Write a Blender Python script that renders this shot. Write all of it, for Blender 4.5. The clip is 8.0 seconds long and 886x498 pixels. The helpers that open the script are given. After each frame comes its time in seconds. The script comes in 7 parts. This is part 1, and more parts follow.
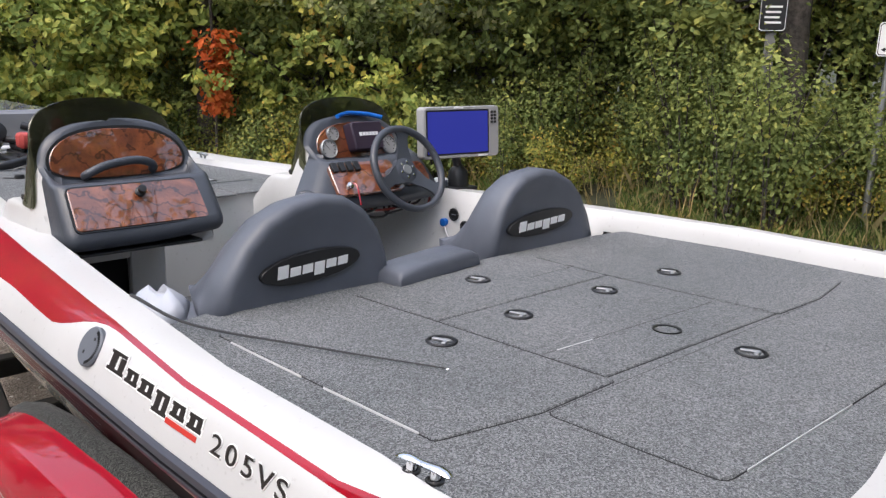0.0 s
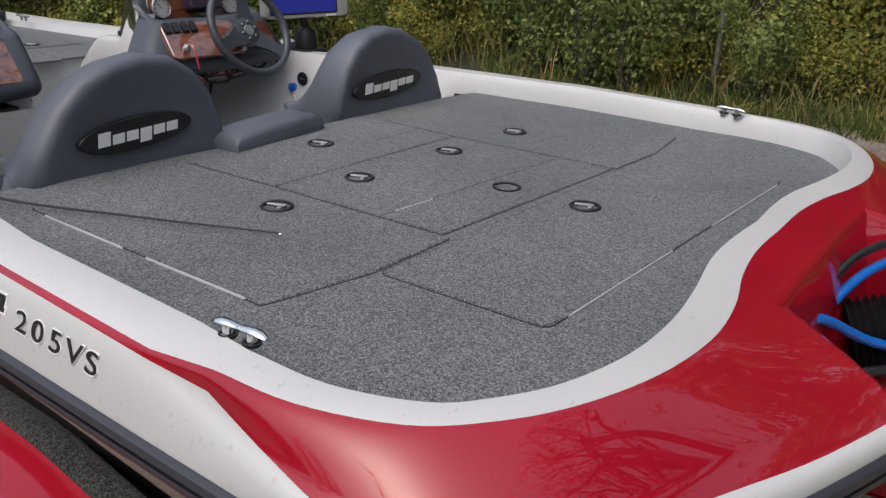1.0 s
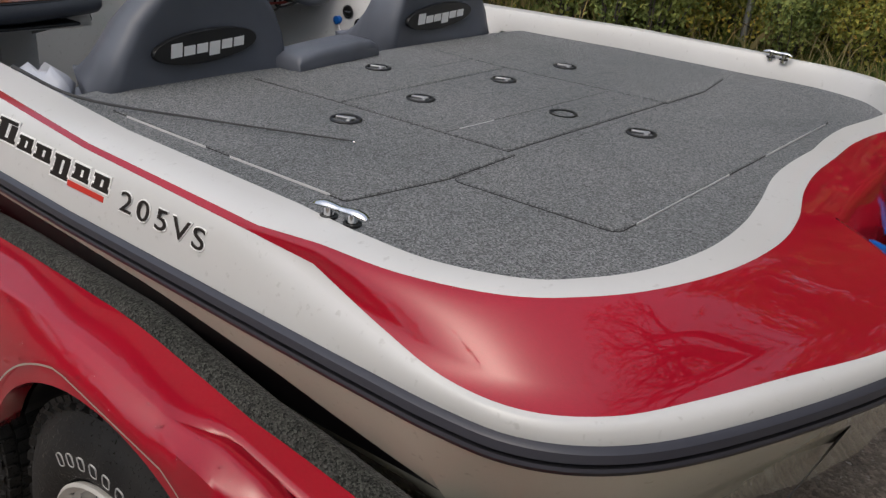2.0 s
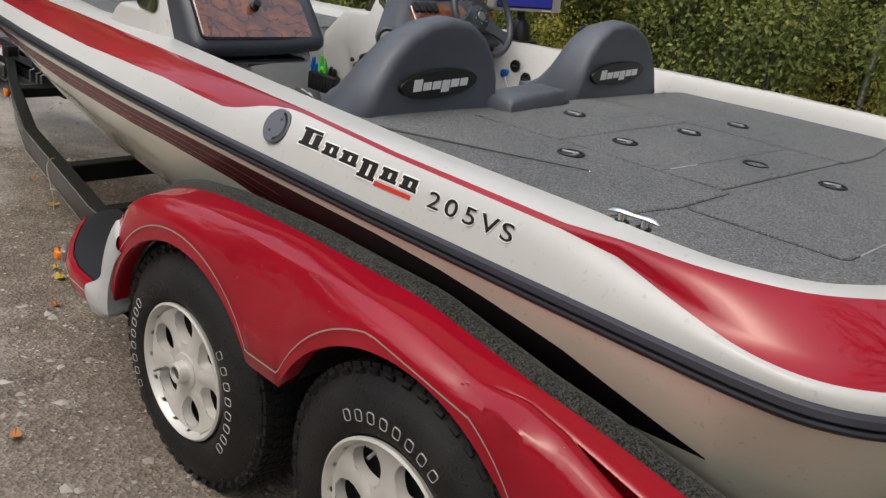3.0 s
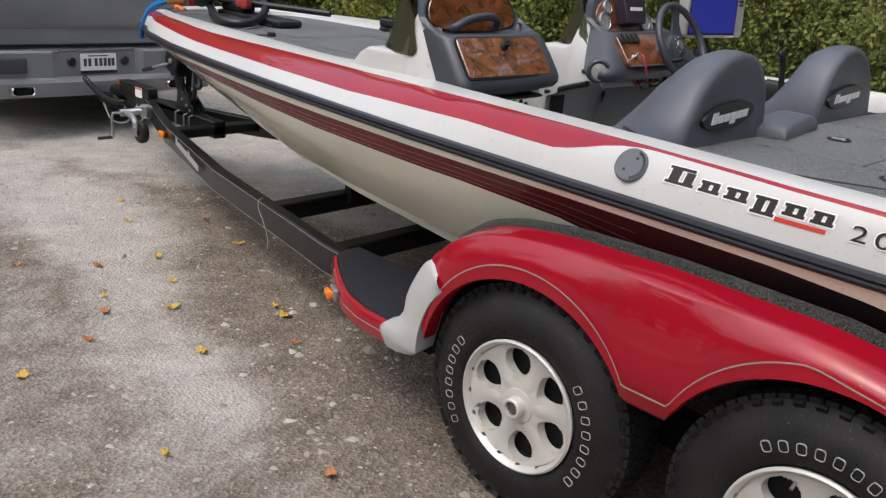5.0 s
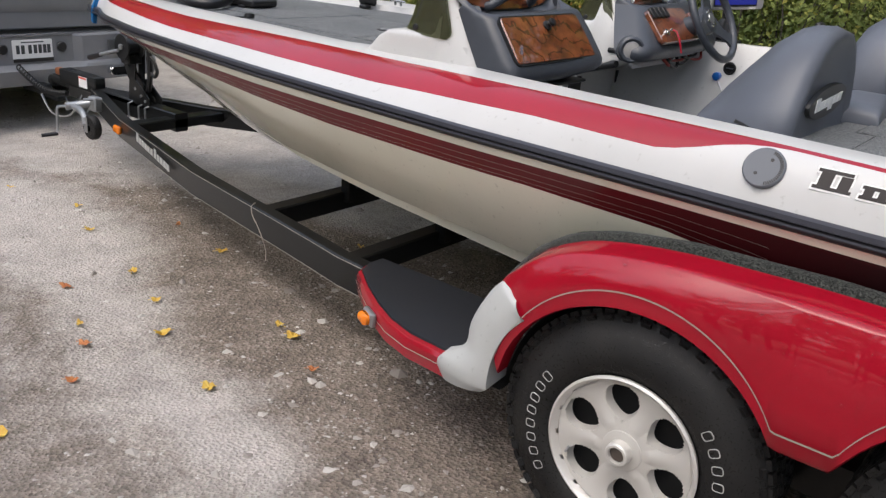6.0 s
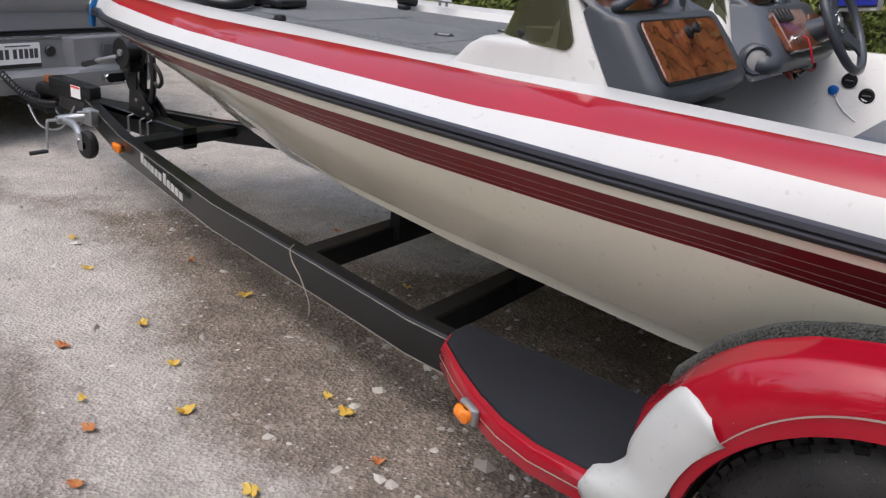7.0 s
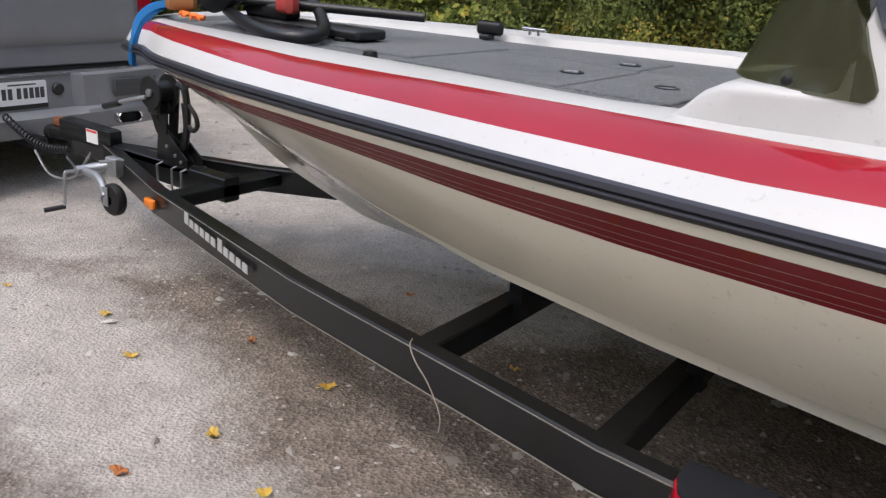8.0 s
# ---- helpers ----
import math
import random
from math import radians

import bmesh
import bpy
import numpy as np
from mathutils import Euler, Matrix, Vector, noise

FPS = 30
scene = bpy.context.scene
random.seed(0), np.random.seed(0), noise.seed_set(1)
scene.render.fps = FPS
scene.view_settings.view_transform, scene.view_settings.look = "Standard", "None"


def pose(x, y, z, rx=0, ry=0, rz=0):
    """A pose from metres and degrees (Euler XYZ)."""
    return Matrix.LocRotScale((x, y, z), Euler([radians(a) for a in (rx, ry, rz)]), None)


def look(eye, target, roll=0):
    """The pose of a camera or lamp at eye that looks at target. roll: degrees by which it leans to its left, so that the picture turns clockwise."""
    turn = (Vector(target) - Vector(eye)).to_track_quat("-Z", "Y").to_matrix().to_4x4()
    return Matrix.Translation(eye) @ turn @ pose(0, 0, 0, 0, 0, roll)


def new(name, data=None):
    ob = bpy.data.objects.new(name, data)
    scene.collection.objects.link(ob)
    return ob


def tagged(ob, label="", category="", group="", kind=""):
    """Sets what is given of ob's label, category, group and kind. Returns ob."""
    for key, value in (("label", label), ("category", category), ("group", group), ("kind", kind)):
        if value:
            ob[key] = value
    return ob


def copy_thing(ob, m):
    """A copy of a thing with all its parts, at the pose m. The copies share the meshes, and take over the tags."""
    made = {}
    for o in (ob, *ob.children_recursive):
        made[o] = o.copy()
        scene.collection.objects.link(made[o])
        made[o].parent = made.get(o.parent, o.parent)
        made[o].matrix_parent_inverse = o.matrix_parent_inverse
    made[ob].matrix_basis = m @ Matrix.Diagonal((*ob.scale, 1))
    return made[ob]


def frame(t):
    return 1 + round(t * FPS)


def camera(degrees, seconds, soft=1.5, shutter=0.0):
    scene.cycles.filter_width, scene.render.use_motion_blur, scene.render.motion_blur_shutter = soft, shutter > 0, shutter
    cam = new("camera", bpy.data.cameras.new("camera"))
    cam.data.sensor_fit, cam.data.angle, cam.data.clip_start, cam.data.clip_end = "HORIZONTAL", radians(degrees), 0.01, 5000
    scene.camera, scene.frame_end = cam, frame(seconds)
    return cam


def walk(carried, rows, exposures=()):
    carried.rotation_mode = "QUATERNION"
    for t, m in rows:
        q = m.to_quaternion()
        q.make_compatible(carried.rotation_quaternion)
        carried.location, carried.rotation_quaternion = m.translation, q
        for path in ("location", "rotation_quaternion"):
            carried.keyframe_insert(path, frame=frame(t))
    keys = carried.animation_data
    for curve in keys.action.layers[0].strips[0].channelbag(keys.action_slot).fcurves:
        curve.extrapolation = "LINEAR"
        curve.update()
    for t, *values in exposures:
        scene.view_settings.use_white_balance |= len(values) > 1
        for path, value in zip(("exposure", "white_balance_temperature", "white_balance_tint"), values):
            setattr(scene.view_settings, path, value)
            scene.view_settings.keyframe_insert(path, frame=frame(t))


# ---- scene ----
cam = camera(56.2, 8.0, soft=1.35)
PATH = [
    (0, (-1.77, 0.103, 1.693), (-0.388, 1.473, 1.232), 1.8),
    (0.5, (-1.732, 0.081, 1.661), (-0.284, 1.295, 1.006), 2.2),
    (1, (-1.69, 0.062, 1.661), (-0.174, 1.135, 0.918), 2.8),
    (1.2, (-1.702, 0.064, 1.655), (-0.181, 1.122, 0.901), 2.9),
    (2.3, (-1.978, 0.095, 1.569), (-0.522, 1.166, 0.714), 5.6),
    (2.5, (-2.095, 0.094, 1.559), (-0.649, 1.18, 0.705), 5.8),
    (3, (-2.294, 0.198, 1.553), (-0.883, 1.421, 0.836), 7.8),
    (3.5, (-2.445, 0.416, 1.552), (-1.076, 1.706, 0.873), 7.0),
    (4, (-2.614, 0.486, 1.549), (-1.248, 1.786, 0.883), 6.3),
    (4.5, (-2.83, 0.543, 1.55), (-1.454, 1.829, 0.877), 5.7),
    (5, (-2.891, 0.762, 1.52), (-1.506, 2.037, 0.844), 5.3),
    (5.2, (-2.887, 0.884, 1.526), (-1.5, 2.155, 0.85), 5.1),
    (6.3, (-2.786, 1.442, 1.453), (-1.284, 2.546, 0.728), 4.8),
    (6.5, (-2.681, 1.561, 1.441), (-1.178, 2.666, 0.72), 4.9),
    (7, (-2.575, 1.901, 1.402), (-1.073, 3.011, 0.686), 4.8),
    (7.5, (-2.544, 2.282, 1.393), (-1.029, 3.391, 0.703), 4.4),
    (8, (-2.404, 2.63, 1.352), (-0.858, 3.711, 0.685), 4.1),
]
EXPOSURES = [(0.0, 0.90, 6050, 10), (0.5, 0.45, 6050, 9), (1.0, 0.25, 6100, 9), (2.5, 0.08, 6350, 6), (3.0, 0.25, 6400, 5), (3.5, 0.35, 6350, 5), (4.5, 0.4, 6200, 7), (6.5, 0.54, 6050, 9), (7.0, 0.54, 6000, 10), (8.0, 0.54, 6000, 10)]
walk(cam, [(t, look(eye, target, roll)) for t, eye, target, roll in PATH],
     EXPOSURES)

# ---- world and light: bright overcast autumn day ----
world = bpy.data.worlds.new("overcast_sky")
scene.world = world
world.use_nodes = True
wn, wl = world.node_tree.nodes, world.node_tree.links
sky = wn.new("ShaderNodeTexSky")
sky.sky_type = "NISHITA"
sky.sun_disc = False
sky.sun_elevation = radians(60)
sky.sun_rotation = radians(270)
sky.air_density, sky.dust_density, sky.ozone_density = 1.0, 6.0, 1.0
wn["Background"].inputs["Strength"].default_value = 0.15
wl.new(sky.outputs["Color"], wn["Background"].inputs["Color"])
sun_data = bpy.data.lights.new("sun", "SUN")
sun_data.energy, sun_data.angle, sun_data.color = 0.75, radians(145), (1.0, 0.97, 0.94)
sun = new("sun", sun_data)
sun.matrix_world = look((-2.2, 0.5, 14.0), (0, 0, 0))


# ---- mesh helpers ----
class Geo:
    """Collects vertices and faces of one mesh, with a material slot for each face."""

    def __init__(self):
        self.v, self.f, self.m = [], [], []

    def add(self, verts, faces, mi=0):
        o = len(self.v)
        self.v += [tuple(p) for p in verts]
        self.f += [tuple(i + o for i in f) for f in faces]
        self.m += [mi] * len(faces)
        return self

    def grid(self, rows, mi=0, close_u=False, close_v=False, flip=False):
        """A sheet through rows of points; mi may be a list with a slot for each strip between rows."""
        n, k = len(rows), len(rows[0])
        o = len(self.v)
        for r in rows:
            self.v += [tuple(p) for p in r]
        for i in range(n if close_u else n - 1):
            for j in range(k if close_v else k - 1):
                a, b = o + i * k + j, o + i * k + (j + 1) % k
                c, d = o + ((i + 1) % n) * k + (j + 1) % k, o + ((i + 1) % n) * k + j
                self.f.append((a, d, c, b) if flip else (a, b, c, d))
                self.m.append(mi[i] if isinstance(mi, list) else mi)
        return self

    def fan(self, ring, mi=0, flip=False):
        o = len(self.v)
        self.v += [tuple(p) for p in ring]
        idx = list(range(o, o + len(ring)))
        self.f.append(tuple(reversed(idx)) if flip else tuple(idx))
        self.m.append(mi)
        return self

    def box(self, c, s, r=0.0, mi=0, m=None):
        """A box with chamfered edges: centre, size, chamfer."""
        hx, hy, hz = s[0] / 2, s[1] / 2, s[2] / 2
        r = min(r, hx * 0.98, hy * 0.98, hz * 0.98)
        if r <= 0:
            vs = [(x, y, z) for z in (-hz, hz) for x, y in ((-hx, -hy), (hx, -hy), (hx, hy), (-hx, hy))]
            fs = [(3, 2, 1, 0), (4, 5, 6, 7), (0, 1, 5, 4), (1, 2, 6, 5), (2, 3, 7, 6), (3, 0, 4, 7)]
        else:
            def ring(inset, z):
                x, y = hx - inset, hy - inset
                q = r * 0.999 if inset == 0 else r * 0.6
                return [(-x + q, -y, z), (x - q, -y, z), (x, -y + q, z), (x, y - q, z), (x - q, y, z), (-x + q, y, z), (-x, y - q, z), (-x, -y + q, z)]
            k = r * 0.35
            rows = [ring(r, -hz), ring(k, -hz + k), ring(0, -hz + r), ring(0, hz - r), ring(k, hz - k), ring(r, hz)]
            vs = [p for row in rows for p in row]
            fs = [tuple(range(7, -1, -1)), tuple(range(40, 48))]
            for i in range(5):
                for j in range(8):
                    fs.append((i * 8 + j, i * 8 + (j + 1) % 8, (i + 1) * 8 + (j + 1) % 8, (i + 1) * 8 + j))
        mm = Matrix.Translation(c) @ (m or Matrix())
        return self.add([mm @ Vector(p) for p in vs], fs, mi)

    def tube(self, path, rad, n=8, mi=0, caps=True):
        """A round bar along a path; rad may be a list."""
        pts = [Vector(p) for p in path]
        rows, up = [], None
        for i, p in enumerate(pts):
            d = (pts[min(i + 1, len(pts) - 1)] - pts[max(i - 1, 0)]).normalized()
            if up is None:
                up = d.orthogonal().normalized()
            up = (up - d * up.dot(d)).normalized()
            side = d.cross(up)
            r = rad[i] if isinstance(rad, (list, tuple)) else rad
            rows.append([p + (up * math.cos(a) + side * math.sin(a)) * r for a in [2 * math.pi * k / n for k in range(n)]])
        self.grid(rows, mi, close_v=True)
        if caps:
            self.fan(rows[0], mi, True)
            self.fan(rows[-1], mi)
        return self

    def lathe(self, prof, n=24, m=None, mi=0):
        """Turns a profile of (radius, height) round the z axis of m."""
        mm = m or Matrix()
        rows = [[mm @ Vector((r * math.cos(2 * math.pi * k / n), r * math.sin(2 * math.pi * k / n), h)) for k in range(n)] for r, h in prof]
        o = len(self.f)
        self.grid(rows, mi, close_v=True)
        return self

    def prism(self, outline, a, b, m=None, mi=0, bevel=0.0):
        """A flat outline (x, y) drawn out from height a to b, with a small bevel at the top."""
        mm = m or Matrix()
        c = Vector((sum(p[0] for p in outline) / len(outline), sum(p[1] for p in outline) / len(outline)))
        def ring(h, inset):
            out = []
            for p in outline:
                d = c - Vector(p)
                out.append(mm @ Vector((*(Vector(p) + (d.normalized() * inset if d.length > 1e-6 else d)), h)))
            return out
        hs = [(a, 0), (b - bevel, 0), (b, bevel)] if bevel else [(a, 0), (b, 0)]
        rows = [ring(h, i) for h, i in hs]
        self.grid(rows, mi, close_v=True)
        self.fan(rows[-1], mi)
        self.fan(rows[0], mi, True)
        return self

    def mesh(self, name, mats, angle=38, weld=True):
        me = bpy.data.meshes.new(name)
        me.from_pydata(self.v, [], self.f)
        for mt in mats:
            me.materials.append(mt)
        me.polygons.foreach_set("material_index", self.m)
        if angle is not None:
            bm = bmesh.new()
            bm.from_mesh(me)
            if weld:
                bmesh.ops.remove_doubles(bm, verts=bm.verts, dist=0.0004)
            bmesh.ops.recalc_face_normals(bm, faces=bm.faces)
            lim = radians(angle)
            for f in bm.faces:
                f.smooth = True
            for e in bm.edges:
                e.smooth = len(e.link_faces) != 2 or e.calc_face_angle(0) < lim
            bm.to_mesh(me)
            bm.free()
        return me


def thing(name, at, label, category, group="", kind=""):
    """A top-level Empty that holds the parts of one thing."""
    ob = new(name)
    ob.empty_display_size = 0.1
    ob.location = at
    return tagged(ob, label, category, group, kind)


def part(name, geo, mats, parent=None, label="", angle=38, weld=True):
    """One mesh object, built in world coordinates, under a thing or a part."""
    me = geo if isinstance(geo, bpy.types.Mesh) else geo.mesh(name, mats if isinstance(mats, (list, tuple)) else [mats], angle, weld)
    ob = new(name, me)
    if parent is not None:
        ob.parent = parent
        ob.matrix_parent_inverse = Matrix.Translation(-base_of(parent))
    if label:
        ob["label"] = label
    return ob


def base_of(ob):
    """Where the origin of a thing lies; parts keep theirs at the world's origin."""
    while ob.parent is not None:
        return Vector((0, 0, 0))
    return Vector(ob.location)


def lone(name, geo, mats, label, category, group="", kind="", angle=38):
    """A thing that is one mesh."""
    return tagged(part(name, geo, mats, None, "", angle), label, category, group, kind)


def catmull(pts, n=6):
    P = [Vector(p) for p in pts]
    P = [2 * P[0] - P[1]] + P + [2 * P[-1] - P[-2]]
    out = []
    for i in range(1, len(P) - 2):
        a, b, c, d = P[i - 1], P[i], P[i + 1], P[i + 2]
        for k in range(n):
            s = k / n
            out.append(0.5 * (2 * b + (c - a) * s + (2 * a - 5 * b + 4 * c - d) * s * s + (3 * b - a - 3 * c + d) * s ** 3))
    return out + [P[-2]]


def lerp(a, b, s):
    return a + (b - a) * s


def table(y, ys, vs):
    return float(np.interp(y, ys, vs))


def ground_z(x, y):
    """The lane falls gently towards the truck; a low verge lies beyond it."""
    z = 0.10 - 0.028 * max(-8.0, min(y, 14.0))
    if x > 5.6:
        z += 0.22 * min(1.0, (x - 5.6) / 1.2) + 0.05 * math.sin(y * 1.3) * min(1.0, (x - 5.6) / 2.0)
    return z


# ---- materials ----
def material(name, color=(0.5, 0.5, 0.5), rough=0.5, metal=0.0, coat=0.0, coat_rough=0.05, spec=0.5):
    mt = bpy.data.materials.new(name)
    mt.use_nodes = True
    b = mt.node_tree.nodes["Principled BSDF"]
    b.inputs["Base Color"].default_value = (*color, 1)
    b.inputs["Roughness"].default_value = rough
    b.inputs["Metallic"].default_value = metal
    b.inputs["Coat Weight"].default_value = coat
    b.inputs["Coat Roughness"].default_value = coat_rough
    b.inputs["Specular IOR Level"].default_value = spec
    return mt


def node(mt, kind, **inputs):
    n = mt.node_tree.nodes.new(kind)
    for k, v in inputs.items():
        n.inputs[k].default_value = v
    return n


def wire(mt, a, out, b, into):
    mt.node_tree.links.new(a.outputs[out], b.inputs[into])


def coords(mt, which="Object"):
    tc = mt.node_tree.nodes.get("where") or node(mt, "ShaderNodeTexCoord")
    tc.name = "where"
    return tc


def noise_tex(mt, scale, detail=4.0, rough=0.55, which="Object", distort=0.0):
    n = node(mt, "ShaderNodeTexNoise", Scale=scale, Detail=detail, Roughness=rough, Distortion=distort)
    wire(mt, coords(mt), which, n, "Vector")
    return n


def ramp(mt, src, out, stops, ease="LINEAR"):
    r = mt.node_tree.nodes.new("ShaderNodeValToRGB")
    r.color_ramp.interpolation = ease
    els = r.color_ramp.elements
    while len(els) < len(stops):
        els.new(0.5)
    for e, (p, c) in zip(els, stops):
        e.position, e.color = p, (*c, 1) if len(c) == 3 else c
    wire(mt, src, out, r, "Fac")
    return r


def mixed(mt, fac, fac_out, a, a_out, b, b_out, blend="MIX", amount=None):
    n = mt.node_tree.nodes.new("ShaderNodeMix")
    n.data_type, n.blend_type = "RGBA", blend
    if fac is not None:
        mt.node_tree.links.new(fac.outputs[fac_out], n.inputs[0])
    if amount is not None:
        n.inputs[0].default_value = amount
    for src, o, i in ((a, a_out, 6), (b, b_out, 7)):
        if isinstance(src, tuple):
            n.inputs[i].default_value = (*src, 1)
        else:
            mt.node_tree.links.new(src.outputs[o], n.inputs[i])
    return n


def to_color(mt, n, out=2):
    mt.node_tree.links.new(n.outputs[out], mt.node_tree.nodes["Principled BSDF"].inputs["Base Color"])


def to_rough(mt, src, out, lo, hi):
    m = mt.node_tree.nodes.new("ShaderNodeMapRange")
    m.inputs["To Min"].default_value, m.inputs["To Max"].default_value = lo, hi
    mt.node_tree.links.new(src.outputs[out], m.inputs["Value"])
    mt.node_tree.links.new(m.outputs["Result"], mt.node_tree.nodes["Principled BSDF"].inputs["Roughness"])


def bump(mt, src, out, strength, dist, chain=None):
    b = node(mt, "ShaderNodeBump", Strength=strength, Distance=dist)
    wire(mt, src, out, b, "Height")
    if chain is not None:
        wire(mt, chain, "Normal", b, "Normal")
    mt.node_tree.links.new(b.outputs["Normal"], mt.node_tree.nodes["Principled BSDF"].inputs["Normal"])
    return b


def gelcoat(name, color, dirt, rough=0.3, coat=0.45):
    mt = material(name, color, rough, 0.0, coat, 0.04)
    big, fine = noise_tex(mt, 2.2, 5.0), noise_tex(mt, 60.0, 3.0)
    tint = ramp(mt, big, "Fac", [(0.3, dirt), (0.62, color)])
    spots = ramp(mt, fine, "Fac", [(0.27, (0.55, 0.53, 0.5)), (0.36, (1, 1, 1))])
    to_color(mt, mixed(mt, None, 0, tint, "Color", spots, "Color", "MULTIPLY", 0.35))
    to_rough(mt, big, "Fac", rough * 0.7, rough * 1.5)
    bump(mt, noise_tex(mt, 9.0, 2.0), "Fac", 0.02, 0.01)
    return mt


def flake_paint(name, deep, bright, gloss=1.5):
    """Metallic flake under a clear coat."""
    mt = material(name, deep, 0.55, 0.0, 1.0, 0.012, 0.1)
    mt.node_tree.nodes["Principled BSDF"].inputs["Coat IOR"].default_value = gloss
    fl = node(mt, "ShaderNodeTexVoronoi", Scale=2200.0)
    wire(mt, coords(mt), "Object", fl, "Vector")
    c = ramp(mt, fl, "Color", [(0.1, deep), (0.9, bright)])
    big = noise_tex(mt, 3.0, 4.0)
    shade = ramp(mt, big, "Fac", [(0.3, (0.82, 0.82, 0.82)), (0.7, (1, 1, 1))])
    to_color(mt, mixed(mt, None, 0, c, "Color", shade, "Color", "MULTIPLY", 1.0))
    return mt


WHITE = gelcoat("white_gelcoat", (0.56, 0.558, 0.548), (0.51, 0.507, 0.495), 0.36, 0.25)
TAN = gelcoat("champagne_gelcoat", (0.80, 0.77, 0.63), (0.74, 0.705, 0.57), 0.2, 0.8)
RED = flake_paint("red_flake_paint", (0.265, 0.001, 0.010), (0.41, 0.002, 0.020), 1.5)


def fading_stripe():
    """Maroon flake that fades into black towards the stern."""
    mt = flake_paint("maroon_to_black_stripe", (0.115, 0.005, 0.009), (0.19, 0.009, 0.014))
    mt.node_tree.nodes["Principled BSDF"].inputs["Coat Weight"].default_value = 0.4
    sep = mt.node_tree.nodes.new("ShaderNodeSeparateXYZ")
    wire(mt, coords(mt), "Object", sep, "Vector")
    span = node(mt, "ShaderNodeMapRange")
    for key, val in (("From Min", 1.35), ("From Max", 2.75)):
        span.inputs[key].default_value = val
    wire(mt, sep, "Y", span, "Value")
    old = mt.node_tree.nodes["Principled BSDF"].inputs["Base Color"].links[0].from_node
    to_color(mt, mixed(mt, span, "Result", (0.006, 0.004, 0.005), 0, old, 2))
    return mt


STRIPE = fading_stripe()
BLACKGEL = material("black_gelcoat", (0.006, 0.005, 0.005), 0.15, 0.0, 1.0)
PIN = material("silver_pinstripe", (0.42, 0.38, 0.33), 0.4, 0.3)
RUBBER = material("black_vinyl_rail", (0.010, 0.010, 0.012), 0.35)
RUBBER_GREY = material("grey_vinyl_insert", (0.035, 0.035, 0.045), 0.3)


def carpet(name, dark, light):
    """Short loop pile: a speckle of tufts, each its own shade, with worn and damp patches."""
    mt = material(name, dark, 0.95, spec=0.15)
    mt.node_tree.nodes["Principled BSDF"].inputs["Sheen Weight"].default_value = 0.13
    tuft, fine = node(mt, "ShaderNodeTexVoronoi", Scale=330.0), node(mt, "ShaderNodeTexVoronoi", Scale=640.0)
    for n in (tuft, fine):
        wire(mt, coords(mt), "Object", n, "Vector")
    mid = tuple((p + q) / 2.3 for p, q in zip(dark, light))
    c = ramp(mt, tuft, "Color", [(0.15, dark), (0.5, mid), (0.88, light)])
    d = ramp(mt, fine, "Color", [(0.2, (0.7, 0.7, 0.7)), (0.8, (1.15, 1.15, 1.15))])
    pile = mixed(mt, None, 0, c, "Color", d, "Color", "MULTIPLY", 1.0)
    patches = ramp(mt, noise_tex(mt, 2.5, 6.0, 0.65), "Fac", [(0.3, (0.74, 0.76, 0.76)), (0.7, (1.08, 1.06, 1.05))])
    to_color(mt, mixed(mt, None, 0, pile, 2, patches, "Color", "MULTIPLY", 1.0))
    first = bump(mt, noise_tex(mt, 90.0, 3.0, 0.7), "Fac", 0.4, 0.004)
    bump(mt, tuft, "Distance", 0.6, 0.002, first)
    return mt


CARPET = carpet("grey_marine_carpet", (0.062, 0.067, 0.070), (0.255, 0.265, 0.271))
PAD = carpet("charcoal_bunk_carpet", (0.010, 0.011, 0.010), (0.085, 0.088, 0.08))


def leathery(name, color, rough=0.45):
    mt = material(name, color, rough)
    v = node(mt, "ShaderNodeTexVoronoi", Scale=380.0)
    wire(mt, coords(mt), "Object", v, "Vector")
    big = noise_tex(mt, 4.0, 4.0)
    to_color(mt, ramp(mt, big, "Fac", [(0.3, tuple(c * 0.82 for c in color)), (0.7, tuple(c * 1.12 for c in color))]), 0)
    to_rough(mt, big, "Fac", rough * 0.85, rough * 1.2)
    bump(mt, v, "Distance", 0.12, 0.002)
    return mt


VINYL = leathery("blue_grey_vinyl", (0.105, 0.115, 0.14))
DASH = leathery("dark_moulded_dash", (0.052, 0.058, 0.071), 0.36)
STEP = leathery("black_step_tread", (0.008, 0.010, 0.015), 0.6)


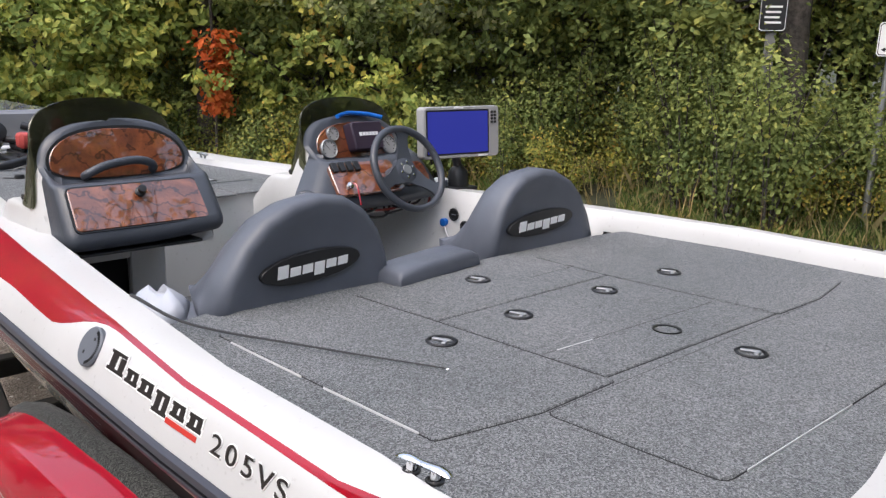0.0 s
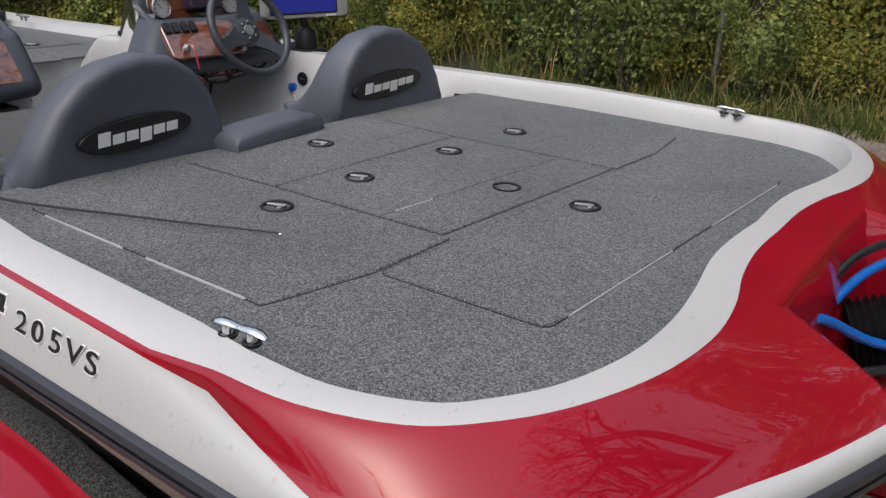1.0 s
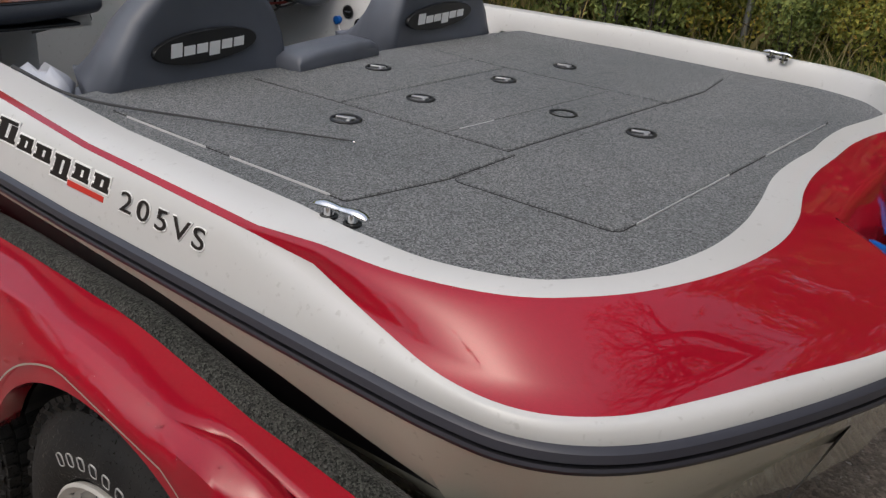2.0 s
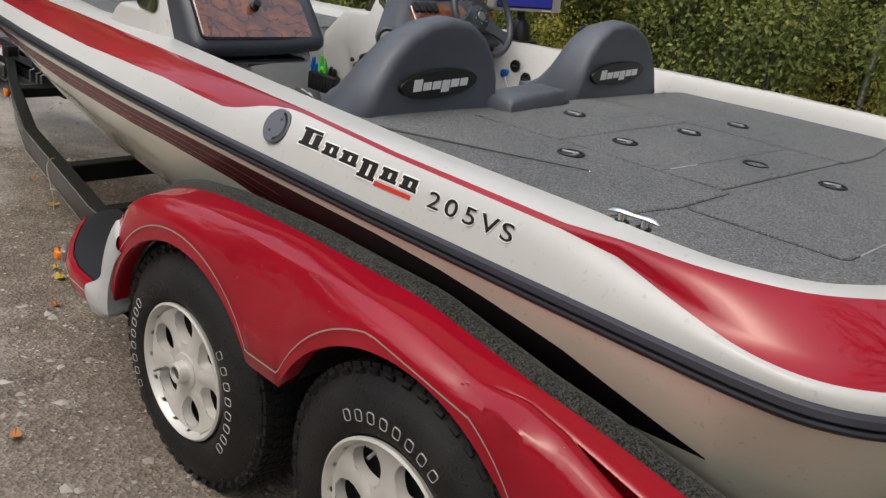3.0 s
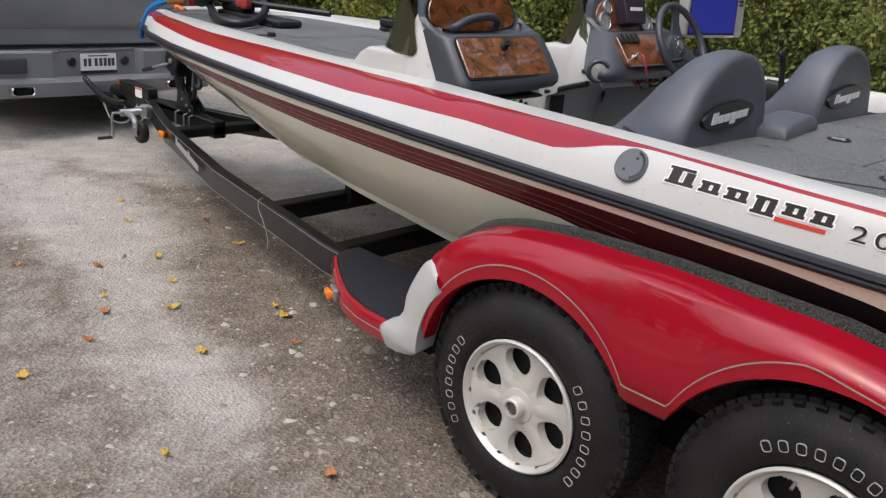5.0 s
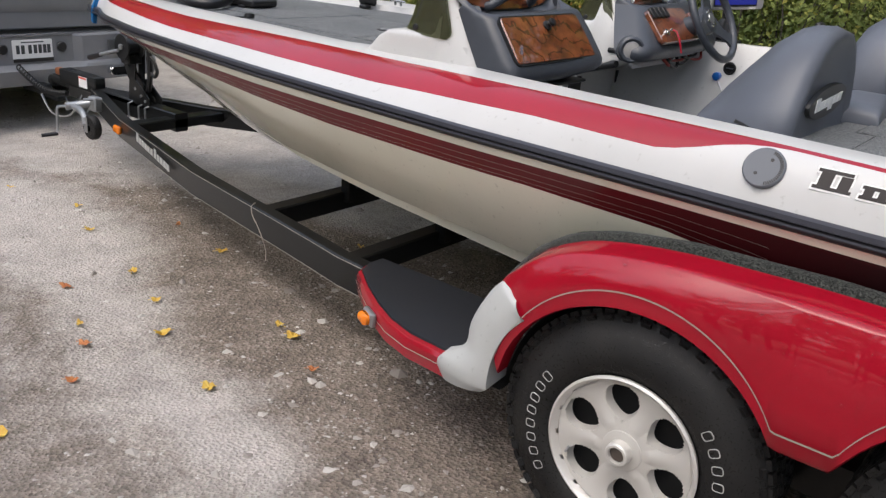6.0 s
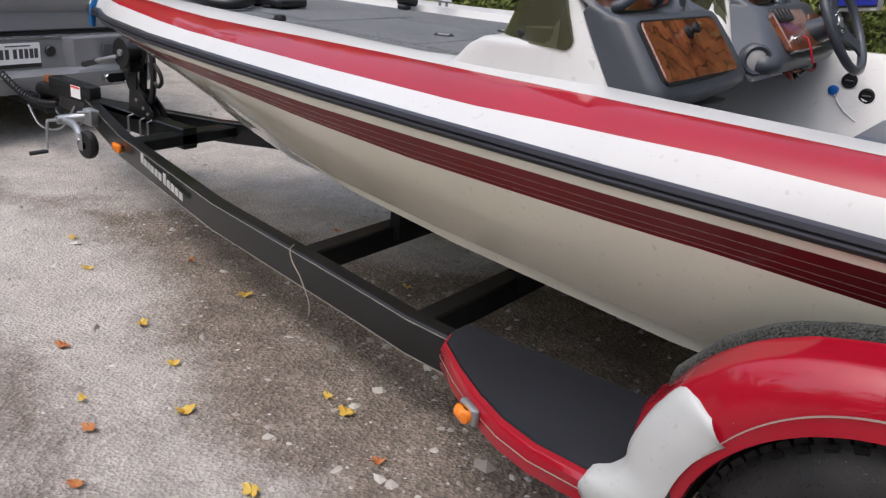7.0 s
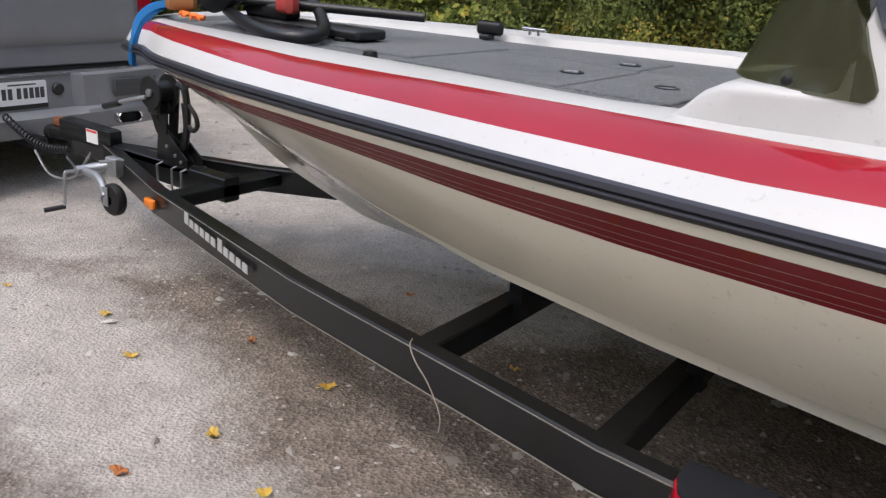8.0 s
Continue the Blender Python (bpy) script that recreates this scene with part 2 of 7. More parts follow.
def burl():
    mt = material("burl_wood_veneer", (0.2, 0.06, 0.02), 0.3, 0.0, 1.0, 0.02)
    mt.node_tree.nodes["Principled BSDF"].inputs["Coat IOR"].default_value = 1.9
    w = noise_tex(mt, 9.0, 3.0, 0.5, distort=1.2)
    c = ramp(mt, w, "Fac", [(0.3, (0.10, 0.028, 0.012)), (0.5, (0.20, 0.058, 0.021)), (0.7, (0.30, 0.095, 0.034))])
    # fine dark figure that runs in wandering lines
    lines = node(mt, "ShaderNodeTexWave", Scale=5.0, Distortion=16.0, Detail=4.0)
    lines.bands_direction = "Z"
    lines.inputs["Detail Scale"].default_value = 1.6
    wire(mt, coords(mt), "Object", lines, "Vector")
    vein = ramp(mt, lines, "Fac", [(0.0, (0.22, 0.17, 0.14)), (0.04, (0.5, 0.44, 0.40)), (0.09, (1, 1, 1))])
    fine = ramp(mt, noise_tex(mt, 60.0, 5.0, 0.65, distort=0.8), "Fac", [(0.3, (0.45, 0.4, 0.36)), (0.5, (1, 1, 1))])
    both = mixed(mt, None, 0, vein, "Color", fine, "Color", "MULTIPLY", 0.7)
    to_color(mt, mixed(mt, None, 0, c, "Color", both, 2, "MULTIPLY", 0.9))
    return mt


BURL = burl()
CHROME = material("polished_stainless", (0.72, 0.72, 0.72), 0.12, 1.0)
ALLOY = material("cast_alloy", (0.62, 0.60, 0.565), 0.34, 0.3)
STEEL = material("galvanised_steel", (0.36, 0.37, 0.38), 0.45, 0.8)
BLACK = material("black_plastic", (0.012, 0.012, 0.013), 0.4)
# near-black that carries the shade of gaps, bores and undersides as colour
DARK = material("recess_shade_black", (0.006, 0.006, 0.006), 0.8)
GREYPLASTIC = material("grey_plastic", (0.11, 0.12, 0.14), 0.45)
WHITEPAINT = material("white_marking", (0.78, 0.78, 0.78), 0.4)
AMBER = material("amber_lens", (0.75, 0.20, 0.01), 0.2, 0.0, 0.5)
PRIMER = gelcoat("pale_grey_primer", (0.47, 0.48, 0.47), (0.40, 0.41, 0.40), 0.4, 0.1)
DROPLET = material("water_droplet", (1, 1, 1), 0.02)
DROPLET.node_tree.nodes["Principled BSDF"].inputs["Transmission Weight"].default_value = 1.0
DROPLET.node_tree.nodes["Principled BSDF"].inputs["IOR"].default_value = 1.33
LIME = material("lime_plastic", (0.10, 0.62, 0.06), 0.4)
BLUE = leathery("blue_microfibre_cloth", (0.015, 0.14, 0.36), 0.9)
BLUEHOSE = material("blue_hose", (0.01, 0.13, 0.52), 0.3)
ORANGE = material("orange_strap", (0.80, 0.19, 0.02), 0.6)


def trailer_paint():
    mt = flake_paint("charcoal_flake_frame", (0.005, 0.0055, 0.0055), (0.017, 0.018, 0.0185))
    mt.node_tree.nodes["Principled BSDF"].inputs["Coat Weight"].default_value = 0.5
    mt.node_tree.nodes["Principled BSDF"].inputs["Coat Roughness"].default_value = 0.12
    return mt


FRAME = trailer_paint()


def tyre_rubber():
    mt = material("tyre_rubber", (0.010, 0.010, 0.010), 0.62, spec=0.3)
    n = noise_tex(mt, 7.0, 5.0)
    to_color(mt, ramp(mt, n, "Fac", [(0.35, (0.008, 0.008, 0.0085)), (0.7, (0.020, 0.019, 0.018))]), 0)
    drops = ramp(mt, noise_tex(mt, 190.0, 1.0), "Fac", [(0.62, (0, 0, 0)), (0.66, (1, 1, 1))])
    to_rough(mt, drops, "Color", 0.62, 0.08)
    bump(mt, drops, "Color", 0.25, 0.002)
    return mt


TYRE = tyre_rubber()


def smoked():
    mt = material("smoked_acrylic", (0.075, 0.076, 0.046), 0.05, 0.0, 0.0)
    nt = mt.node_tree
    tr = nt.nodes.new("ShaderNodeBsdfTransparent")
    tr.inputs["Color"].default_value = (0.50, 0.52, 0.40, 1)
    mix = nt.nodes.new("ShaderNodeMixShader")
    mix.inputs[0].default_value = 0.55
    nt.links.new(tr.outputs[0], mix.inputs[1])
    nt.links.new(nt.nodes["Principled BSDF"].outputs[0], mix.inputs[2])
    nt.links.new(mix.outputs[0], nt.nodes["Material Output"].inputs["Surface"])
    return mt


SMOKED = smoked()


def screen():
    mt = material("lit_blue_screen", (0.01, 0.01, 0.08), 0.12)
    b = mt.node_tree.nodes["Principled BSDF"]
    b.inputs["Emission Color"].default_value = (0.045, 0.055, 0.42, 1)
    b.inputs["Emission Strength"].default_value = 0.3
    return mt


SCREEN = screen()
TRUCK = flake_paint("grey_truck_paint", (0.17, 0.176, 0.188), (0.25, 0.257, 0.272))
TRUCK_PLASTIC = material("dark_truck_plastic", (0.05, 0.053, 0.058), 0.45)


def gravel():
    mt = material("crushed_limestone_lane", (0.3, 0.28, 0.25), 0.9, spec=0.3)
    stones = node(mt, "ShaderNodeTexVoronoi", Scale=85.0, Randomness=1.0)
    wire(mt, coords(mt), "Object", stones, "Vector")
    grit = noise_tex(mt, 210.0, 3.0, 0.7)
    patch = noise_tex(mt, 1.1, 9.0, 0.68, distort=0.6)
    fines = noise_tex(mt, 5.0, 6.0, 0.65)
    pale = ramp(mt, fines, "Fac", [(0.3, (0.35, 0.325, 0.30)), (0.7, (0.50, 0.47, 0.436))])
    # damp stone, with the soft shade of boat and trailer painted in
    damp_shaded = ramp(mt, fines, "Fac", [(0.3, (0.150, 0.124, 0.102)), (0.7, (0.262, 0.226, 0.192))])
    sep = mt.node_tree.nodes.new("ShaderNodeSeparateXYZ")
    wire(mt, coords(mt), "Object", sep, "Vector")

    def sums(op, a, b, c=None):
        """A math node; each input is a number or a (node, output) pair."""
        n = node(mt, "ShaderNodeMath")
        n.operation = op
        for i, q in enumerate((a, b, c)):
            if isinstance(q, tuple):
                wire(mt, q[0], q[1], n, i)
            elif q is not None:
                n.inputs[i].default_value = q
        return (n, 0)

    # a dry pale strip to port, brown stone beside and under the trailer whose colour holds damp and the boat's shade,
    # dry again beyond it
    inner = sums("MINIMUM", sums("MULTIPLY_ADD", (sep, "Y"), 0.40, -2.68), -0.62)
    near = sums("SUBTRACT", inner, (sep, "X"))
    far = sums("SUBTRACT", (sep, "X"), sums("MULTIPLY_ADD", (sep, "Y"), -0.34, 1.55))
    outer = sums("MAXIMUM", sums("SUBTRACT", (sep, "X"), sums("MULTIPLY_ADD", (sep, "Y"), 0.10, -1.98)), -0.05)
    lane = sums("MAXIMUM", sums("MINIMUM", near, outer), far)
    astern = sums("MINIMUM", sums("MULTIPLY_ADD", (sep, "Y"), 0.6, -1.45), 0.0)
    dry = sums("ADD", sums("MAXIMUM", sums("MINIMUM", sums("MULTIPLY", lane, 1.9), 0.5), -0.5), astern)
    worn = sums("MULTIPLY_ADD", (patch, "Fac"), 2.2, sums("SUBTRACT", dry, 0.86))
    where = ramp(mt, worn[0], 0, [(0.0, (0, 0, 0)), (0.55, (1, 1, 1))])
    base = mixed(mt, where, "Color", damp_shaded, "Color", pale, "Color")
    st = ramp(mt, stones, "Color", [(0.1, (0.56, 0.55, 0.53)), (0.55, (0.98, 0.97, 0.95)), (0.95, (1.5, 1.49, 1.46))])
    even = mixed(mt, where, "Color", st, "Color", mixed(mt, None, 0, st, "Color", (1.0, 0.99, 0.98), 0, "MIX", 0.62), 2)
    withstones = mixed(mt, None, 0, base, 2, even, 2, "MULTIPLY", 0.85)
    gr = ramp(mt, grit, "Fac", [(0.3, (0.68, 0.68, 0.68)), (0.7, (1.32, 1.32, 1.32))])
    to_color(mt, mixed(mt, None, 0, withstones, 2, gr, "Color", "MULTIPLY", 0.6))
    first = bump(mt, stones, "Distance", 0.7, 0.010)
    bump(mt, grit, "Fac", 0.5, 0.006, first)
    return mt


GRAVEL = gravel()


def by_island(name, stops, rough=0.7, trans=0.35, bough=1.0):
    """Each leaf or blade takes its own tint."""
    mt = material(name, stops[0][1], rough, spec=0.3)
    gi = mt.node_tree.nodes.new("ShaderNodeNewGeometry")
    r = mt.node_tree.nodes.new("ShaderNodeValToRGB")
    els = r.color_ramp.elements
    while len(els) < len(stops):
        els.new(0.5)
    for e, (p, c) in zip(els, stops):
        e.position, e.color = p, (*c, 1)
    wire(mt, gi, "Random Per Island", r, "Fac")
    broad = ramp(mt, noise_tex(mt, 1.6, 3.0), "Fac", [(0.32, (0.62, 0.72, 0.70)), (0.5, (0.95, 1.0, 0.92)), (0.68, (1.32, 1.22, 0.92))])
    r = mixed(mt, None, 0, r, "Color", broad, "Color", "MULTIPLY", bough)
    to_color(mt, r, 2)
    nt = mt.node_tree
    if trans:
        tl = nt.nodes.new("ShaderNodeBsdfTranslucent")
        nt.links.new(r.outputs[2], tl.inputs["Color"])
        mx = nt.nodes.new("ShaderNodeMixShader")
        mx.inputs[0].default_value = trans
        nt.links.new(nt.nodes["Principled BSDF"].outputs[0], mx.inputs[1])
        nt.links.new(tl.outputs[0], mx.inputs[2])
        nt.links.new(mx.outputs[0], nt.nodes["Material Output"].inputs["Surface"])
    return mt


LEAF_GREEN = by_island("green_leaves", [(0.0, (0.125, 0.155, 0.045)), (0.5, (0.225, 0.265, 0.085)), (0.9, (0.32, 0.35, 0.115)), (1.0, (0.46, 0.42, 0.11))])
LEAF_DULL = by_island("grey_green_leaves", [(0.0, (0.16, 0.18, 0.085)), (0.6, (0.28, 0.30, 0.155)), (1.0, (0.38, 0.38, 0.20))])
LEAF_YELLOW = by_island("turning_leaves", [(0.0, (0.17, 0.19, 0.045)), (0.5, (0.33, 0.33, 0.08)), (0.85, (0.48, 0.42, 0.09)), (1.0, (0.50, 0.29, 0.07))])
LEAF_LIME = by_island("lime_leaves", [(0.0, (0.20, 0.25, 0.06)), (0.6, (0.38, 0.43, 0.115)), (1.0, (0.56, 0.50, 0.13))])
LEAF_RED = by_island("red_autumn_leaves", [(0.0, (0.42, 0.08, 0.02)), (0.6, (0.66, 0.15, 0.04)), (1.0, (0.70, 0.24, 0.06))])
GRASS = by_island("verge_grass", [(0.0, (0.05, 0.085, 0.018)), (0.5, (0.12, 0.16, 0.035)), (0.8, (0.24, 0.22, 0.08)), (1.0, (0.34, 0.26, 0.13))], 0.8, 0.15)


def bark():
    mt = material("grey_bark", (0.1, 0.085, 0.07), 0.9)
    n = noise_tex(mt, 14.0, 6.0, 0.7)
    to_color(mt, ramp(mt, n, "Fac", [(0.3, (0.03, 0.025, 0.021)), (0.7, (0.12, 0.105, 0.09))]), 0)
    bump(mt, n, "Fac", 0.8, 0.03)
    return mt


BARK = bark()


def soil():
    mt = material("leaf_litter_soil", (0.05, 0.04, 0.03), 0.95)
    n = noise_tex(mt, 3.0, 8.0, 0.7)
    to_color(mt, ramp(mt, n, "Fac", [(0.3, (0.018, 0.018, 0.010)), (0.7, (0.07, 0.075, 0.03))]), 0)
    bump(mt, n, "Fac", 0.6, 0.05)
    return mt


SOIL = soil()


# ---- ground: one sheet of crushed stone with a grass verge beyond it ----
def build_ground():
    xs = [-400, -150, -60, -25, -12] + [-7 + 0.5 * i for i in range(45)] + [20, 30, 60, 150, 400]
    ys = [-400, -150, -60, -25, -12] + [-7 + 0.5 * i for i in range(55)] + [28, 40, 70, 150, 400]
    g = Geo()
    rows = [[(x, y, ground_z(x, y) + (0.012 * noise.noise((x * 0.7, y * 0.7, 0)) if abs(x) < 16 else 0)) for y in ys] for x in xs]
    g.grid(rows, [1 if xs[i] >= 5.9 else 0 for i in range(len(xs) - 1)])
    tagged(part("ground", g, [GRAVEL, SOIL], None), "pale crushed limestone lane, browner with damp and painted boat shade, and earthy verge", "ground", kind="structure")


build_ground()


# ---- the boat ----
boat = thing("bass_boat", (0, 2.6, 0.33), "white, red and champagne bass boat resting on a tandem trailer", "boat")

# stations along the port side, from the middle of the stern to the bow:
# rail top, lower edge of the red band, upper edge of it, inner crest
STERN = [
    ((0.0, 0.02, 0.985), (0.0, 0.06, 1.005), (0.0, 0.424, 1.105), (0.0, 0.472, 1.110)),
    ((-0.18, 0.03, 0.985), (-0.18, 0.07, 1.005), (-0.15, 0.424, 1.105), (-0.14, 0.478, 1.110)),
    ((-0.36, 0.062, 0.985), (-0.37, 0.095, 1.010), (-0.29, 0.407, 1.105), (-0.27, 0.472, 1.110)),
    ((-0.60, 0.14, 0.985), (-0.62, 0.175, 1.015), (-0.43, 0.375, 1.105), (-0.42, 0.446, 1.110)),
    ((-0.80, 0.22, 0.985), (-0.80, 0.255, 1.020), (-0.57, 0.363, 1.105), (-0.56, 0.430, 1.110)),
    ((-0.98, 0.31, 0.985), (-0.955, 0.33, 1.020), (-0.72, 0.382, 1.105), (-0.70, 0.434, 1.110)),
    ((-1.08, 0.385, 0.985), (-1.055, 0.39, 1.020), (-0.86, 0.430, 1.105), (-0.83, 0.466, 1.110)),
    ((-1.135, 0.47, 0.985), (-1.12, 0.475, 1.020), (-0.96, 0.492, 1.105), (-0.92, 0.515, 1.110)),
    ((-1.152, 0.57, 0.985), (-1.137, 0.58, 1.025), (-1.035, 0.570, 1.105), (-0.985, 0.575, 1.110)),
    ((-1.155, 0.70, 0.985), (-1.125, 0.70, 1.045), (-1.085, 0.70, 1.105), (-1.032, 0.695, 1.110)),
    ((-1.155, 0.84, 0.985), (-1.105, 0.84, 1.075), (-1.094, 0.84, 1.103), (-1.04, 0.83, 1.112)),
]
RAIL_Y = [0.9, 1.4, 2.0, 2.6, 3.1, 3.5, 4.0, 4.5, 4.95, 5.16, 5.28, 5.39, 5.48, 5.55, 5.59, 5.605]
RAIL_X = [1.155, 1.15, 1.13, 1.10, 1.06, 1.02, 0.955, 0.875, 0.760, 0.655, 0.595, 0.52, 0.425, 0.29, 0.14, 0.0]
CREST_Y = [0.9, 1.4, 2.0, 2.6, 3.2, 3.8, 4.4, 4.8, 5.1, 5.33, 5.5]
CREST_X = [1.03, 1.022, 0.945, 0.86, 0.77, 0.68, 0.59, 0.535, 0.495, 0.42, 0.30]
CREST_Z = [1.112, 1.115, 1.108, 1.10, 1.095, 1.09, 1.08, 1.075, 1.07, 1.065, 1.06]


def section(y, v):
    """A point of the port gunwale at station y; v runs from the rail (0) to the crest (1)."""
    p = table(y, [1.8, 3.0, 4.3, 5.0], [5.5, 2.6, 3.0, 6.0])
    x0, x1, z1 = table(y, RAIL_Y, RAIL_X), table(y, CREST_Y, CREST_X), table(y, CREST_Y, CREST_Z)
    fall = 0.016 * max(0.0, (v - 0.75) / 0.25) ** 2 * min(1.0, max(0.0, (y - 3.2) / 0.3))
    return Vector((-(x0 + (x1 - x0) * v), y, 0.985 + (z1 - 0.985) * (1 - (1 - v) ** p) - fall))


def band(y):
    lo = table(y, [0.9, 1.4, 1.78, 1.86, 1.94, 2.03, 2.17, 2.4, 2.8, 3.2, 3.6, 4.2, 4.7, 5.3], [0.27, 0.315, 0.40, 0.33, 0.22, 0.145, 0.155, 0.185, 0.190, 0.182, 0.172, 0.165, 0.155, 0.165])
    hi = table(y, [0.9, 1.4, 1.8, 2.0, 2.4, 3.0, 3.4, 3.9, 4.5, 5.3], [0.345, 0.385, 0.495, 0.525, 0.57, 0.60, 0.56, 0.48, 0.42, 0.42])
    return lo, hi


def gunwale_rows():
    """Rows of points along the port side: index 0 is the rail, the last is the crest."""
    cols = []
    dense = [catmull([s[k] for s in STERN], 5) for k in range(4)]
    for r, d, o, i in zip(*dense):
        col = []
        for a, b, n, h in ((r, d, 5, 0.012), (d, o, 5, 0.010), (o, i, 3, 0.003)):
            for k in range(n):
                s = k / n
                p = lerp(a, b, s)
                out = Vector((a.x - b.x, a.y - b.y, 0))
                q = out.normalized() * 0.6 if out.length > 1e-6 else Vector((0, 0, 0))
                q.z = 0.8
                col.append(p + q * h * 4 * s * (1 - s))
        col.append(i)
        cols.append(col)
    ys = [0.9 + 0.05 * k for k in range(1, 30)] + [2.4 + 0.1 * k for k in range(0, 26)] + [5.0, 5.08, 5.16]
    for y in ys:
        lo, hi = band(y)
        vs = [lo * k / 5 for k in range(5)] + [lo + (hi - lo) * k / 5 for k in range(5)] + [hi + (1 - hi) * k / 3 for k in range(4)]
        cols.append([section(y, v) for v in vs])
    # the bow: sweep from the last station round to the middle
    last = cols[-1]
    for s in (0.12, 0.25, 0.38, 0.5, 0.62, 0.75, 0.88, 1.0):
        a = s * math.pi / 2
        cols.append([Vector((p.x * max(0.0, math.cos(a)) ** 0.95, p.y + (0.445 - 0.13 * (k / 13)) * math.sin(a) ** 0.97, p.z)) for k, p in enumerate(last)])
    return cols


COLS = gunwale_rows()


def mirror(p):
    return Vector((-p.x, p.y, p.z))


def build_gunwale():
    n = len(COLS[0])
    loop = COLS + [[mirror(p) for p in c] for c in reversed(COLS)]
    rows = [[c[k] for c in loop] for k in range(n)]
    g = Geo()
    strip = [0] * 5 + [1] * 5 + [0] * 3
    # the splash well replaces the middle of the stern's red band
    g.grid(rows, strip)
    keep = []
    cols = len(loop)
    drop = set()
    nwell = 11
    for idx, f in enumerate(g.f):
        r, j = idx // (cols - 1), idx % (cols - 1)
        if (j < nwell or j >= cols - 1 - nwell) and 5 <= r < 9:
            drop.add(idx)
    g.f = [f for i, f in enumerate(g.f) if i not in drop]
    g.m = [m for i, m in enumerate(g.m) if i not in drop]
    # inner side of the crest, down to the decks
    inner = [c[-1] for c in loop]
    down = [Vector((p.x * 0.985, p.y, p.z - 0.02)) for p in inner]
    foot = []
    for p in inner:
        low = 1.03 if (p.y < 1.9 or p.y > 3.25) else 0.60
        k = 0.975 if p.y < 1.9 else (0.80 if p.y < 3.25 else 0.97)
        foot.append(Vector((p.x * k, p.y if p.y > 0.7 else p.y + 0.01, low)))
    part("gunwale", g, [WHITE, RED], boat, "glossy white gelcoat deck cap with red flake band", angle=75)
    part("coaming", Geo().grid([inner, down, foot], 0), [WHITE], boat, "white inner edge of the deck cap", angle=50)
    # splash well: red basin
    w = Geo()
    rim = [c[9] for c in COLS[:nwell + 1]]
    rim = [mirror(p) for p in reversed(rim)] + rim[1:]
    lip = [p + Vector((0, -0.010, -0.001)) for p in rim]
    brow = [p + Vector((0, -0.022, -0.012)) for p in rim]
    wall = [Vector((p.x * 1.02, p.y - 0.05, 0.95)) for p in rim]
    low = [Vector((p.x * 1.0, p.y - 0.08, 0.80)) for p in rim]
    mid = [Vector((p.x * 0.9, 0.20, 0.77)) for p in rim]
    aft = [Vector((p.x * 0.9, 0.04, 0.79)) for p in rim]
    end = [Vector((p.x * 1.1, 0.03, 0.985)) for p in rim]
    w.grid([rim, lip, brow, wall, low, mid, aft, end], 0)
    for s in (-1, 1):
        e = COLS[nwell]
        side = [e[9], e[8], e[7], e[6], e[5]]
        side = [Vector((p.x * -s, p.y, p.z)) for p in side]
        flo = [Vector((-s * e[10].x * 0.97 + 0.0, max(0.05, p.y - 0.03), 0.79)) for p in side]
        edge = [p + Vector((-s * 0.012, 0, -0.001)) for p in side]
        brow = [p + Vector((-s * 0.024, 0, -0.014)) for p in side]
        mids = [lerp(a, b, 0.4) + Vector((-s * 0.012, 0, 0)) for a, b in zip(side, flo)]
        w.grid([side, edge, brow, mids, flo], 0)
    part("splash_well", w, [RED], boat, "red moulded splash well", angle=60)


build_gunwale()


def rub_rail():
    """The vinyl rub rail: a dark moulding with a grey insert, all round."""
    outer = [c[0] for c in COLS]
    loop = outer + [mirror(p) for p in reversed(outer)]
    n = len(loop)
    prof = [(0.0, 0.008), (0.005, 0.007), (0.011, 0.003), (0.014, -0.008), (0.009, -0.0105), (0.009, -0.0125), (0.015, -0.0135), (0.0165, -0.0185), (0.015, -0.024), (0.009, -0.0285), (0.0, -0.029)]
    slot = [1, 1, 1, 0, 0, 0, 1, 0, 0, 0]
    rows = []
    for o, h in prof:
        row = []
        for i, p in enumerate(loop):
            t = (loop[(i + 1) % n] - loop[i - 1])
            nrm = Vector((-t.y, t.x, 0))
            nrm = nrm.normalized() if nrm.length > 1e-6 else Vector((0, -1, 0))
            if nrm.dot(Vector((p.x, p.y - 2.8, 0))) < 0:
                nrm = -nrm
            row.append(p + nrm * o + Vector((0, 0, h)))
        rows.append(row)
    g = Geo().grid(rows, slot, close_v=True)
    part("rub_rail", g, [RUBBER, RUBBER_GREY], boat, "dark vinyl rub rail with grey insert", angle=30)


rub_rail()

CH_Y = [0.3, 0.5, 1.5, 2.5, 3.2, 3.7, 4.1, 4.5, 4.9, 5.25, 5.45, 5.6]
CH_X = [0.80, 0.86, 0.88, 0.85, 0.78, 0.69, 0.57, 0.43, 0.28, 0.12, 0.04, 0.0]
CH_Z = [0.53, 0.53, 0.53, 0.545, 0.57, 0.585, 0.60, 0.62, 0.65, 0.70, 0.76, 0.86]
KEEL_Y = [0.1, 3.0, 4.2, 4.69, 4.92, 5.17, 5.35, 5.50, 5.57, 5.60]
KEEL_Z = [0.36, 0.33, 0.315, 0.345, 0.402, 0.472, 0.552, 0.635, 0.72, 0.86]
ST_TOP_Y = [0.62, 0.7, 0.8, 0.9, 1.05, 1.2, 1.4, 2.0, 2.8, 3.6, 4.2, 4.8, 5.15]
ST_TOP_V = [0.42, 0.36, 0.28, 0.20, 0.13, 0.085, 0.055, 0.05, 0.065, 0.08, 0.07, 0.09, 0.20]
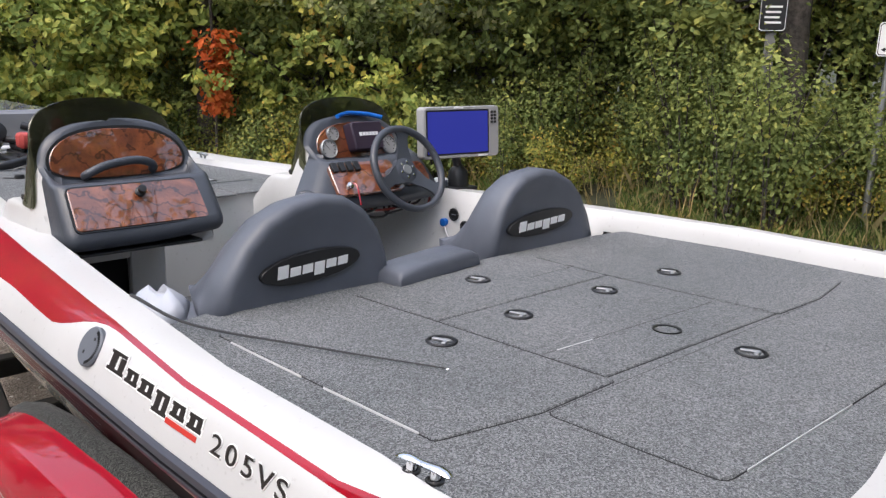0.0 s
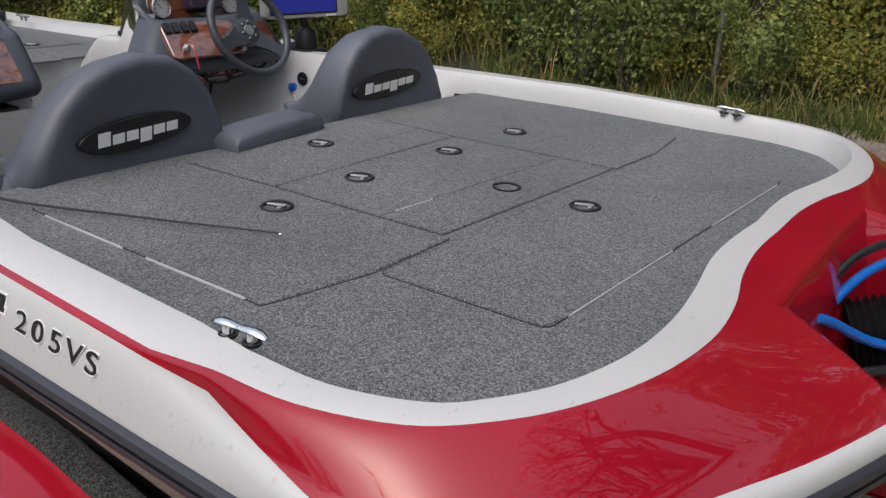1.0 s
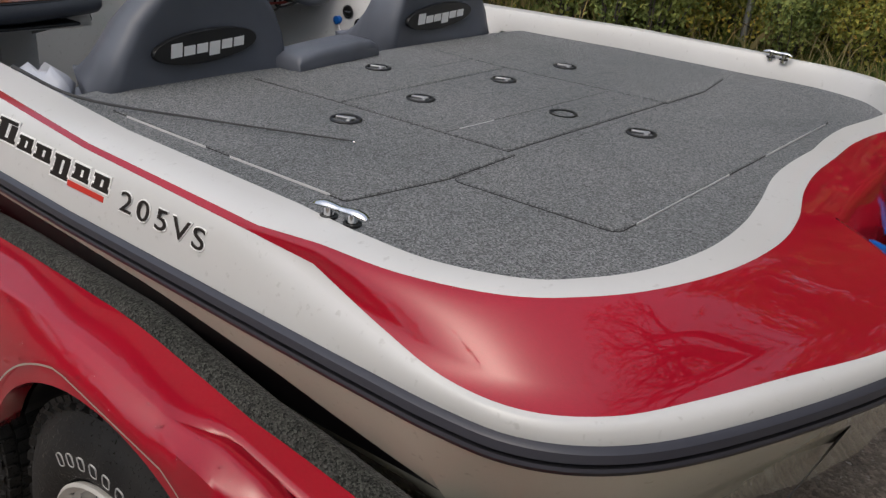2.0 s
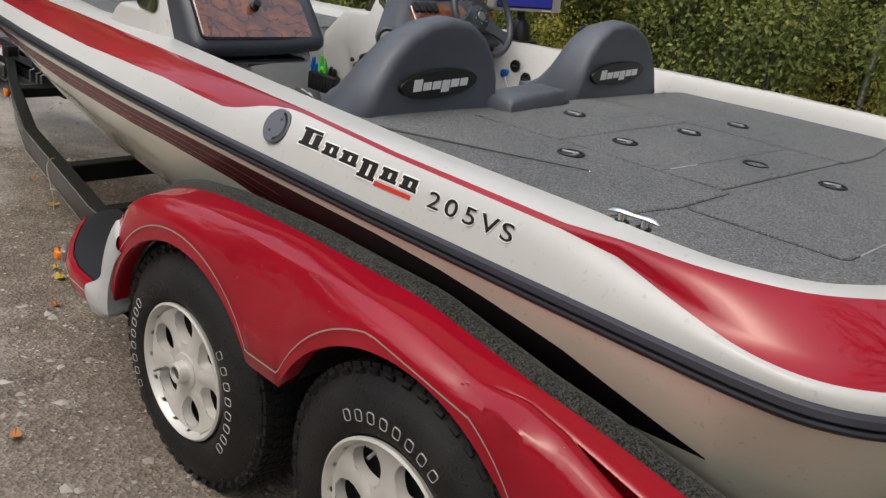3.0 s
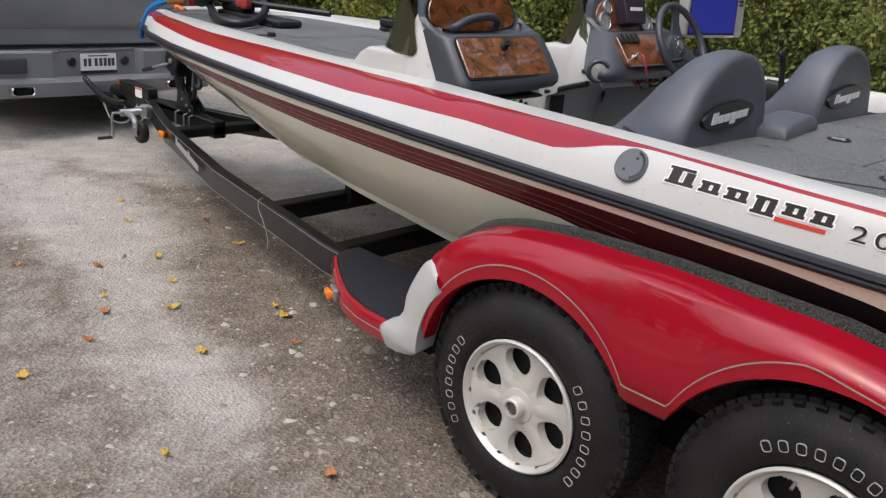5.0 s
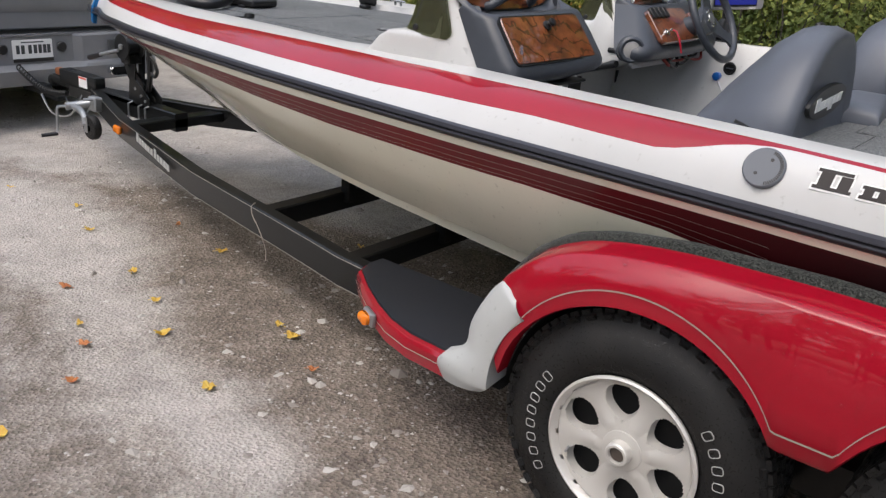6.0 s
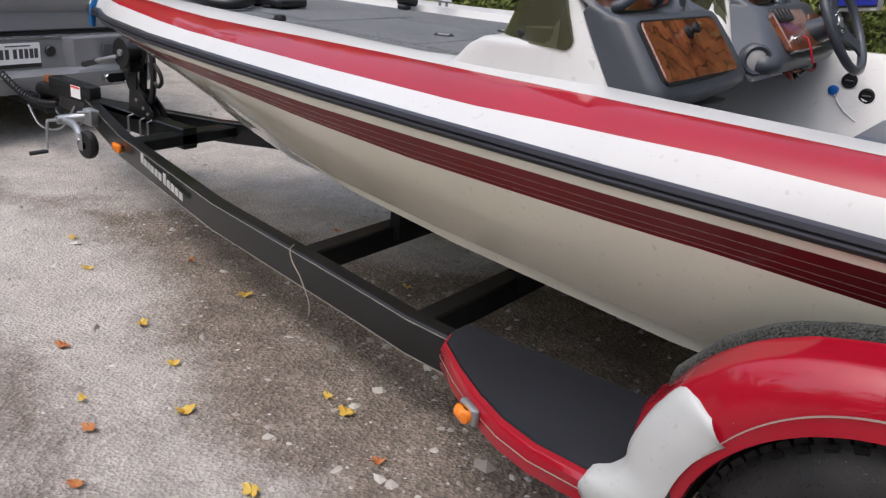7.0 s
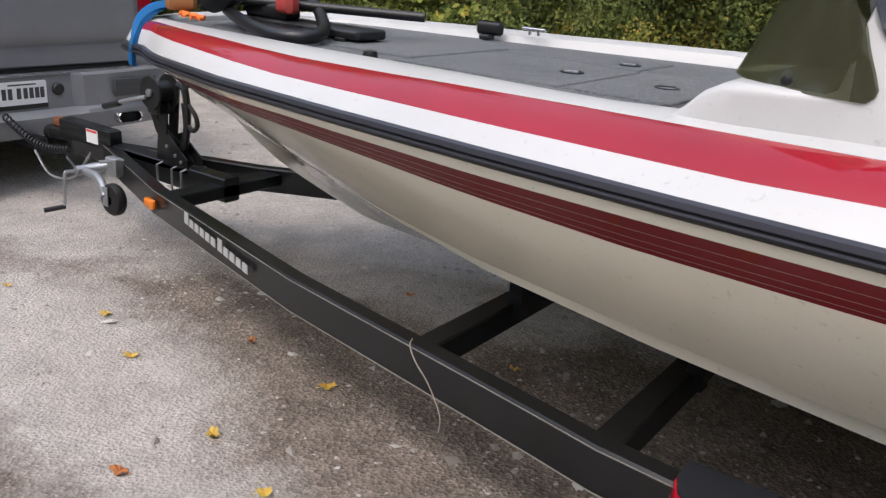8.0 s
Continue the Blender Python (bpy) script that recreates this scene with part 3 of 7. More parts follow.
ST_BOT_Y = [0.62, 0.7, 0.8, 0.9, 1.2, 1.5, 1.8, 2.0, 2.4, 2.8, 3.2, 3.6, 4.0, 4.4, 4.9, 5.15]
ST_BOT_V = [0.43, 0.45, 0.48, 0.50, 0.50, 0.42, 0.28, 0.22, 0.21, 0.23, 0.245, 0.232, 0.205, 0.19, 0.18, 0.22]


def hull_point(y, v):
    """Port topside: v from the rail's foot (0) to the chine (1)."""
    x0, x1, z1 = table(y, RAIL_Y, RAIL_X), table(y, CH_Y, CH_X), table(y, CH_Y, CH_Z)
    z0 = 0.958
    x0 = x0 + 0.004
    x = x0 + (x1 - x0) * v + 0.030 * math.sin(math.pi * v) * min(1.0, max(0.0, 5.6 - y) / 1.2)
    return Vector((-max(0.0, x), y, z0 + (z1 - z0) * v))


def build_hull():
    ys = [0.62, 0.7, 0.8] + [0.9 + 0.1 * k for k in range(44) if 0.9 + 0.1 * k < 5.25] + [5.28, 5.34, 5.40, 5.46, 5.51, 5.55, 5.58, 5.60]
    g = Geo()
    top, bot = [], []
    cols = []
    for y in ys:
        a = min(0.97, table(y, ST_TOP_Y, ST_TOP_V))
        b = min(0.985, max(a + 0.004, table(y, ST_BOT_Y, ST_BOT_V)))
        vs = [a * k / 3 for k in range(3)] + [a + (b - a) * k / 4 for k in range(4)] + [b + (1 - b) * k / 5 for k in range(6)]
        col = [hull_point(y, v) for v in vs]
        cx, cz, kz = table(y, CH_Y, CH_X), table(y, CH_Y, CH_Z), table(y, KEEL_Y, KEEL_Z)
        kz = min(kz, cz)
        lift = 0.075 * min(1.0, max(0.0, (5.0 - y) / 1.5))
        col[-1].z += lift
        # chine flat, then the bottom
        col += [Vector((-max(0, cx - 0.014 * min(1, max(0.0, 5.6 - y))), y, cz)), Vector((-cx * 0.62, y, lerp(cz, kz, 0.33))), Vector((-cx * 0.3, y, lerp(cz, kz, 0.72))), Vector((0, y, kz))]
        cols.append(col)
    # the stern: topsides turn the corner and run across to the middle
    corner = []
    for r, c in (((-1.152, 0.57), (-0.865, 0.56)), ((-1.13, 0.47), (-0.85, 0.52)), ((-1.075, 0.39), (-0.80, 0.475)), ((-0.97, 0.315), (-0.70, 0.44)), ((-0.8, 0.225), (-0.55, 0.39)), ((-0.6, 0.145), (-0.42, 0.345)), ((-0.33, 0.06), (-0.22, 0.26)), ((0, 0.025), (0, 0.20))):
        n = len(cols[0])
        zc = lerp(0.46, 0.53, min(1.0, abs(c[0]) / 0.8))
        col = []
        for k in range(n):
            v = min(1.0, k / 12)
            p = Vector((lerp(r[0], c[0], v), lerp(r[1], c[1], v), lerp(0.958, zc, v)))
            if k > 12:
                s = (k - 12) / 4
                p = Vector((c[0] * (1 - s), lerp(c[1], 0.62, s), lerp(zc, 0.36, s)))
            col.append(p)
        corner.append(col)
    cols = list(reversed(corner)) + cols
    n = len(cols[0])
    both = ([[c[k] for c in cols] for k in range(n)], [[mirror(c[k]) for c in cols] for k in range(n)])
    nc = len(corner)
    for rows in both:
        o = len(g.f)
        g.grid(rows, [0] * 3 + [1] * 4 + [0] * 9)
        for idx in range(o, len(g.f)):
            j = (idx - o) % (len(cols) - 1)
            if j < nc:
                g.m[idx] = 0
    part("hull", g, [TAN, STRIPE], boat, "champagne hull side with maroon and black stripe", angle=22)
    # fine pinstripes inside the maroon band
    for frac in (0.34, 0.62, 0.84):
        p = Geo()
        rows = ([], [])
        for k in range(70):
            y = 1.75 + 3.1 * k / 69
            a, b = table(y, ST_TOP_Y, ST_TOP_V), table(y, ST_BOT_Y, ST_BOT_V)
            for r, d in ((0, -0.0008), (1, 0.0008)):
                q = hull_point(y, a + (b - a) * frac + d)
                rows[r].append(q + Vector((-0.0025, 0, 0.0006)))
        p.grid([rows[0], rows[1]], 0)
        part("pinstripe", p, [PIN], boat, "thin silver pinstripe")


build_hull()


def build_deck():
    """Aft casting deck, carpeted; the hatch lids stand a little proud of it."""
    port = [c[-1] for c in COLS if c[-1].y < 1.83]
    out = [Vector((p.x * 0.99, p.y + (0.012 if p.y < 0.6 else 0), 1.0435)) for p in port]
    loop = [mirror(p) for p in reversed(out)] + out[1:]
    front = [Vector((x, y, 1.0435)) for x, y in ((-0.93, 1.875), (-0.78, 1.90), (-0.25, 1.85), (0.25, 1.85), (0.78, 1.84), (0.93, 1.82))]
    ring = loop + front
    g = Geo()
    g.fan(ring, 0)
    low = [p - Vector((0, 0, 0.05)) for p in ring]
    g.grid([ring, low], 0, close_v=True)
    return part("aft_deck", g, [CARPET], boat, "grey carpeted aft casting deck", angle=20)


aft_deck = build_deck()


def lid(name, outline, parent, top=1.047, depth=0.010, edge=0.003, gap=0.0):
    """A carpeted hatch lid with rounded edges, standing in its joint."""
    g = Geo()
    rows = []
    for h, i in ((top - depth, gap), (top - edge, gap), (top, gap + edge)):
        row = []
        n = len(outline)
        for k in range(n):
            a, b, d = Vector(outline[k - 1]), Vector(outline[k]), Vector(outline[(k + 1) % n])
            e1, e2 = (b - a).normalized(), (d - b).normalized()
            n1, n2 = Vector((-e1.y, e1.x)), Vector((-e2.y, e2.x))
            m = (n1 + n2).normalized()
            q = b + m * (i / max(0.35, m.dot(n1)))
            row.append((q.x, q.y, h))
        rows.append(row)
    g.grid(rows, 0, close_v=True)
    g.fan(rows[-1], 0)
    return part(name, g, [CARPET], parent, "", angle=15)


def rect(x0, y0, x1, y1):
    return [(x0, y0), (x1, y0), (x1, y1), (x0, y1)]


def eased(corners, r=0.02):
    """Corners of a lid, each cut by a short arc."""
    out = []
    n = len(corners)
    for k in range(n):
        a, b, c = Vector(corners[k - 1]), Vector(corners[k]), Vector(corners[(k + 1) % n])
        p, q = b + (a - b).normalized() * r, b + (c - b).normalized() * r
        for u in (0.0, 0.33, 0.67, 1.0):
            w = lerp(lerp(p, b, u), lerp(b, q, u), u)
            out.append((w.x, w.y))
    return out


for o, r in (
    ([(-0.600, 0.616), (0.585, 0.567), (0.597, 0.934), (-0.612, 0.972)], 0.025),
    ([(-0.371, 0.997), (0.354, 0.955), (0.323, 1.470), (-0.386, 1.485)], 0.006),
    ([(-0.386, 1.485), (0.323, 1.470), (0.330, 1.79), (-0.402, 1.79)], 0.006),
    ([(-0.847, 1.024), (-0.614, 0.975), (-0.374, 0.972), (-0.388, 1.485), (-0.404, 1.74), (-0.848, 1.74)], 0.012),
    ([(0.357, 0.950), (0.602, 0.936), (0.848, 0.967), (0.862, 1.74), (0.333, 1.76), (0.326, 1.470)], 0.012),
):
    lid("hatch_lid", eased(o, r), aft_deck, gap=0.0024)
    part("joint", Geo().prism([(x, y) for x, y in eased(o, r)], 1.040, 1.0444), [DARK], aft_deck, "dark joint under the hatch lid")


def trim_strip(name, a, b, mat, w=0.002, z=1.0478):
    d = (Vector(b) - Vector(a)).normalized() * 1.0
    s = Vector((-d.y, d.x)) * w / 2
    o = [Vector(a) + s, Vector(a) - s, Vector(b) - s, Vector(b) + s]
    return part(name, Geo().prism([(p.x, p.y) for p in o], z - 0.008, z, None, 0, 0.0006), [mat], aft_deck, "bare bright edge of the hatch frame")


STRIP = material("bare_edge_strip", (0.5, 0.5, 0.5), 0.5)
for a, b in (((-0.851, 1.674), (-0.850, 1.408)), ((-0.850, 1.333), (-0.846, 1.065)), ((-0.535, 0.6125), (-0.121, 0.5955)), ((0.093, 0.5865), (0.533, 0.5685)), ((-0.326, 1.163), (-0.200, 1.153))):
    trim_strip("edge_strip", a, b, STRIP)
# thin dark joint across the centre lid
for a, b in (((-0.370, 1.166), (0.335, 1.118)), ((0.12, 1.60), (0.32, 1.60))):
    trim_strip("joint_line", a, b, DARK, 0.0016, 1.0474)


# ---- markings, cleats and vents on the port and starboard sides ----
def side_frame(y, z, s=-1):
    """A frame on the gunwale's flank: x aft along the side, y up it, z outward."""
    best = min((k / 100 for k in range(1, 60)), key=lambda v: abs(section(y, v).z - z))
    p, q = section(y, best), section(y, best + 0.03)
    up = (q - p).normalized()
    aft = Vector((0, -1, 0))
    out = aft.cross(up).normalized()
    if out.x > 0:
        out = -out
    m = Matrix((aft, up, out)).transposed().to_4x4()
    m.translation = p
    if s > 0:
        m = Matrix.Scale(-1, 4, (1, 0, 0)) @ m @ Matrix.Scale(-1, 4, (1, 0, 0))
    return m


def side_vent():
    m = side_frame(1.797, 1.062)
    g = Geo().lathe([(0.044, -0.004), (0.044, 0.004), (0.041, 0.007), (0.0, 0.007)], 40, m)
    v = part("vent_cap", g, [GREYPLASTIC], boat, "round grey ribbed vent cap")
    r = Geo()
    for k in range(22):
        a = radians(-70 + 140 * k / 21)
        r.box((0, 0, 0), (0.007, 0.0024, 0.003), 0, 0, m @ Matrix.Rotation(a, 4, "Z") @ Matrix.Translation((0.036, 0, 0.007)))
    tagged(part("rib", r, [BLACK], v, "dark grip ribs"), kind="stuff")
    for x, y in ((0.012, 0.018), (-0.012, -0.016)):
        part("screw_hole", Geo().lathe([(0.004, 0.0), (0.004, 0.0078), (0, 0.0078)], 10, m @ Matrix.Translation((x, y, 0))), [BLACK], v)


side_vent()
INK = material("dark_bronze_marking", (0.035, 0.03, 0.028), 0.3, 0.5)
RIM = material("pale_outline", (0.85, 0.85, 0.83), 0.3)


def block(g, m, x0, x1, y0, y1, h, slant=0.12, notch=0.0):
    o = [(x0 + slant * y0, y0), (x1 + slant * y0, y0), (x1 + slant * y1, y1), (x0 + slant * y1, y1)]
    g.prism(o, -0.001, h, m)


def side_word():
    """The maker's name as six plain dark shapes with pale outlines."""
    y = 1.705
    widths = [(0.092, 0.042, 0.0), (0.064, 0.027, 0.0), (0.070, 0.027, 0.0), (0.068, 0.027, 0.013), (0.062, 0.027, 0.0), (0.060, 0.027, 0.0)]
    pos = 0.0
    for w, up, dn in widths:
        m = side_frame(y - pos - w / 2, 1.050)
        g, r = Geo(), Geo()
        a = w * 0.40
        # each shape: two feet and a body, so that its outline is broken up
        for gg, e, h in ((r, 0.0035, 0.0010), (g, 0.0, 0.0022)):
            block(gg, m, -a - e, a + e, -dn - e, -dn + 0.007 + e, h)
            block(gg, m, -a * 0.8 - e, -a * 0.1 + e, -dn, up, h * 0.98)
            block(gg, m, a * 0.25 - e, a * 0.85 + e, -dn, up * 0.8, h * 0.96)
            block(gg, m, -a - e, a * 0.8 + e, up - 0.007 - e, up + e, h * 1.02)
        p = part("maker_mark", g, [INK], boat, "dark bronze block of the maker's name")
        part("outline", r, [RIM], p, "pale outline")
        pos += w
    m = side_frame(1.36, 1.036)
    part("dealer_mark", Geo().prism(rect(-0.055, -0.004, 0.055, 0.006), -0.001, 0.0012, m), [material("red_marking", (0.5, 0.03, 0.02), 0.4)], boat, "small red strip under the maker's name")


side_word()


def text_mesh(body, size, mat, depth=0.001):
    cu = bpy.data.curves.new("text", "FONT")
    cu.body, cu.size, cu.extrude = body, size, depth
    ob = bpy.data.objects.new("text", cu)
    scene.collection.objects.link(ob)
    bpy.context.view_layer.update()
    me = bpy.data.meshes.new_from_object(ob.evaluated_get(bpy.context.evaluated_depsgraph_get()))
    bpy.data.objects.remove(ob)
    me.materials.clear()
    me.materials.append(mat)
    return me


def side_number():
    y = 1.258
    for ch, w in (("2", 0.047), ("0", 0.049), ("5", 0.045), ("V", 0.050), ("S", 0.046)):
        m = side_frame(y - 0.022, 1.037)
        for name, k, lift, mat in (("numeral", 1.0, 0.002, INK), ("outline", 1.14, 0.0008, RIM)):
            me = text_mesh(ch, 0.048 * k, mat)
            me.transform(m @ Matrix.Translation((-0.022 * k, -0.0025 * (k - 1) * 8, lift)) @ Matrix.Scale(1.5, 4, (1, 0, 0)))
            if name == "numeral":
                top = part(name, me, None, boat, "dark model number character")
            else:
                part(name, me, None, top, "pale outline")
        y -= w


side_number()


def cleat(s):
    """A pull-up steel cleat: two posts and a pair of horns, low on the inner edge of the cap."""
    x, y, z = s * 1.024, 0.868, 1.108
    m = Matrix.Translation((x, y, z)) @ Matrix.Rotation(radians(-s * 6), 4, "Z")
    g = Geo()
    for e in (-1, 1):
        rows = []
        for u, w, h, t in ((0.0, 0.0055, 0.019, 0.0045), (0.018, 0.0075, 0.020, 0.005), (0.030, 0.0085, 0.0205, 0.005), (0.042, 0.0080, 0.019, 0.004), (0.050, 0.005, 0.016, 0.002)):
            rows.append([m @ Vector((q * w, e * u, h + d * t)) for q, d in ((-1, 0), (-0.7, 0.8), (0, 1), (0.7, 0.8), (1, 0), (0.7, -0.8), (0, -1), (-0.7, -0.8))])
        g.grid(rows, 0, close_v=True)
        g.fan(rows[-1])
    c = part("cleat", g, [CHROME], boat, "polished pull-up mooring cleat", angle=50)
    for u in (-0.022, 0.022):
        part("post", Geo().tube([m @ Vector((0, u, -0.01)), m @ Vector((0, u, 0.017))], [0.010, 0.007], 10), [CHROME], c)
        part("socket", Geo().lathe([(0.014, 0.0), (0.014, 0.004), (0.010, 0.005), (0.009, 0.001)], 16, m @ Matrix.Translation((0, u, 0))), [BLACK], c)


cleat(-1)
cleat(1)


def well_clutter():
    """Steering and fuel hoses, a black boot and a pale cap in the splash well."""
    hoses = (
        ([(-0.26, 0.30, 0.80), (-0.20, 0.34, 0.93), (-0.08, 0.31, 0.97), (0.05, 0.22, 0.90), (0.16, 0.10, 0.86)], 0.011, BLUEHOSE, "blue hose looping out of the well"),
        ([(-0.10, 0.34, 0.82), (0.0, 0.33, 0.90), (0.16, 0.28, 0.99), (0.34, 0.20, 1.02)], 0.011, BLUEHOSE, "blue hose looping out of the well"),
        ([(-0.06, 0.34, 0.80), (0.02, 0.33, 0.95), (0.14, 0.30, 1.03), (0.32, 0.22, 1.06)], 0.009, BLACK, "black cable in the well"),
        ([(-0.25, 0.28, 0.82), (-0.12, 0.27, 0.84), (0.02, 0.20, 0.85), (0.12, 0.10, 0.84)], 0.012, BLACK, "black cable in the well"),
    )
    for p, r, mt, lab in hoses:
        part("hose", Geo().tube(catmull(p, 6), r, 10), [mt], boat, lab, angle=60)
    boot = Geo()
    axis = Matrix.Translation((0.13, 0.27, 0.86)) @ Matrix.Rotation(radians(70), 4, "X") @ Matrix.Rotation(radians(20), 4, "Y")
    prof = []
    for k in range(14):
        prof += [(0.085, 0.016 * k), (0.072, 0.016 * k + 0.008)]
    boot.lathe(prof, 28, axis)
    part("cable_boot", boot, [RUBBER], boat, "black ribbed rigging boot", angle=60)
    part("well_cap", Geo().lathe([(0.075, 0.0), (0.072, 0.02), (0.04, 0.03), (0, 0.03)], 24, Matrix.Translation((-0.10, 0.20, 0.785)) @ Matrix.Rotation(radians(20), 4, "X")), [GREYPLASTIC], boat, "grey round cap in the well")


well_clutter()


def stern_strap():
    g = Geo()
    a, b = Vector((-0.46, 0.195, 0.80)), Vector((-0.385, 0.345, 0.30))
    g.grid([[lerp(a, b, t) + Vector((q * 0.022 * (0.4 + abs(math.cos(t * 5))), 0, -0.02 * math.sin(t * 3))) for q in (-1, 1)] for t in [k / 14 for k in range(15)]], 0)
    lone("tie_down_strap", g, [BLACK], "black twisted transom tie-down strap hooked to the stern", "strap")


stern_strap()


def fishing_rod():
    g = Geo()
    p = [(-0.96, 1.93, 1.118), (-0.885, 1.79, 1.066), (-0.75, 1.51, 1.058), (-0.613, 1.228, 1.057)]
    g.tube(catmull(p, 8), [lerp(0.0045, 0.0018, k / 24) for k in range(25)], 7)
    rod = thing("fishing_rod", (-0.75, 1.5, 1.05), "thin black fishing rod tip lying across the deck", "fishing rod")
    part("blank", g, [BLACK], rod)
    part("tip_guide", Geo().lathe([(0.004, 0), (0.005, 0.002), (0.003, 0.004)], 10, Matrix.Translation((-0.612, 1.226, 1.054))), [CHROME], rod)


fishing_rod()


# ---- the trailer ----
trailer = thing("boat_trailer", (0, 2.5, ground_z(0, 2.5)), "charcoal metal-flake tandem trailer with red fenders, hitched to the truck", "trailer")

BEAM = [(-0.05, 6.42), (-0.33, 5.62), (-0.565, 4.88), (-0.72, 4.38), (-0.86, 3.62), (-0.90, 3.40), (-0.935, 3.22), (-0.95, 3.04), (-0.95, 2.6), (-0.95, 0.5)]


def beam(path, zc, h, w, mi=0):
    """A box-section rail along a plan path."""
    g = Geo()
    rows = []
    n = len(path)
    for i, (x, y) in enumerate(path):
        a, b = Vector(path[max(0, i - 1)]), Vector(path[min(n - 1, i + 1)])
        d = (b - a).normalized()
        s = Vector((-d.y, d.x))
        z = zc[i] if isinstance(zc, list) else zc
        r = 0.006
        row = []
        for u, v in ((-w / 2 + r, -h / 2), (w / 2 - r, -h / 2), (w / 2, -h / 2 + r), (w / 2, h / 2 - r), (w / 2 - r, h / 2), (-w / 2 + r, h / 2), (-w / 2, h / 2 - r), (-w / 2, -h / 2 + r)):
            row.append((x + s.x * u, y + s.y * u, z + v))
        rows.append(row)
    g.grid(rows, mi, close_v=True)
    g.fan(rows[0])
    g.fan(rows[-1])
    return g


RAIL_Z = [0.268, 0.258, 0.292, 0.312, 0.315, 0.315, 0.315, 0.315, 0.315, 0.315]
RAILPIN = material("pale_rail_pinstripe", (0.26, 0.25, 0.225), 0.5)


def build_frame():
    fine = [Vector((x, y, 0)) for x, y in BEAM]
    for s in (1, -1):
        p = [(s * (q.x + 0.035), q.y) for q in fine]
        part("main_rail", beam(p, [z + 0.006 for z in RAIL_Z], 0.118, 0.06), [FRAME], trailer, "charcoal flake box-section rail", angle=30)
        top = [(s * (q.x + 0.0015), q.y, z) for q, z in zip(fine, RAIL_Z) if q.y > 3.0]
        g = Geo()
        for dz in (0.060, -0.046):
            g.grid([[(x, y, z + dz - 0.003) for x, y, z in top], [(x, y, z + dz + 0.001) for x, y, z in top]], 0)
        part("rail_pinstripe", g, [RAILPIN], trailer, "thin pale pinstripe along the rail")
    # tongue
    part("tongue", beam([(0, 5.5), (0, 6.72)], 0.285, 0.11, 0.085), [FRAME], trailer, "charcoal tongue tube", angle=30)
    for y, half, z in ((5.55, 0.31, 0.280), (3.84, 0.74, 0.305), (3.24, 0.86, 0.305), (1.55, 0.93, 0.305), (0.7, 0.93, 0.305)):
        part("cross_member", beam([(-half, y), (half, y)], z, 0.06 if y > 5 else 0.085, 0.10 if y > 5 else 0.075), [FRAME], trailer, "", angle=30)
    for x, y, z in ((-0.30, 3.80, 0.44), (-0.36, 3.20, 0.43), (0.30, 3.80, 0.44), (0.36, 3.20, 0.43)):
        part("bunk_bracket", Geo().box((x, y, (0.3 + z) / 2), (0.05, 0.05, z - 0.3), 0.004), [FRAME], trailer)
    for s in (-1, 1):
        part("bunk", Geo().box((s * 0.33, 1.95, 0.425), (0.09, 2.5, 0.05), 0.012), [PAD], trailer, "carpeted bunk board")


build_frame()

HUBS = [(1.93, 0.376), (1.145, 0.398)]


def rounded_block(w, h, r):
    out = []
    for cx, cy, a0 in ((w / 2 - r, h / 2 - r, 0), (-w / 2 + r, h / 2 - r, 90), (-w / 2 + r, -h / 2 + r, 180), (w / 2 - r, -h / 2 + r, 270)):
        out += [(cx + r * math.cos(radians(a0 + 45 * k)), cy + r * math.sin(radians(a0 + 45 * k))) for k in range(3)]
    return out


RIM_GREY = material("worn_white_lettering", (0.42, 0.42, 0.41), 0.6)
TYRE_R = 0.332


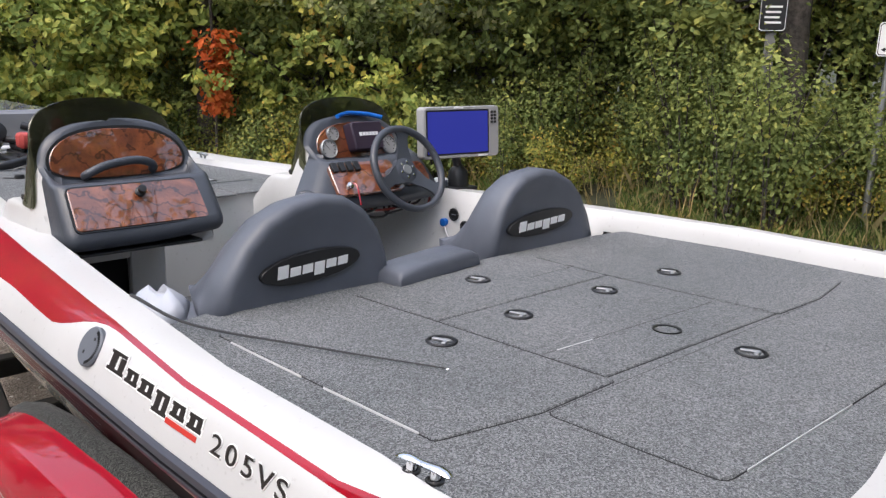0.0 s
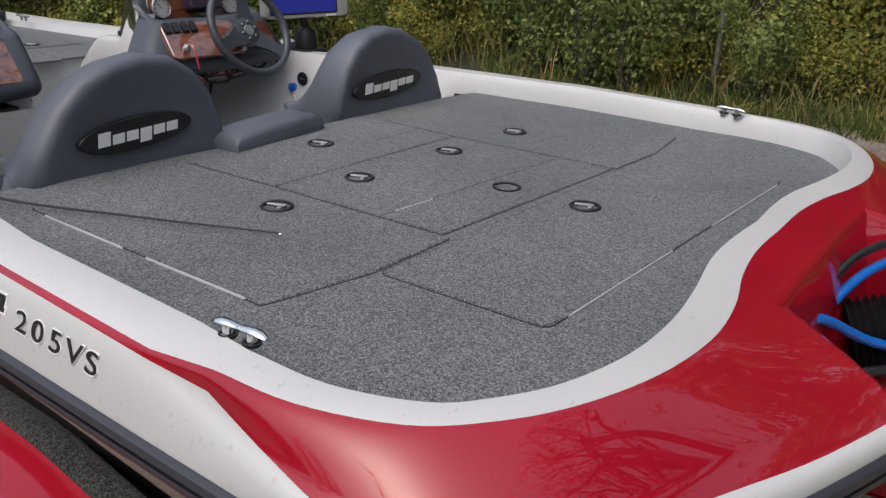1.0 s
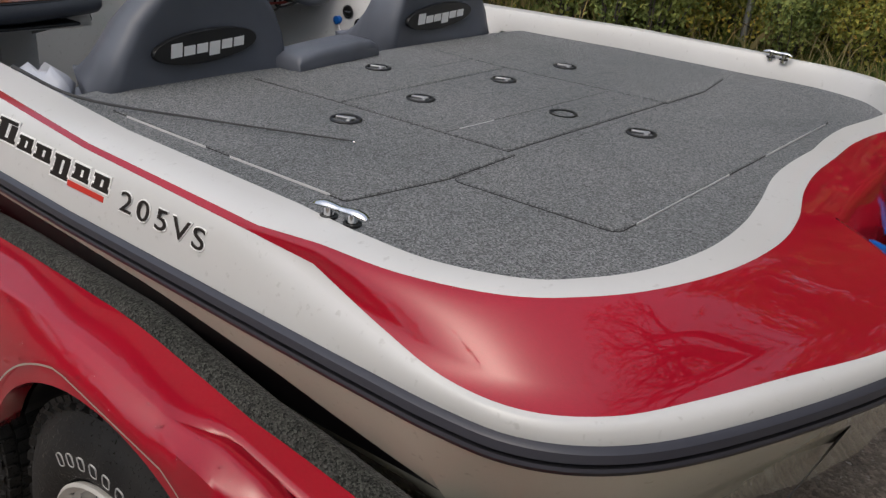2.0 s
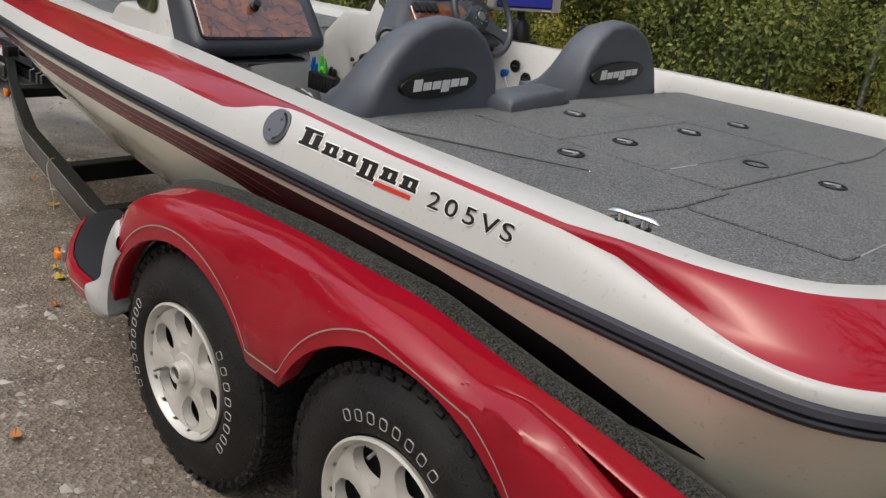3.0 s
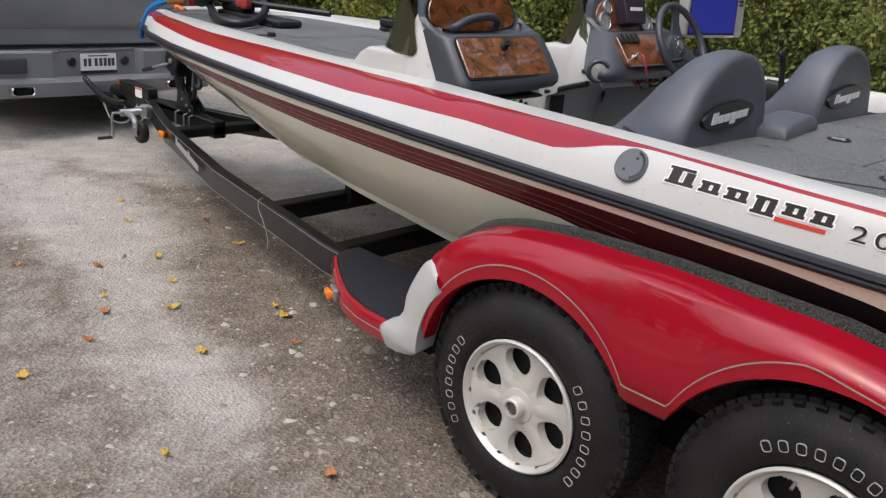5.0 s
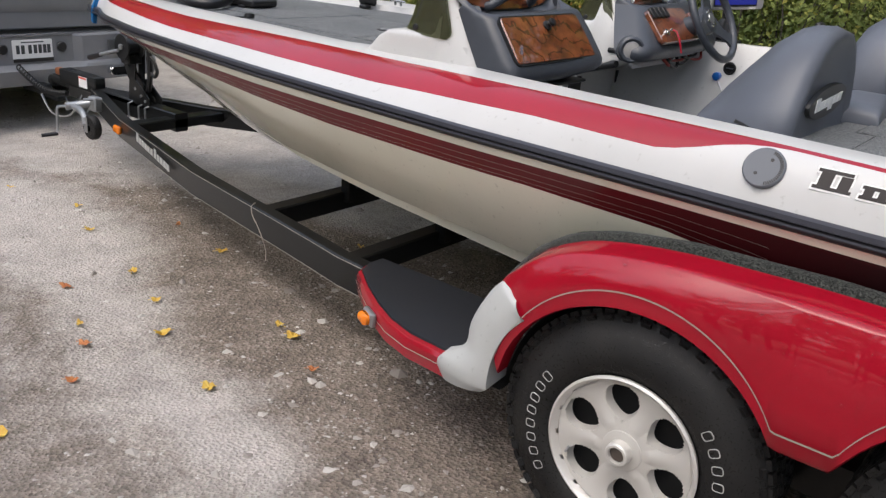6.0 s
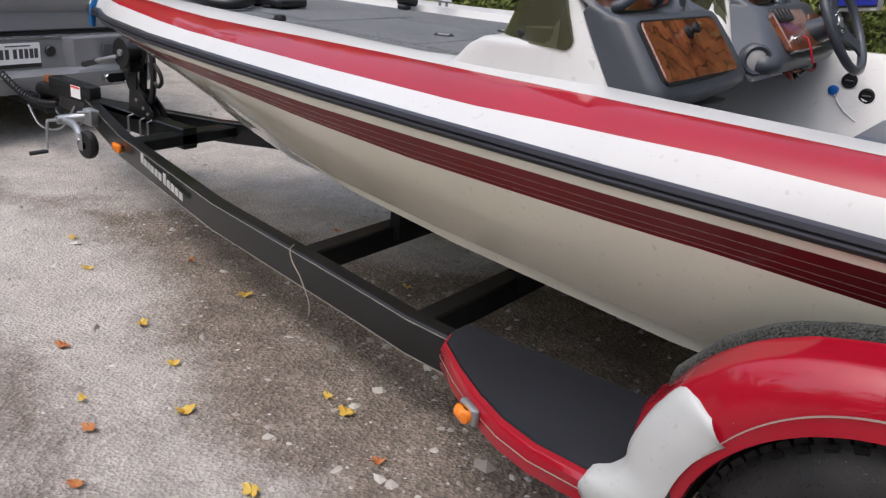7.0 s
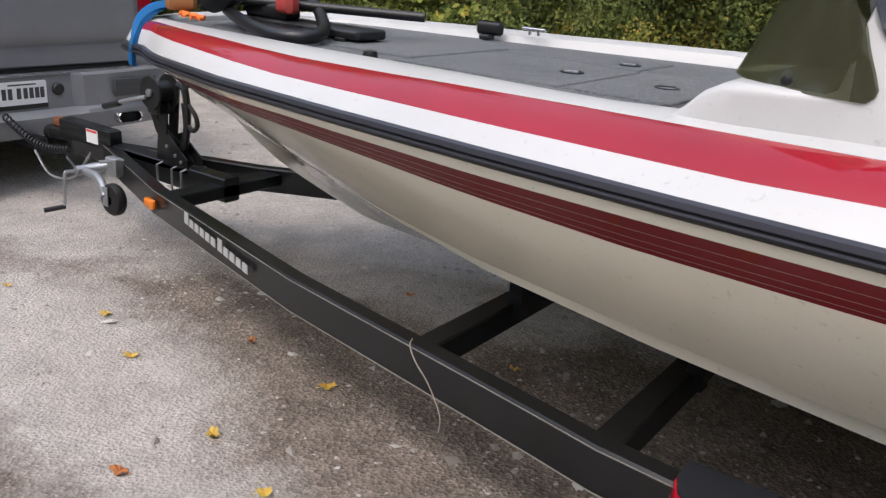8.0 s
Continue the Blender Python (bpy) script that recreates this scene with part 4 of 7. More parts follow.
def wheel(y, z, s=-1, turn=0.0):
    """Six-spoke alloy wheel with a treaded tyre; the face is at x = s * 1.29."""
    m = Matrix.Translation((s * 1.175, y, z)) @ Matrix.Rotation(radians(90 * s), 4, "Y")
    root = Geo()
    prof = [(0.185, 0.088), (0.200, 0.104), (0.225, 0.113), (0.262, 0.110), (0.292, 0.094), (0.312, 0.078), (0.326, 0.070), (TYRE_R, 0.058), (TYRE_R + 0.002, 0), (TYRE_R, -0.058), (0.326, -0.07), (0.292, -0.094), (0.25, -0.108), (0.2, -0.10), (0.185, -0.09), (0.175, -0.02)]
    root.lathe(prof, 64, m)
    tread = Geo()
    nb = 66
    for k in range(nb):
        a = 2 * math.pi * k / nb
        for w0, off in ((0.060, 0.0), (0.030, 0.5), (0.0, 0.2), (-0.030, 0.5), (-0.060, 0.0)):
            aa = a + off * 2 * math.pi / nb
            mm = m @ Matrix.Rotation(aa, 4, "Z") @ Matrix.Translation((TYRE_R + 0.001, 0, w0))
            tread.box((0, 0, 0), (0.012, 0.024, 0.024), 0.0, 0, mm)
    for k in range(44):
        a = 2 * math.pi * k / 44
        mm = m @ Matrix.Rotation(a, 4, "Z") @ Matrix.Translation((0.319, 0, 0.076)) @ Matrix.Rotation(radians(-35), 4, "Y")
        tread.box((0, 0, 0), (0.020, 0.022, 0.009), 0.0, 0, mm)
    tyre = part("wheel", root, [TYRE], trailer, "trailer wheel with a raised outlined-letter tyre", angle=32, weld=False)
    tagged(part("tread_block", tread, [TYRE], tyre, "chunky rubber tread blocks", angle=32, weld=False), "chunky rubber tread blocks", kind="stuff")
    # rim: barrel, lip and a face of six spokes round oval windows
    m = m @ Matrix.Rotation(turn, 4, "Z")
    r = Geo()
    r.lathe([(0.188, 0.096), (0.190, 0.106), (0.184, 0.110), (0.177, 0.104), (0.172, 0.088)], 64, m)
    r.lathe([(0.172, 0.088), (0.166, 0.03), (0.160, -0.06)], 48, m, 1)
    n = 240
    ring_r = [0.172 - 0.004 * k for k in range(27)] + [0.058, 0.040]
    ring_h = [0.090 - 0.008 * math.sin(math.pi * (0.172 - q) / 0.115) if q > 0.057 else 0.091 for q in ring_r]
    rows = []
    for rr, hh in zip(ring_r, ring_h):
        row = []
        for k in range(n):
            a = 2 * math.pi * k / n
            spoke = math.cos(6 * a)
            row.append(m @ Vector((rr * math.cos(a), rr * math.sin(a), hh + (0.005 * max(0, spoke) if 0.06 < rr < 0.17 else 0))))
        rows.append(row)
    o = len(r.f)
    r.grid(rows, 0, close_v=True)
    gone = set()
    for idx in range(o, len(r.f)):
        i, k = (idx - o) // n, (idx - o) % n
        rm = (ring_r[i] + ring_r[i + 1]) / 2
        a = (2 * math.pi * (k + 0.5) / n) % (math.pi / 3) - math.pi / 6
        if (((rm - 0.120) / 0.045) ** 2 + (a * rm / (0.041 + 0.36 * (rm - 0.120))) ** 2) < 1.0:
            gone.add(idx)
    # window walls
    for w in range(6):
        c = w * math.pi / 3 + math.pi / 6
        top, midw, low = [], [], []
        for k in range(28):
            q = 2 * math.pi * k / 28
            rm = 0.120 + 0.048 * math.sin(q)
            a = math.cos(q) * (0.0435 + 0.36 * (rm - 0.120)) / rm
            hr = 0.122 + 0.042 * math.sin(q)
            ha = math.cos(q) * (0.038 + 0.36 * (hr - 0.122)) / hr
            edge = 0.0865 - 0.004 * math.cos(q) ** 2
            top.append(m @ Vector((rm * math.cos(c + a), rm * math.sin(c + a), edge)))
            midw.append(m @ Vector((lerp(rm, hr, 0.35) * math.cos(c + lerp(a, ha, 0.35)), lerp(rm, hr, 0.35) * math.sin(c + lerp(a, ha, 0.35)), 0.074)))
            low.append(m @ Vector((hr * math.cos(c + ha), hr * math.sin(c + ha), 0.060)))
        r.grid([top, midw, low], 0, close_v=True)
    r.f = [f for i, f in enumerate(r.f) if i not in gone]
    r.m = [q for i, q in enumerate(r.m) if i not in gone]
    r.lathe([(0.165, 0.035), (0.0, 0.030)], 32, m, 1)
    part("rim", r, [ALLOY, DARK], tyre, "six-spoke silver alloy rim", angle=40)
    c = Geo()
    c.lathe([(0.050, 0.086), (0.050, 0.093), (0.046, 0.095), (0.030, 0.095), (0.029, 0.118), (0.026, 0.121), (0.020, 0.121), (0.019, 0.112)], 32, m)
    part("hub_cap", c, [ALLOY], tyre, "silver hub collar", angle=30)
    part("grease_cap", Geo().lathe([(0.0195, 0.110), (0.017, 0.1135), (0.0, 0.1145)], 20, m), [material("dull_bronze_cap", (0.12, 0.10, 0.085), 0.5, 0.6)], tyre, "dull bronze grease cap")
    v = Geo().tube([m @ Vector((0.15, 0.035, 0.07)), m @ Vector((0.14, 0.035, 0.108))], 0.004, 8)
    part("valve_stem", v, [STEEL], tyre)
    # raised outlined lettering on the sidewall, as plain arc blocks
    for start, count, step, pale in ((radians(140), 8, radians(9.5), True), (radians(-40), 8, radians(9.0), True)):
        for k in range(count):
            q = m @ Matrix.Rotation(start + k * step, 4, "Z") @ Matrix.Translation((0.238, 0, 0.1115))
            b = Geo()
            o = rounded_block(0.026, 0.021, 0.006)
            rows = [[q @ Vector((x * kk, y * kk, h)) for x, y in o] for kk, h in ((1.0, 0.0), (1.0, 0.0024), (0.86, 0.0024), (0.86, 0.0005))]
            b.grid(rows, 0, close_v=True)
            part("sidewall_mark", b, [RIM_GREY], tyre, "white outlined block on the sidewall")
    return tyre


for (y, z), turn in zip(HUBS, (radians(100), radians(8))):
    wheel(y, z, -1, turn)
    wheel(y, z, 1, turn)
for y, z in HUBS:
    part("axle", Geo().tube([(-1.10, y, z), (1.10, y, z)], 0.03, 12), [FRAME], trailer)

FT_Y = [0.30, 0.4, 0.8, 1.2, 1.6, 1.9, 2.08, 2.2, 2.30, 2.38, 2.44]
FT_Z = [0.66, 0.69, 0.785, 0.855, 0.862, 0.852, 0.828, 0.79, 0.72, 0.62, 0.50]


def lip_z(y):
    z = 0.36
    for (hy, hz), r in zip(HUBS, (0.356, 0.381)):
        d = abs(y - hy)
        if d < r:
            z = max(z, hz + math.sqrt(r * r - d * d))
    if 1.42 < y < 1.66:
        z = max(z, 0.548)
    return z


def droplets(owner, rows, count, s):
    """Scattered rain drops on a sheet of points."""
    rnd = np.random.default_rng(60)
    g = Geo()
    for _ in range(count):
        i, j = int(rnd.integers(2, len(rows) - 4)), int(rnd.integers(4, 10))
        u, v = rnd.uniform(), rnd.uniform()
        a, b, c, d = rows[i][j], rows[i + 1][j], rows[i][j + 1], rows[i + 1][j + 1]
        p = lerp(lerp(a, b, u), lerp(c, d, u), v)
        n = (b - a).cross(c - a)
        if n.length < 1e-9:
            continue
        n.normalize()
        if n.x * s < 0 and n.z < 0:
            n = -n
        if n.z < 0.0:
            continue
        m = Matrix.Translation(p) @ n.to_track_quat("Z", "Y").to_matrix().to_4x4()
        r = 0.0016 * math.exp(rnd.normal() * 0.45)
        g.lathe([(r, -0.0003), (r * 0.92, r * 0.28), (r * 0.6, r * 0.5), (0.0001, r * 0.58)], 7, m)
    tagged(part("droplet", g, [DROPLET], owner, "clear rain drops", angle=80, weld=False), "clear rain drops", kind="stuff")


def build_fender(s):
    """Outer skin over both wheels, from the step to the tail; s is the side."""
    ys = sorted(set([round(0.30 + 0.02 * k, 3) for k in range(107)]))
    rows = []
    for y in ys:
        zt = sum(table(y + d, FT_Y, FT_Z) for d in (-0.06, -0.03, 0, 0.03, 0.06)) / 5
        zl = min(lip_z(y), zt - 0.03)
        if y < 0.78:
            zl = lerp(0.36, 0.42, (0.78 - y) / 0.5)
        if y > 2.28:
            zl = max(0.40, zt - 0.22) if y < 2.40 else 0.40
        h = zt - zl
        xo = table(y, [0.3, 0.9, 2.25, 2.31, 2.36, 2.40, 2.44], [1.235, 1.29, 1.292, 1.284, 1.262, 1.225, 1.16])
        flare = 0.03 * min(1.0, max(0.0, (0.9 - y) / 0.5)) ** 1.5
        skin = lambda f: xo + 0.003 - 0.05 * f ** 3
        zf = lambda f: lerp(zl, zt, f)
        face_pts = [(skin(f), zf(f)) for f in (0.33, 0.52, 0.68, 0.79, 0.85, 0.885, 0.91, 0.93, 0.945)] + [(xo - 0.050, zf(0.96)), (xo - 0.064, zf(0.975))]
        if y < 0.99:
            # towards the tail a deep flute parts the flat upper ridge from the swelling side
            open_ = min(1.0, (0.99 - y) / 0.10)
            deep = min(1.0, (0.99 - y) / 0.34)
            zb = table(y, [0.30, 0.40, 0.50, 0.59, 0.66, 0.80, 0.99], [0.46, 0.56, 0.635, 0.70, 0.744, 0.802, 0.838])
            zr = zt - 0.002
            side = xo + 0.003 + flare
            cutaway = [(side, zf(0.33)), (side, lerp(zf(0.33), zb, 0.5)), (side - 0.004, lerp(zf(0.33), zb, 0.8)), (side - 0.014, zb - 0.020), (1.250, zb - 0.006), (1.236, zb - 0.002), (lerp(1.222, 1.20, deep), zb - lerp(0.003, 0.03, deep)), (lerp(1.215, 1.165, deep), lerp(zb - 0.004, min(zb, zr) - 0.06, deep)), (lerp(1.212, 1.185, deep), zr - lerp(0.004, 0.022, deep)), (1.208, zr - 0.003), (1.204, zr + 0.002)]
            face_pts = [(lerp(a[0], b[0], open_), lerp(a[1], b[1], open_)) for a, b in zip(face_pts, cutaway)]
        prof = [(xo - 0.045, zl + 0.004), (xo - 0.004, zl), (xo, zl + 0.006), (xo + 0.003, zl + 0.03 * min(1, h))] + face_pts + [(min(xo - 0.09, 1.19), zt), (xo - 0.125, zt + 0.004), (xo - 0.14, zt - 0.03), (xo - 0.14, zt - 0.12)]
        rows.append([Vector((s * x, y, z)) for x, z in prof])
    g = Geo().grid(rows, 0)
    g.fan(rows[0])
    fender = part("fender", g, [RED], trailer, "glossy red flake fibreglass fender over both wheels", angle=58)
    droplets(fender, rows, 260, s)
    # inner liner, dark
    l = Geo()
    l.grid([[Vector((s * 1.235, y, max(0.3, lip_z(y) + 0.004))) for y in ys], [Vector((s * 0.99, y, max(0.3, lip_z(y) + 0.004))) for y in ys]], 0)
    part("liner", l, [DARK], fender, "dark wheel-well liner", angle=60)
    # pinstripe round the arches
    p = Geo()
    a, b = [], []
    for y in [0.74 + 0.01 * k for k in range(152)]:
        zt = table(y, FT_Y, FT_Z)
        z = min(max(lip_z(y) + 0.041, 0.582), zt - 0.045)
        if y < 0.80:
            z = lerp(z, 0.42, (0.80 - y) / 0.06) if y < 0.80 else z
        a.append((s * 1.2985, y, z))
        b.append((s * 1.2985, y, z + 0.004))
    p.grid([a, b], 0)
    part("pinstripe", p, [PIN], fender, "thin gold pinstripe")
    # carpeted pad between fender and hull
    c = Geo()
    rows = []
    for y in [0.3 + 0.04 * k for k in range(53)]:
        zt = table(y, FT_Y, FT_Z) + 0.006
        xo = table(y, [0.3, 0.9, 2.2, 2.44], [1.235, 1.29, 1.292, 1.27]) - 0.128
        w = 0.058
        rows.append([Vector((s * x, y, z)) for x, z in ((xo, zt - 0.05), (xo + 0.004, zt - 0.005), (xo - 0.008, zt + 0.010), (xo - w / 2, zt + 0.015), (xo - w + 0.008, zt + 0.008), (xo - w, zt - 0.02), (xo - w, zt - 0.2))])
    c.grid(rows, 0)
    part("guide_pad", c, [PAD], fender, "charcoal carpeted guide along the hull", angle=60)
    # repaired front corner in grey primer: a curved band from the arch to the step's toe
    q = Geo()
    front = catmull([(2.250, 0.655, 1.286), (2.315, 0.672, 1.262), (2.362, 0.608, 1.262), (2.394, 0.535, 1.262), (2.398, 0.480, 1.268), (2.425, 0.444, 1.282), (2.462, 0.424, 1.288), (2.474, 0.395, 1.288), (2.455, 0.352, 1.28)], 5)
    arch = catmull([(2.214, 0.618, 1.297), (2.232, 0.600, 1.297), (2.262, 0.562, 1.297), (2.284, 0.515, 1.297), (2.297, 0.468, 1.298), (2.302, 0.432, 1.298), (2.304, 0.405, 1.297), (2.306, 0.385, 1.294), (2.330, 0.366, 1.285)], 5)
    rows = []
    for f, l in zip(front, arch):
        row = [Vector((s * 1.20, l.x + 0.004, l.y + 0.004)), Vector((s * (l.z - 0.012), l.x + 0.001, l.y - 0.001))]
        for u, puff in ((0.0, 0.0), (0.2, 0.010), (0.45, 0.013), (0.7, 0.011), (0.9, 0.005), (1.0, -0.002)):
            p = lerp(l, f, u)
            row.append(Vector((s * (p.z + puff), p.x, p.y)))
        row.append(Vector((s * (f.z - 0.05), f.x + 0.006, f.y + 0.002)))
        rows.append(row)
    q.grid(rows, 0)
    part("primer_patch", q, [PRIMER], fender, "unpainted grey repair at the fender's front corner", angle=60)
    return fender


for s in (-1, 1):
    build_fender(s)


def build_step(s):
    out = [(-0.93, 3.03), (-0.99, 3.032), (-1.045, 3.01), (-1.12, 2.91), (-1.19, 2.80), (-1.24, 2.70), (-1.268, 2.60), (-1.275, 2.46), (-1.235, 2.43), (-1.10, 2.45), (-0.93, 2.45)]
    o = [(s * -x, y) for x, y in out]
    ring = lambda z, k: [(x * k, lerp(2.7, y, 0.995 if k < 1 else 1), z) for x, y in o]
    g = Geo().grid([ring(0.345, 0.975), ring(0.352, 1.0), ring(0.405, 1.004), ring(0.416, 0.998), ring(0.418, 0.985)], 0, close_v=True)
    g.fan(ring(0.345, 0.975))
    st = part("step", g, [RED], trailer, "red moulded step with black tread ahead of the fender", angle=40)
    t = Geo().grid([ring(0.415, 0.982), ring(0.4215, 0.980), ring(0.4225, 0.975)], 0, close_v=True)
    t.fan(ring(0.4225, 0.975))
    part("tread", t, [STEP], st, "black non-slip tread")
    edge = [(x * 1.006, y) for x, y in o[1:8]]
    part("pinstripe", Geo().grid([[(x, y, 0.386) for x, y in edge], [(x, y, 0.389) for x, y in edge]], 0), [PIN], st, "thin gold pinstripe")
    turn = Matrix.Rotation(radians(s * 26), 4, "Z")
    part("lamp_base", Geo().box((s * 1.205, 2.80, 0.384), (0.02, 0.07, 0.044), 0.006, 0, turn), [STEEL], st, "bright lamp base")
    a = Geo().box((s * 1.220, 2.807, 0.384), (0.034, 0.055, 0.036), 0.012, 0, turn)
    part("marker_lamp", a, [AMBER], st, "amber marker lamp")


build_step(-1)
build_step(1)


# ---- fittings at the trailer's tongue ----
UPRIGHT = Matrix(((0, 0, 1, 0), (1, 0, 0, 0), (0, 1, 0, 0), (0, 0, 0, 1)))


def tongue_fittings():
    before = set(bpy.data.objects)
    # winch post: upright, raked brace, winch drum with its handle, bow strap and hook
    legs = Geo()
    for x in (-0.030, 0.030):
        legs.prism([(5.895, 0.70), (5.958, 0.68), (6.003, 0.345), (5.937, 0.345)], x - 0.004, x + 0.004, UPRIGHT)
        legs.prism([(6.045, 0.69), (6.085, 0.67), (6.010, 0.505), (5.84, 0.37), (5.78, 0.37), (5.80, 0.40), (5.972, 0.52)], x * 0.7 - 0.004, x * 0.7 + 0.004, UPRIGHT)
        legs.prism([(5.93, 0.50), (5.895, 0.51), (5.765, 0.415), (5.755, 0.385), (5.775, 0.362), (5.93, 0.362)], x * 1.35 - 0.004, x * 1.35 + 0.004, UPRIGHT)
    legs.box((0, 6.01, 0.355), (0.085, 0.50, 0.035), 0.006)
    post = part("winch_post", legs, [FRAME], trailer, "black open winch post of crossed steel plates", angle=30)
    for y, z in ((5.80, 0.395), (5.84, 0.42), (5.90, 0.455)):
        part("bolt", Geo().lathe([(0.009, 0.0), (0.009, 0.006), (0.0, 0.007)], 6, Matrix.Translation((-0.0445, y, z)) @ Matrix.Rotation(radians(-90), 4, "Y")), [STEEL], post)
    drum = Matrix.Translation((-0.05, 5.93, 0.705)) @ Matrix.Rotation(radians(90), 4, "Y")
    part("winch", Geo().lathe([(0.0, -0.055), (0.074, -0.055), (0.078, -0.045), (0.050, -0.04), (0.050, 0.04), (0.078, 0.045), (0.074, 0.055), (0, 0.055)], 28, drum).box((-0.03, 5.95, 0.63), (0.10, 0.09, 0.06), 0.01), [FRAME], post, "black hand winch")
    part("winch_hub", Geo().lathe([(0.018, 0.05), (0.018, 0.064), (0.010, 0.066), (0, 0.066)], 16, Matrix.Translation((-0.05, 5.93, 0.705)) @ Matrix.Rotation(radians(-90), 4, "Y")), [STEEL], post)
    arm = part("winch_handle", Geo().tube([(-0.12, 5.94, 0.685), (-0.13, 5.98, 0.675), (-0.13, 6.13, 0.635)], 0.010, 8), [STEEL], post)
    part("handle_grip", Geo().tube([(-0.13, 6.13, 0.632), (-0.14, 6.24, 0.600)], 0.016, 10), [BLACK], arm, "black handle grip")
    part("bow_roller", Geo().lathe([(0.0, -0.05), (0.035, -0.05), (0.028, 0), (0.035, 0.05), (0, 0.05)], 16, Matrix.Translation((0.0, 5.74, 0.78)) @ Matrix.Rotation(radians(90), 4, "Y")), [BLACK], post)
    strap = part("winch_strap", Geo().tube(catmull([(0.0, 5.86, 0.745), (0.0, 5.815, 0.725), (0.0, 5.80, 0.62), (0.0, 5.815, 0.50), (0.0, 5.83, 0.45)], 4), 0.017, 8), [BLACK], post, "black webbing strap")
    part("strap_hook", Geo().tube(catmull([(0.0, 5.79, 0.66), (0.0, 5.745, 0.62), (0.0, 5.73, 0.575), (0.0, 5.76, 0.545), (0.0, 5.80, 0.565)], 5), 0.011, 8), [BLACK], strap, "black steel hook")
    part("safety_chain", Geo().tube(catmull([(0.01, 5.84, 0.66), (0.01, 5.83, 0.55), (0.01, 5.86, 0.45), (0.01, 5.90, 0.38)], 5), 0.012, 7), [BLACK], post)
    for x in (-0.07, 0.07):
        for y in (5.77, 5.84, 5.95):
            part("u_bolt", Geo().tube([(x, y, 0.255), (x, y, 0.36), (x * 0.55, y, 0.368)], 0.006, 6), [STEEL], post)
    # brake actuator and coupler
    act = part("coupler", Geo().box((0, 6.62, 0.385), (0.09, 0.42, 0.10), 0.008).box((0, 6.86, 0.34), (0.08, 0.24, 0.07), 0.02).box((0, 6.97, 0.33), (0.09, 0.10, 0.08), 0.03), [FRAME], trailer, "black brake actuator and coupler on the hitch ball", angle=35)
    part("warning_label", Geo().box((-0.0465, 6.52, 0.39), (0.002, 0.10, 0.07)), [WHITEPAINT], act, "white warning label with red bar")
    part("label_bar", Geo().box((-0.048, 6.52, 0.417), (0.002, 0.09, 0.012)), [material("warning_red", (0.6, 0.05, 0.03), 0.5)], act)
    part("rusty_latch", Geo().box((0.0, 6.86, 0.40), (0.05, 0.14, 0.05), 0.012), [material("rusted_steel", (0.20, 0.075, 0.03), 0.85, 0.3)], act, "rust-brown coupler latch")
    part("tube_end", Geo().box((-0.02, 6.40, 0.405), (0.075, 0.10, 0.075), 0.006), [FRAME], act)
    # swing-up jack with its wheel
    jack = part("jack", Geo().tube([(-0.235, 6.09, 0.352), (-0.30, 6.14, 0.338), (-0.365, 6.15, 0.335)], 0.024, 12).tube(catmull([(-0.33, 6.12, 0.335), (-0.345, 6.02, 0.335), (-0.365, 5.94, 0.315), (-0.385, 5.89, 0.275)], 4), [0.020] * 8 + [0.018] * 5, 10).box((-0.225, 6.06, 0.352), (0.05, 0.08, 0.09), 0.008).tube([(-0.20, 6.02, 0.385), (-0.30, 6.06, 0.385)], 0.008, 8), [STEEL], trailer, "galvanised swing-up jack", angle=40)
    wm = Matrix.Translation((-0.36, 5.865, 0.262)) @ Matrix.Rotation(radians(90), 4, "Y")
    part("jack_wheel", Geo().lathe([(0.02, -0.025), (0.045, -0.025), (0.066, -0.022), (0.073, -0.012), (0.073, 0.012), (0.066, 0.022), (0.045, 0.025), (0.02, 0.025)], 30, wm), [TYRE], jack, "black jack wheel")
    for x in (-0.39, -0.33):
        part("jack_fork", Geo().box((x, 5.885, 0.277), (0.006, 0.04, 0.09), 0.002), [STEEL], jack)
    part("crank", Geo().tube(catmull([(-0.365, 6.15, 0.335), (-0.40, 6.16, 0.335), (-0.415, 6.16, 0.32), (-0.42, 6.165, 0.20), (-0.425, 6.165, 0.178)], 4), 0.008, 8), [STEEL], jack)
    part("crank_grip", Geo().tube([(-0.42, 6.165, 0.172), (-0.51, 6.19, 0.165)], 0.012, 10), [BLACK], jack, "black crank grip")
    # brake line and coiled lead
    coil = []
    for k in range(160):
        t = k / 159
        c = Vector((lerp(-0.16, -0.02, t), lerp(7.16, 6.78, t), lerp(0.40, 0.27, t) - 0.06 * math.sin(math.pi * t)))
        a = t * 2 * math.pi * 22
        coil.append(c + Vector((math.cos(a) * 0.018, 0, math.sin(a) * 0.018)))
    lone("trailer_cable", Geo().tube(coil, 0.006, 5), [BLACK], "coiled black lighting cable between truck and trailer", "cable", angle=60)
    ch = Geo()
    for s in (-1, 1):
        ch.tube(catmull([(s * 0.07, 7.05, 0.22), (s * 0.08, 6.9, 0.12), (s * 0.06, 6.7, 0.14), (s * 0.04, 6.55, 0.30)], 5), 0.007, 6)
    part("safety_chain", ch, [STEEL], trailer)
    # the tongue dips towards the hitch
    for ob in bpy.data.objects:
        if ob not in before and ob.type == "MESH":
            ob.data.transform(Matrix.Translation((0, 0, -0.035)))
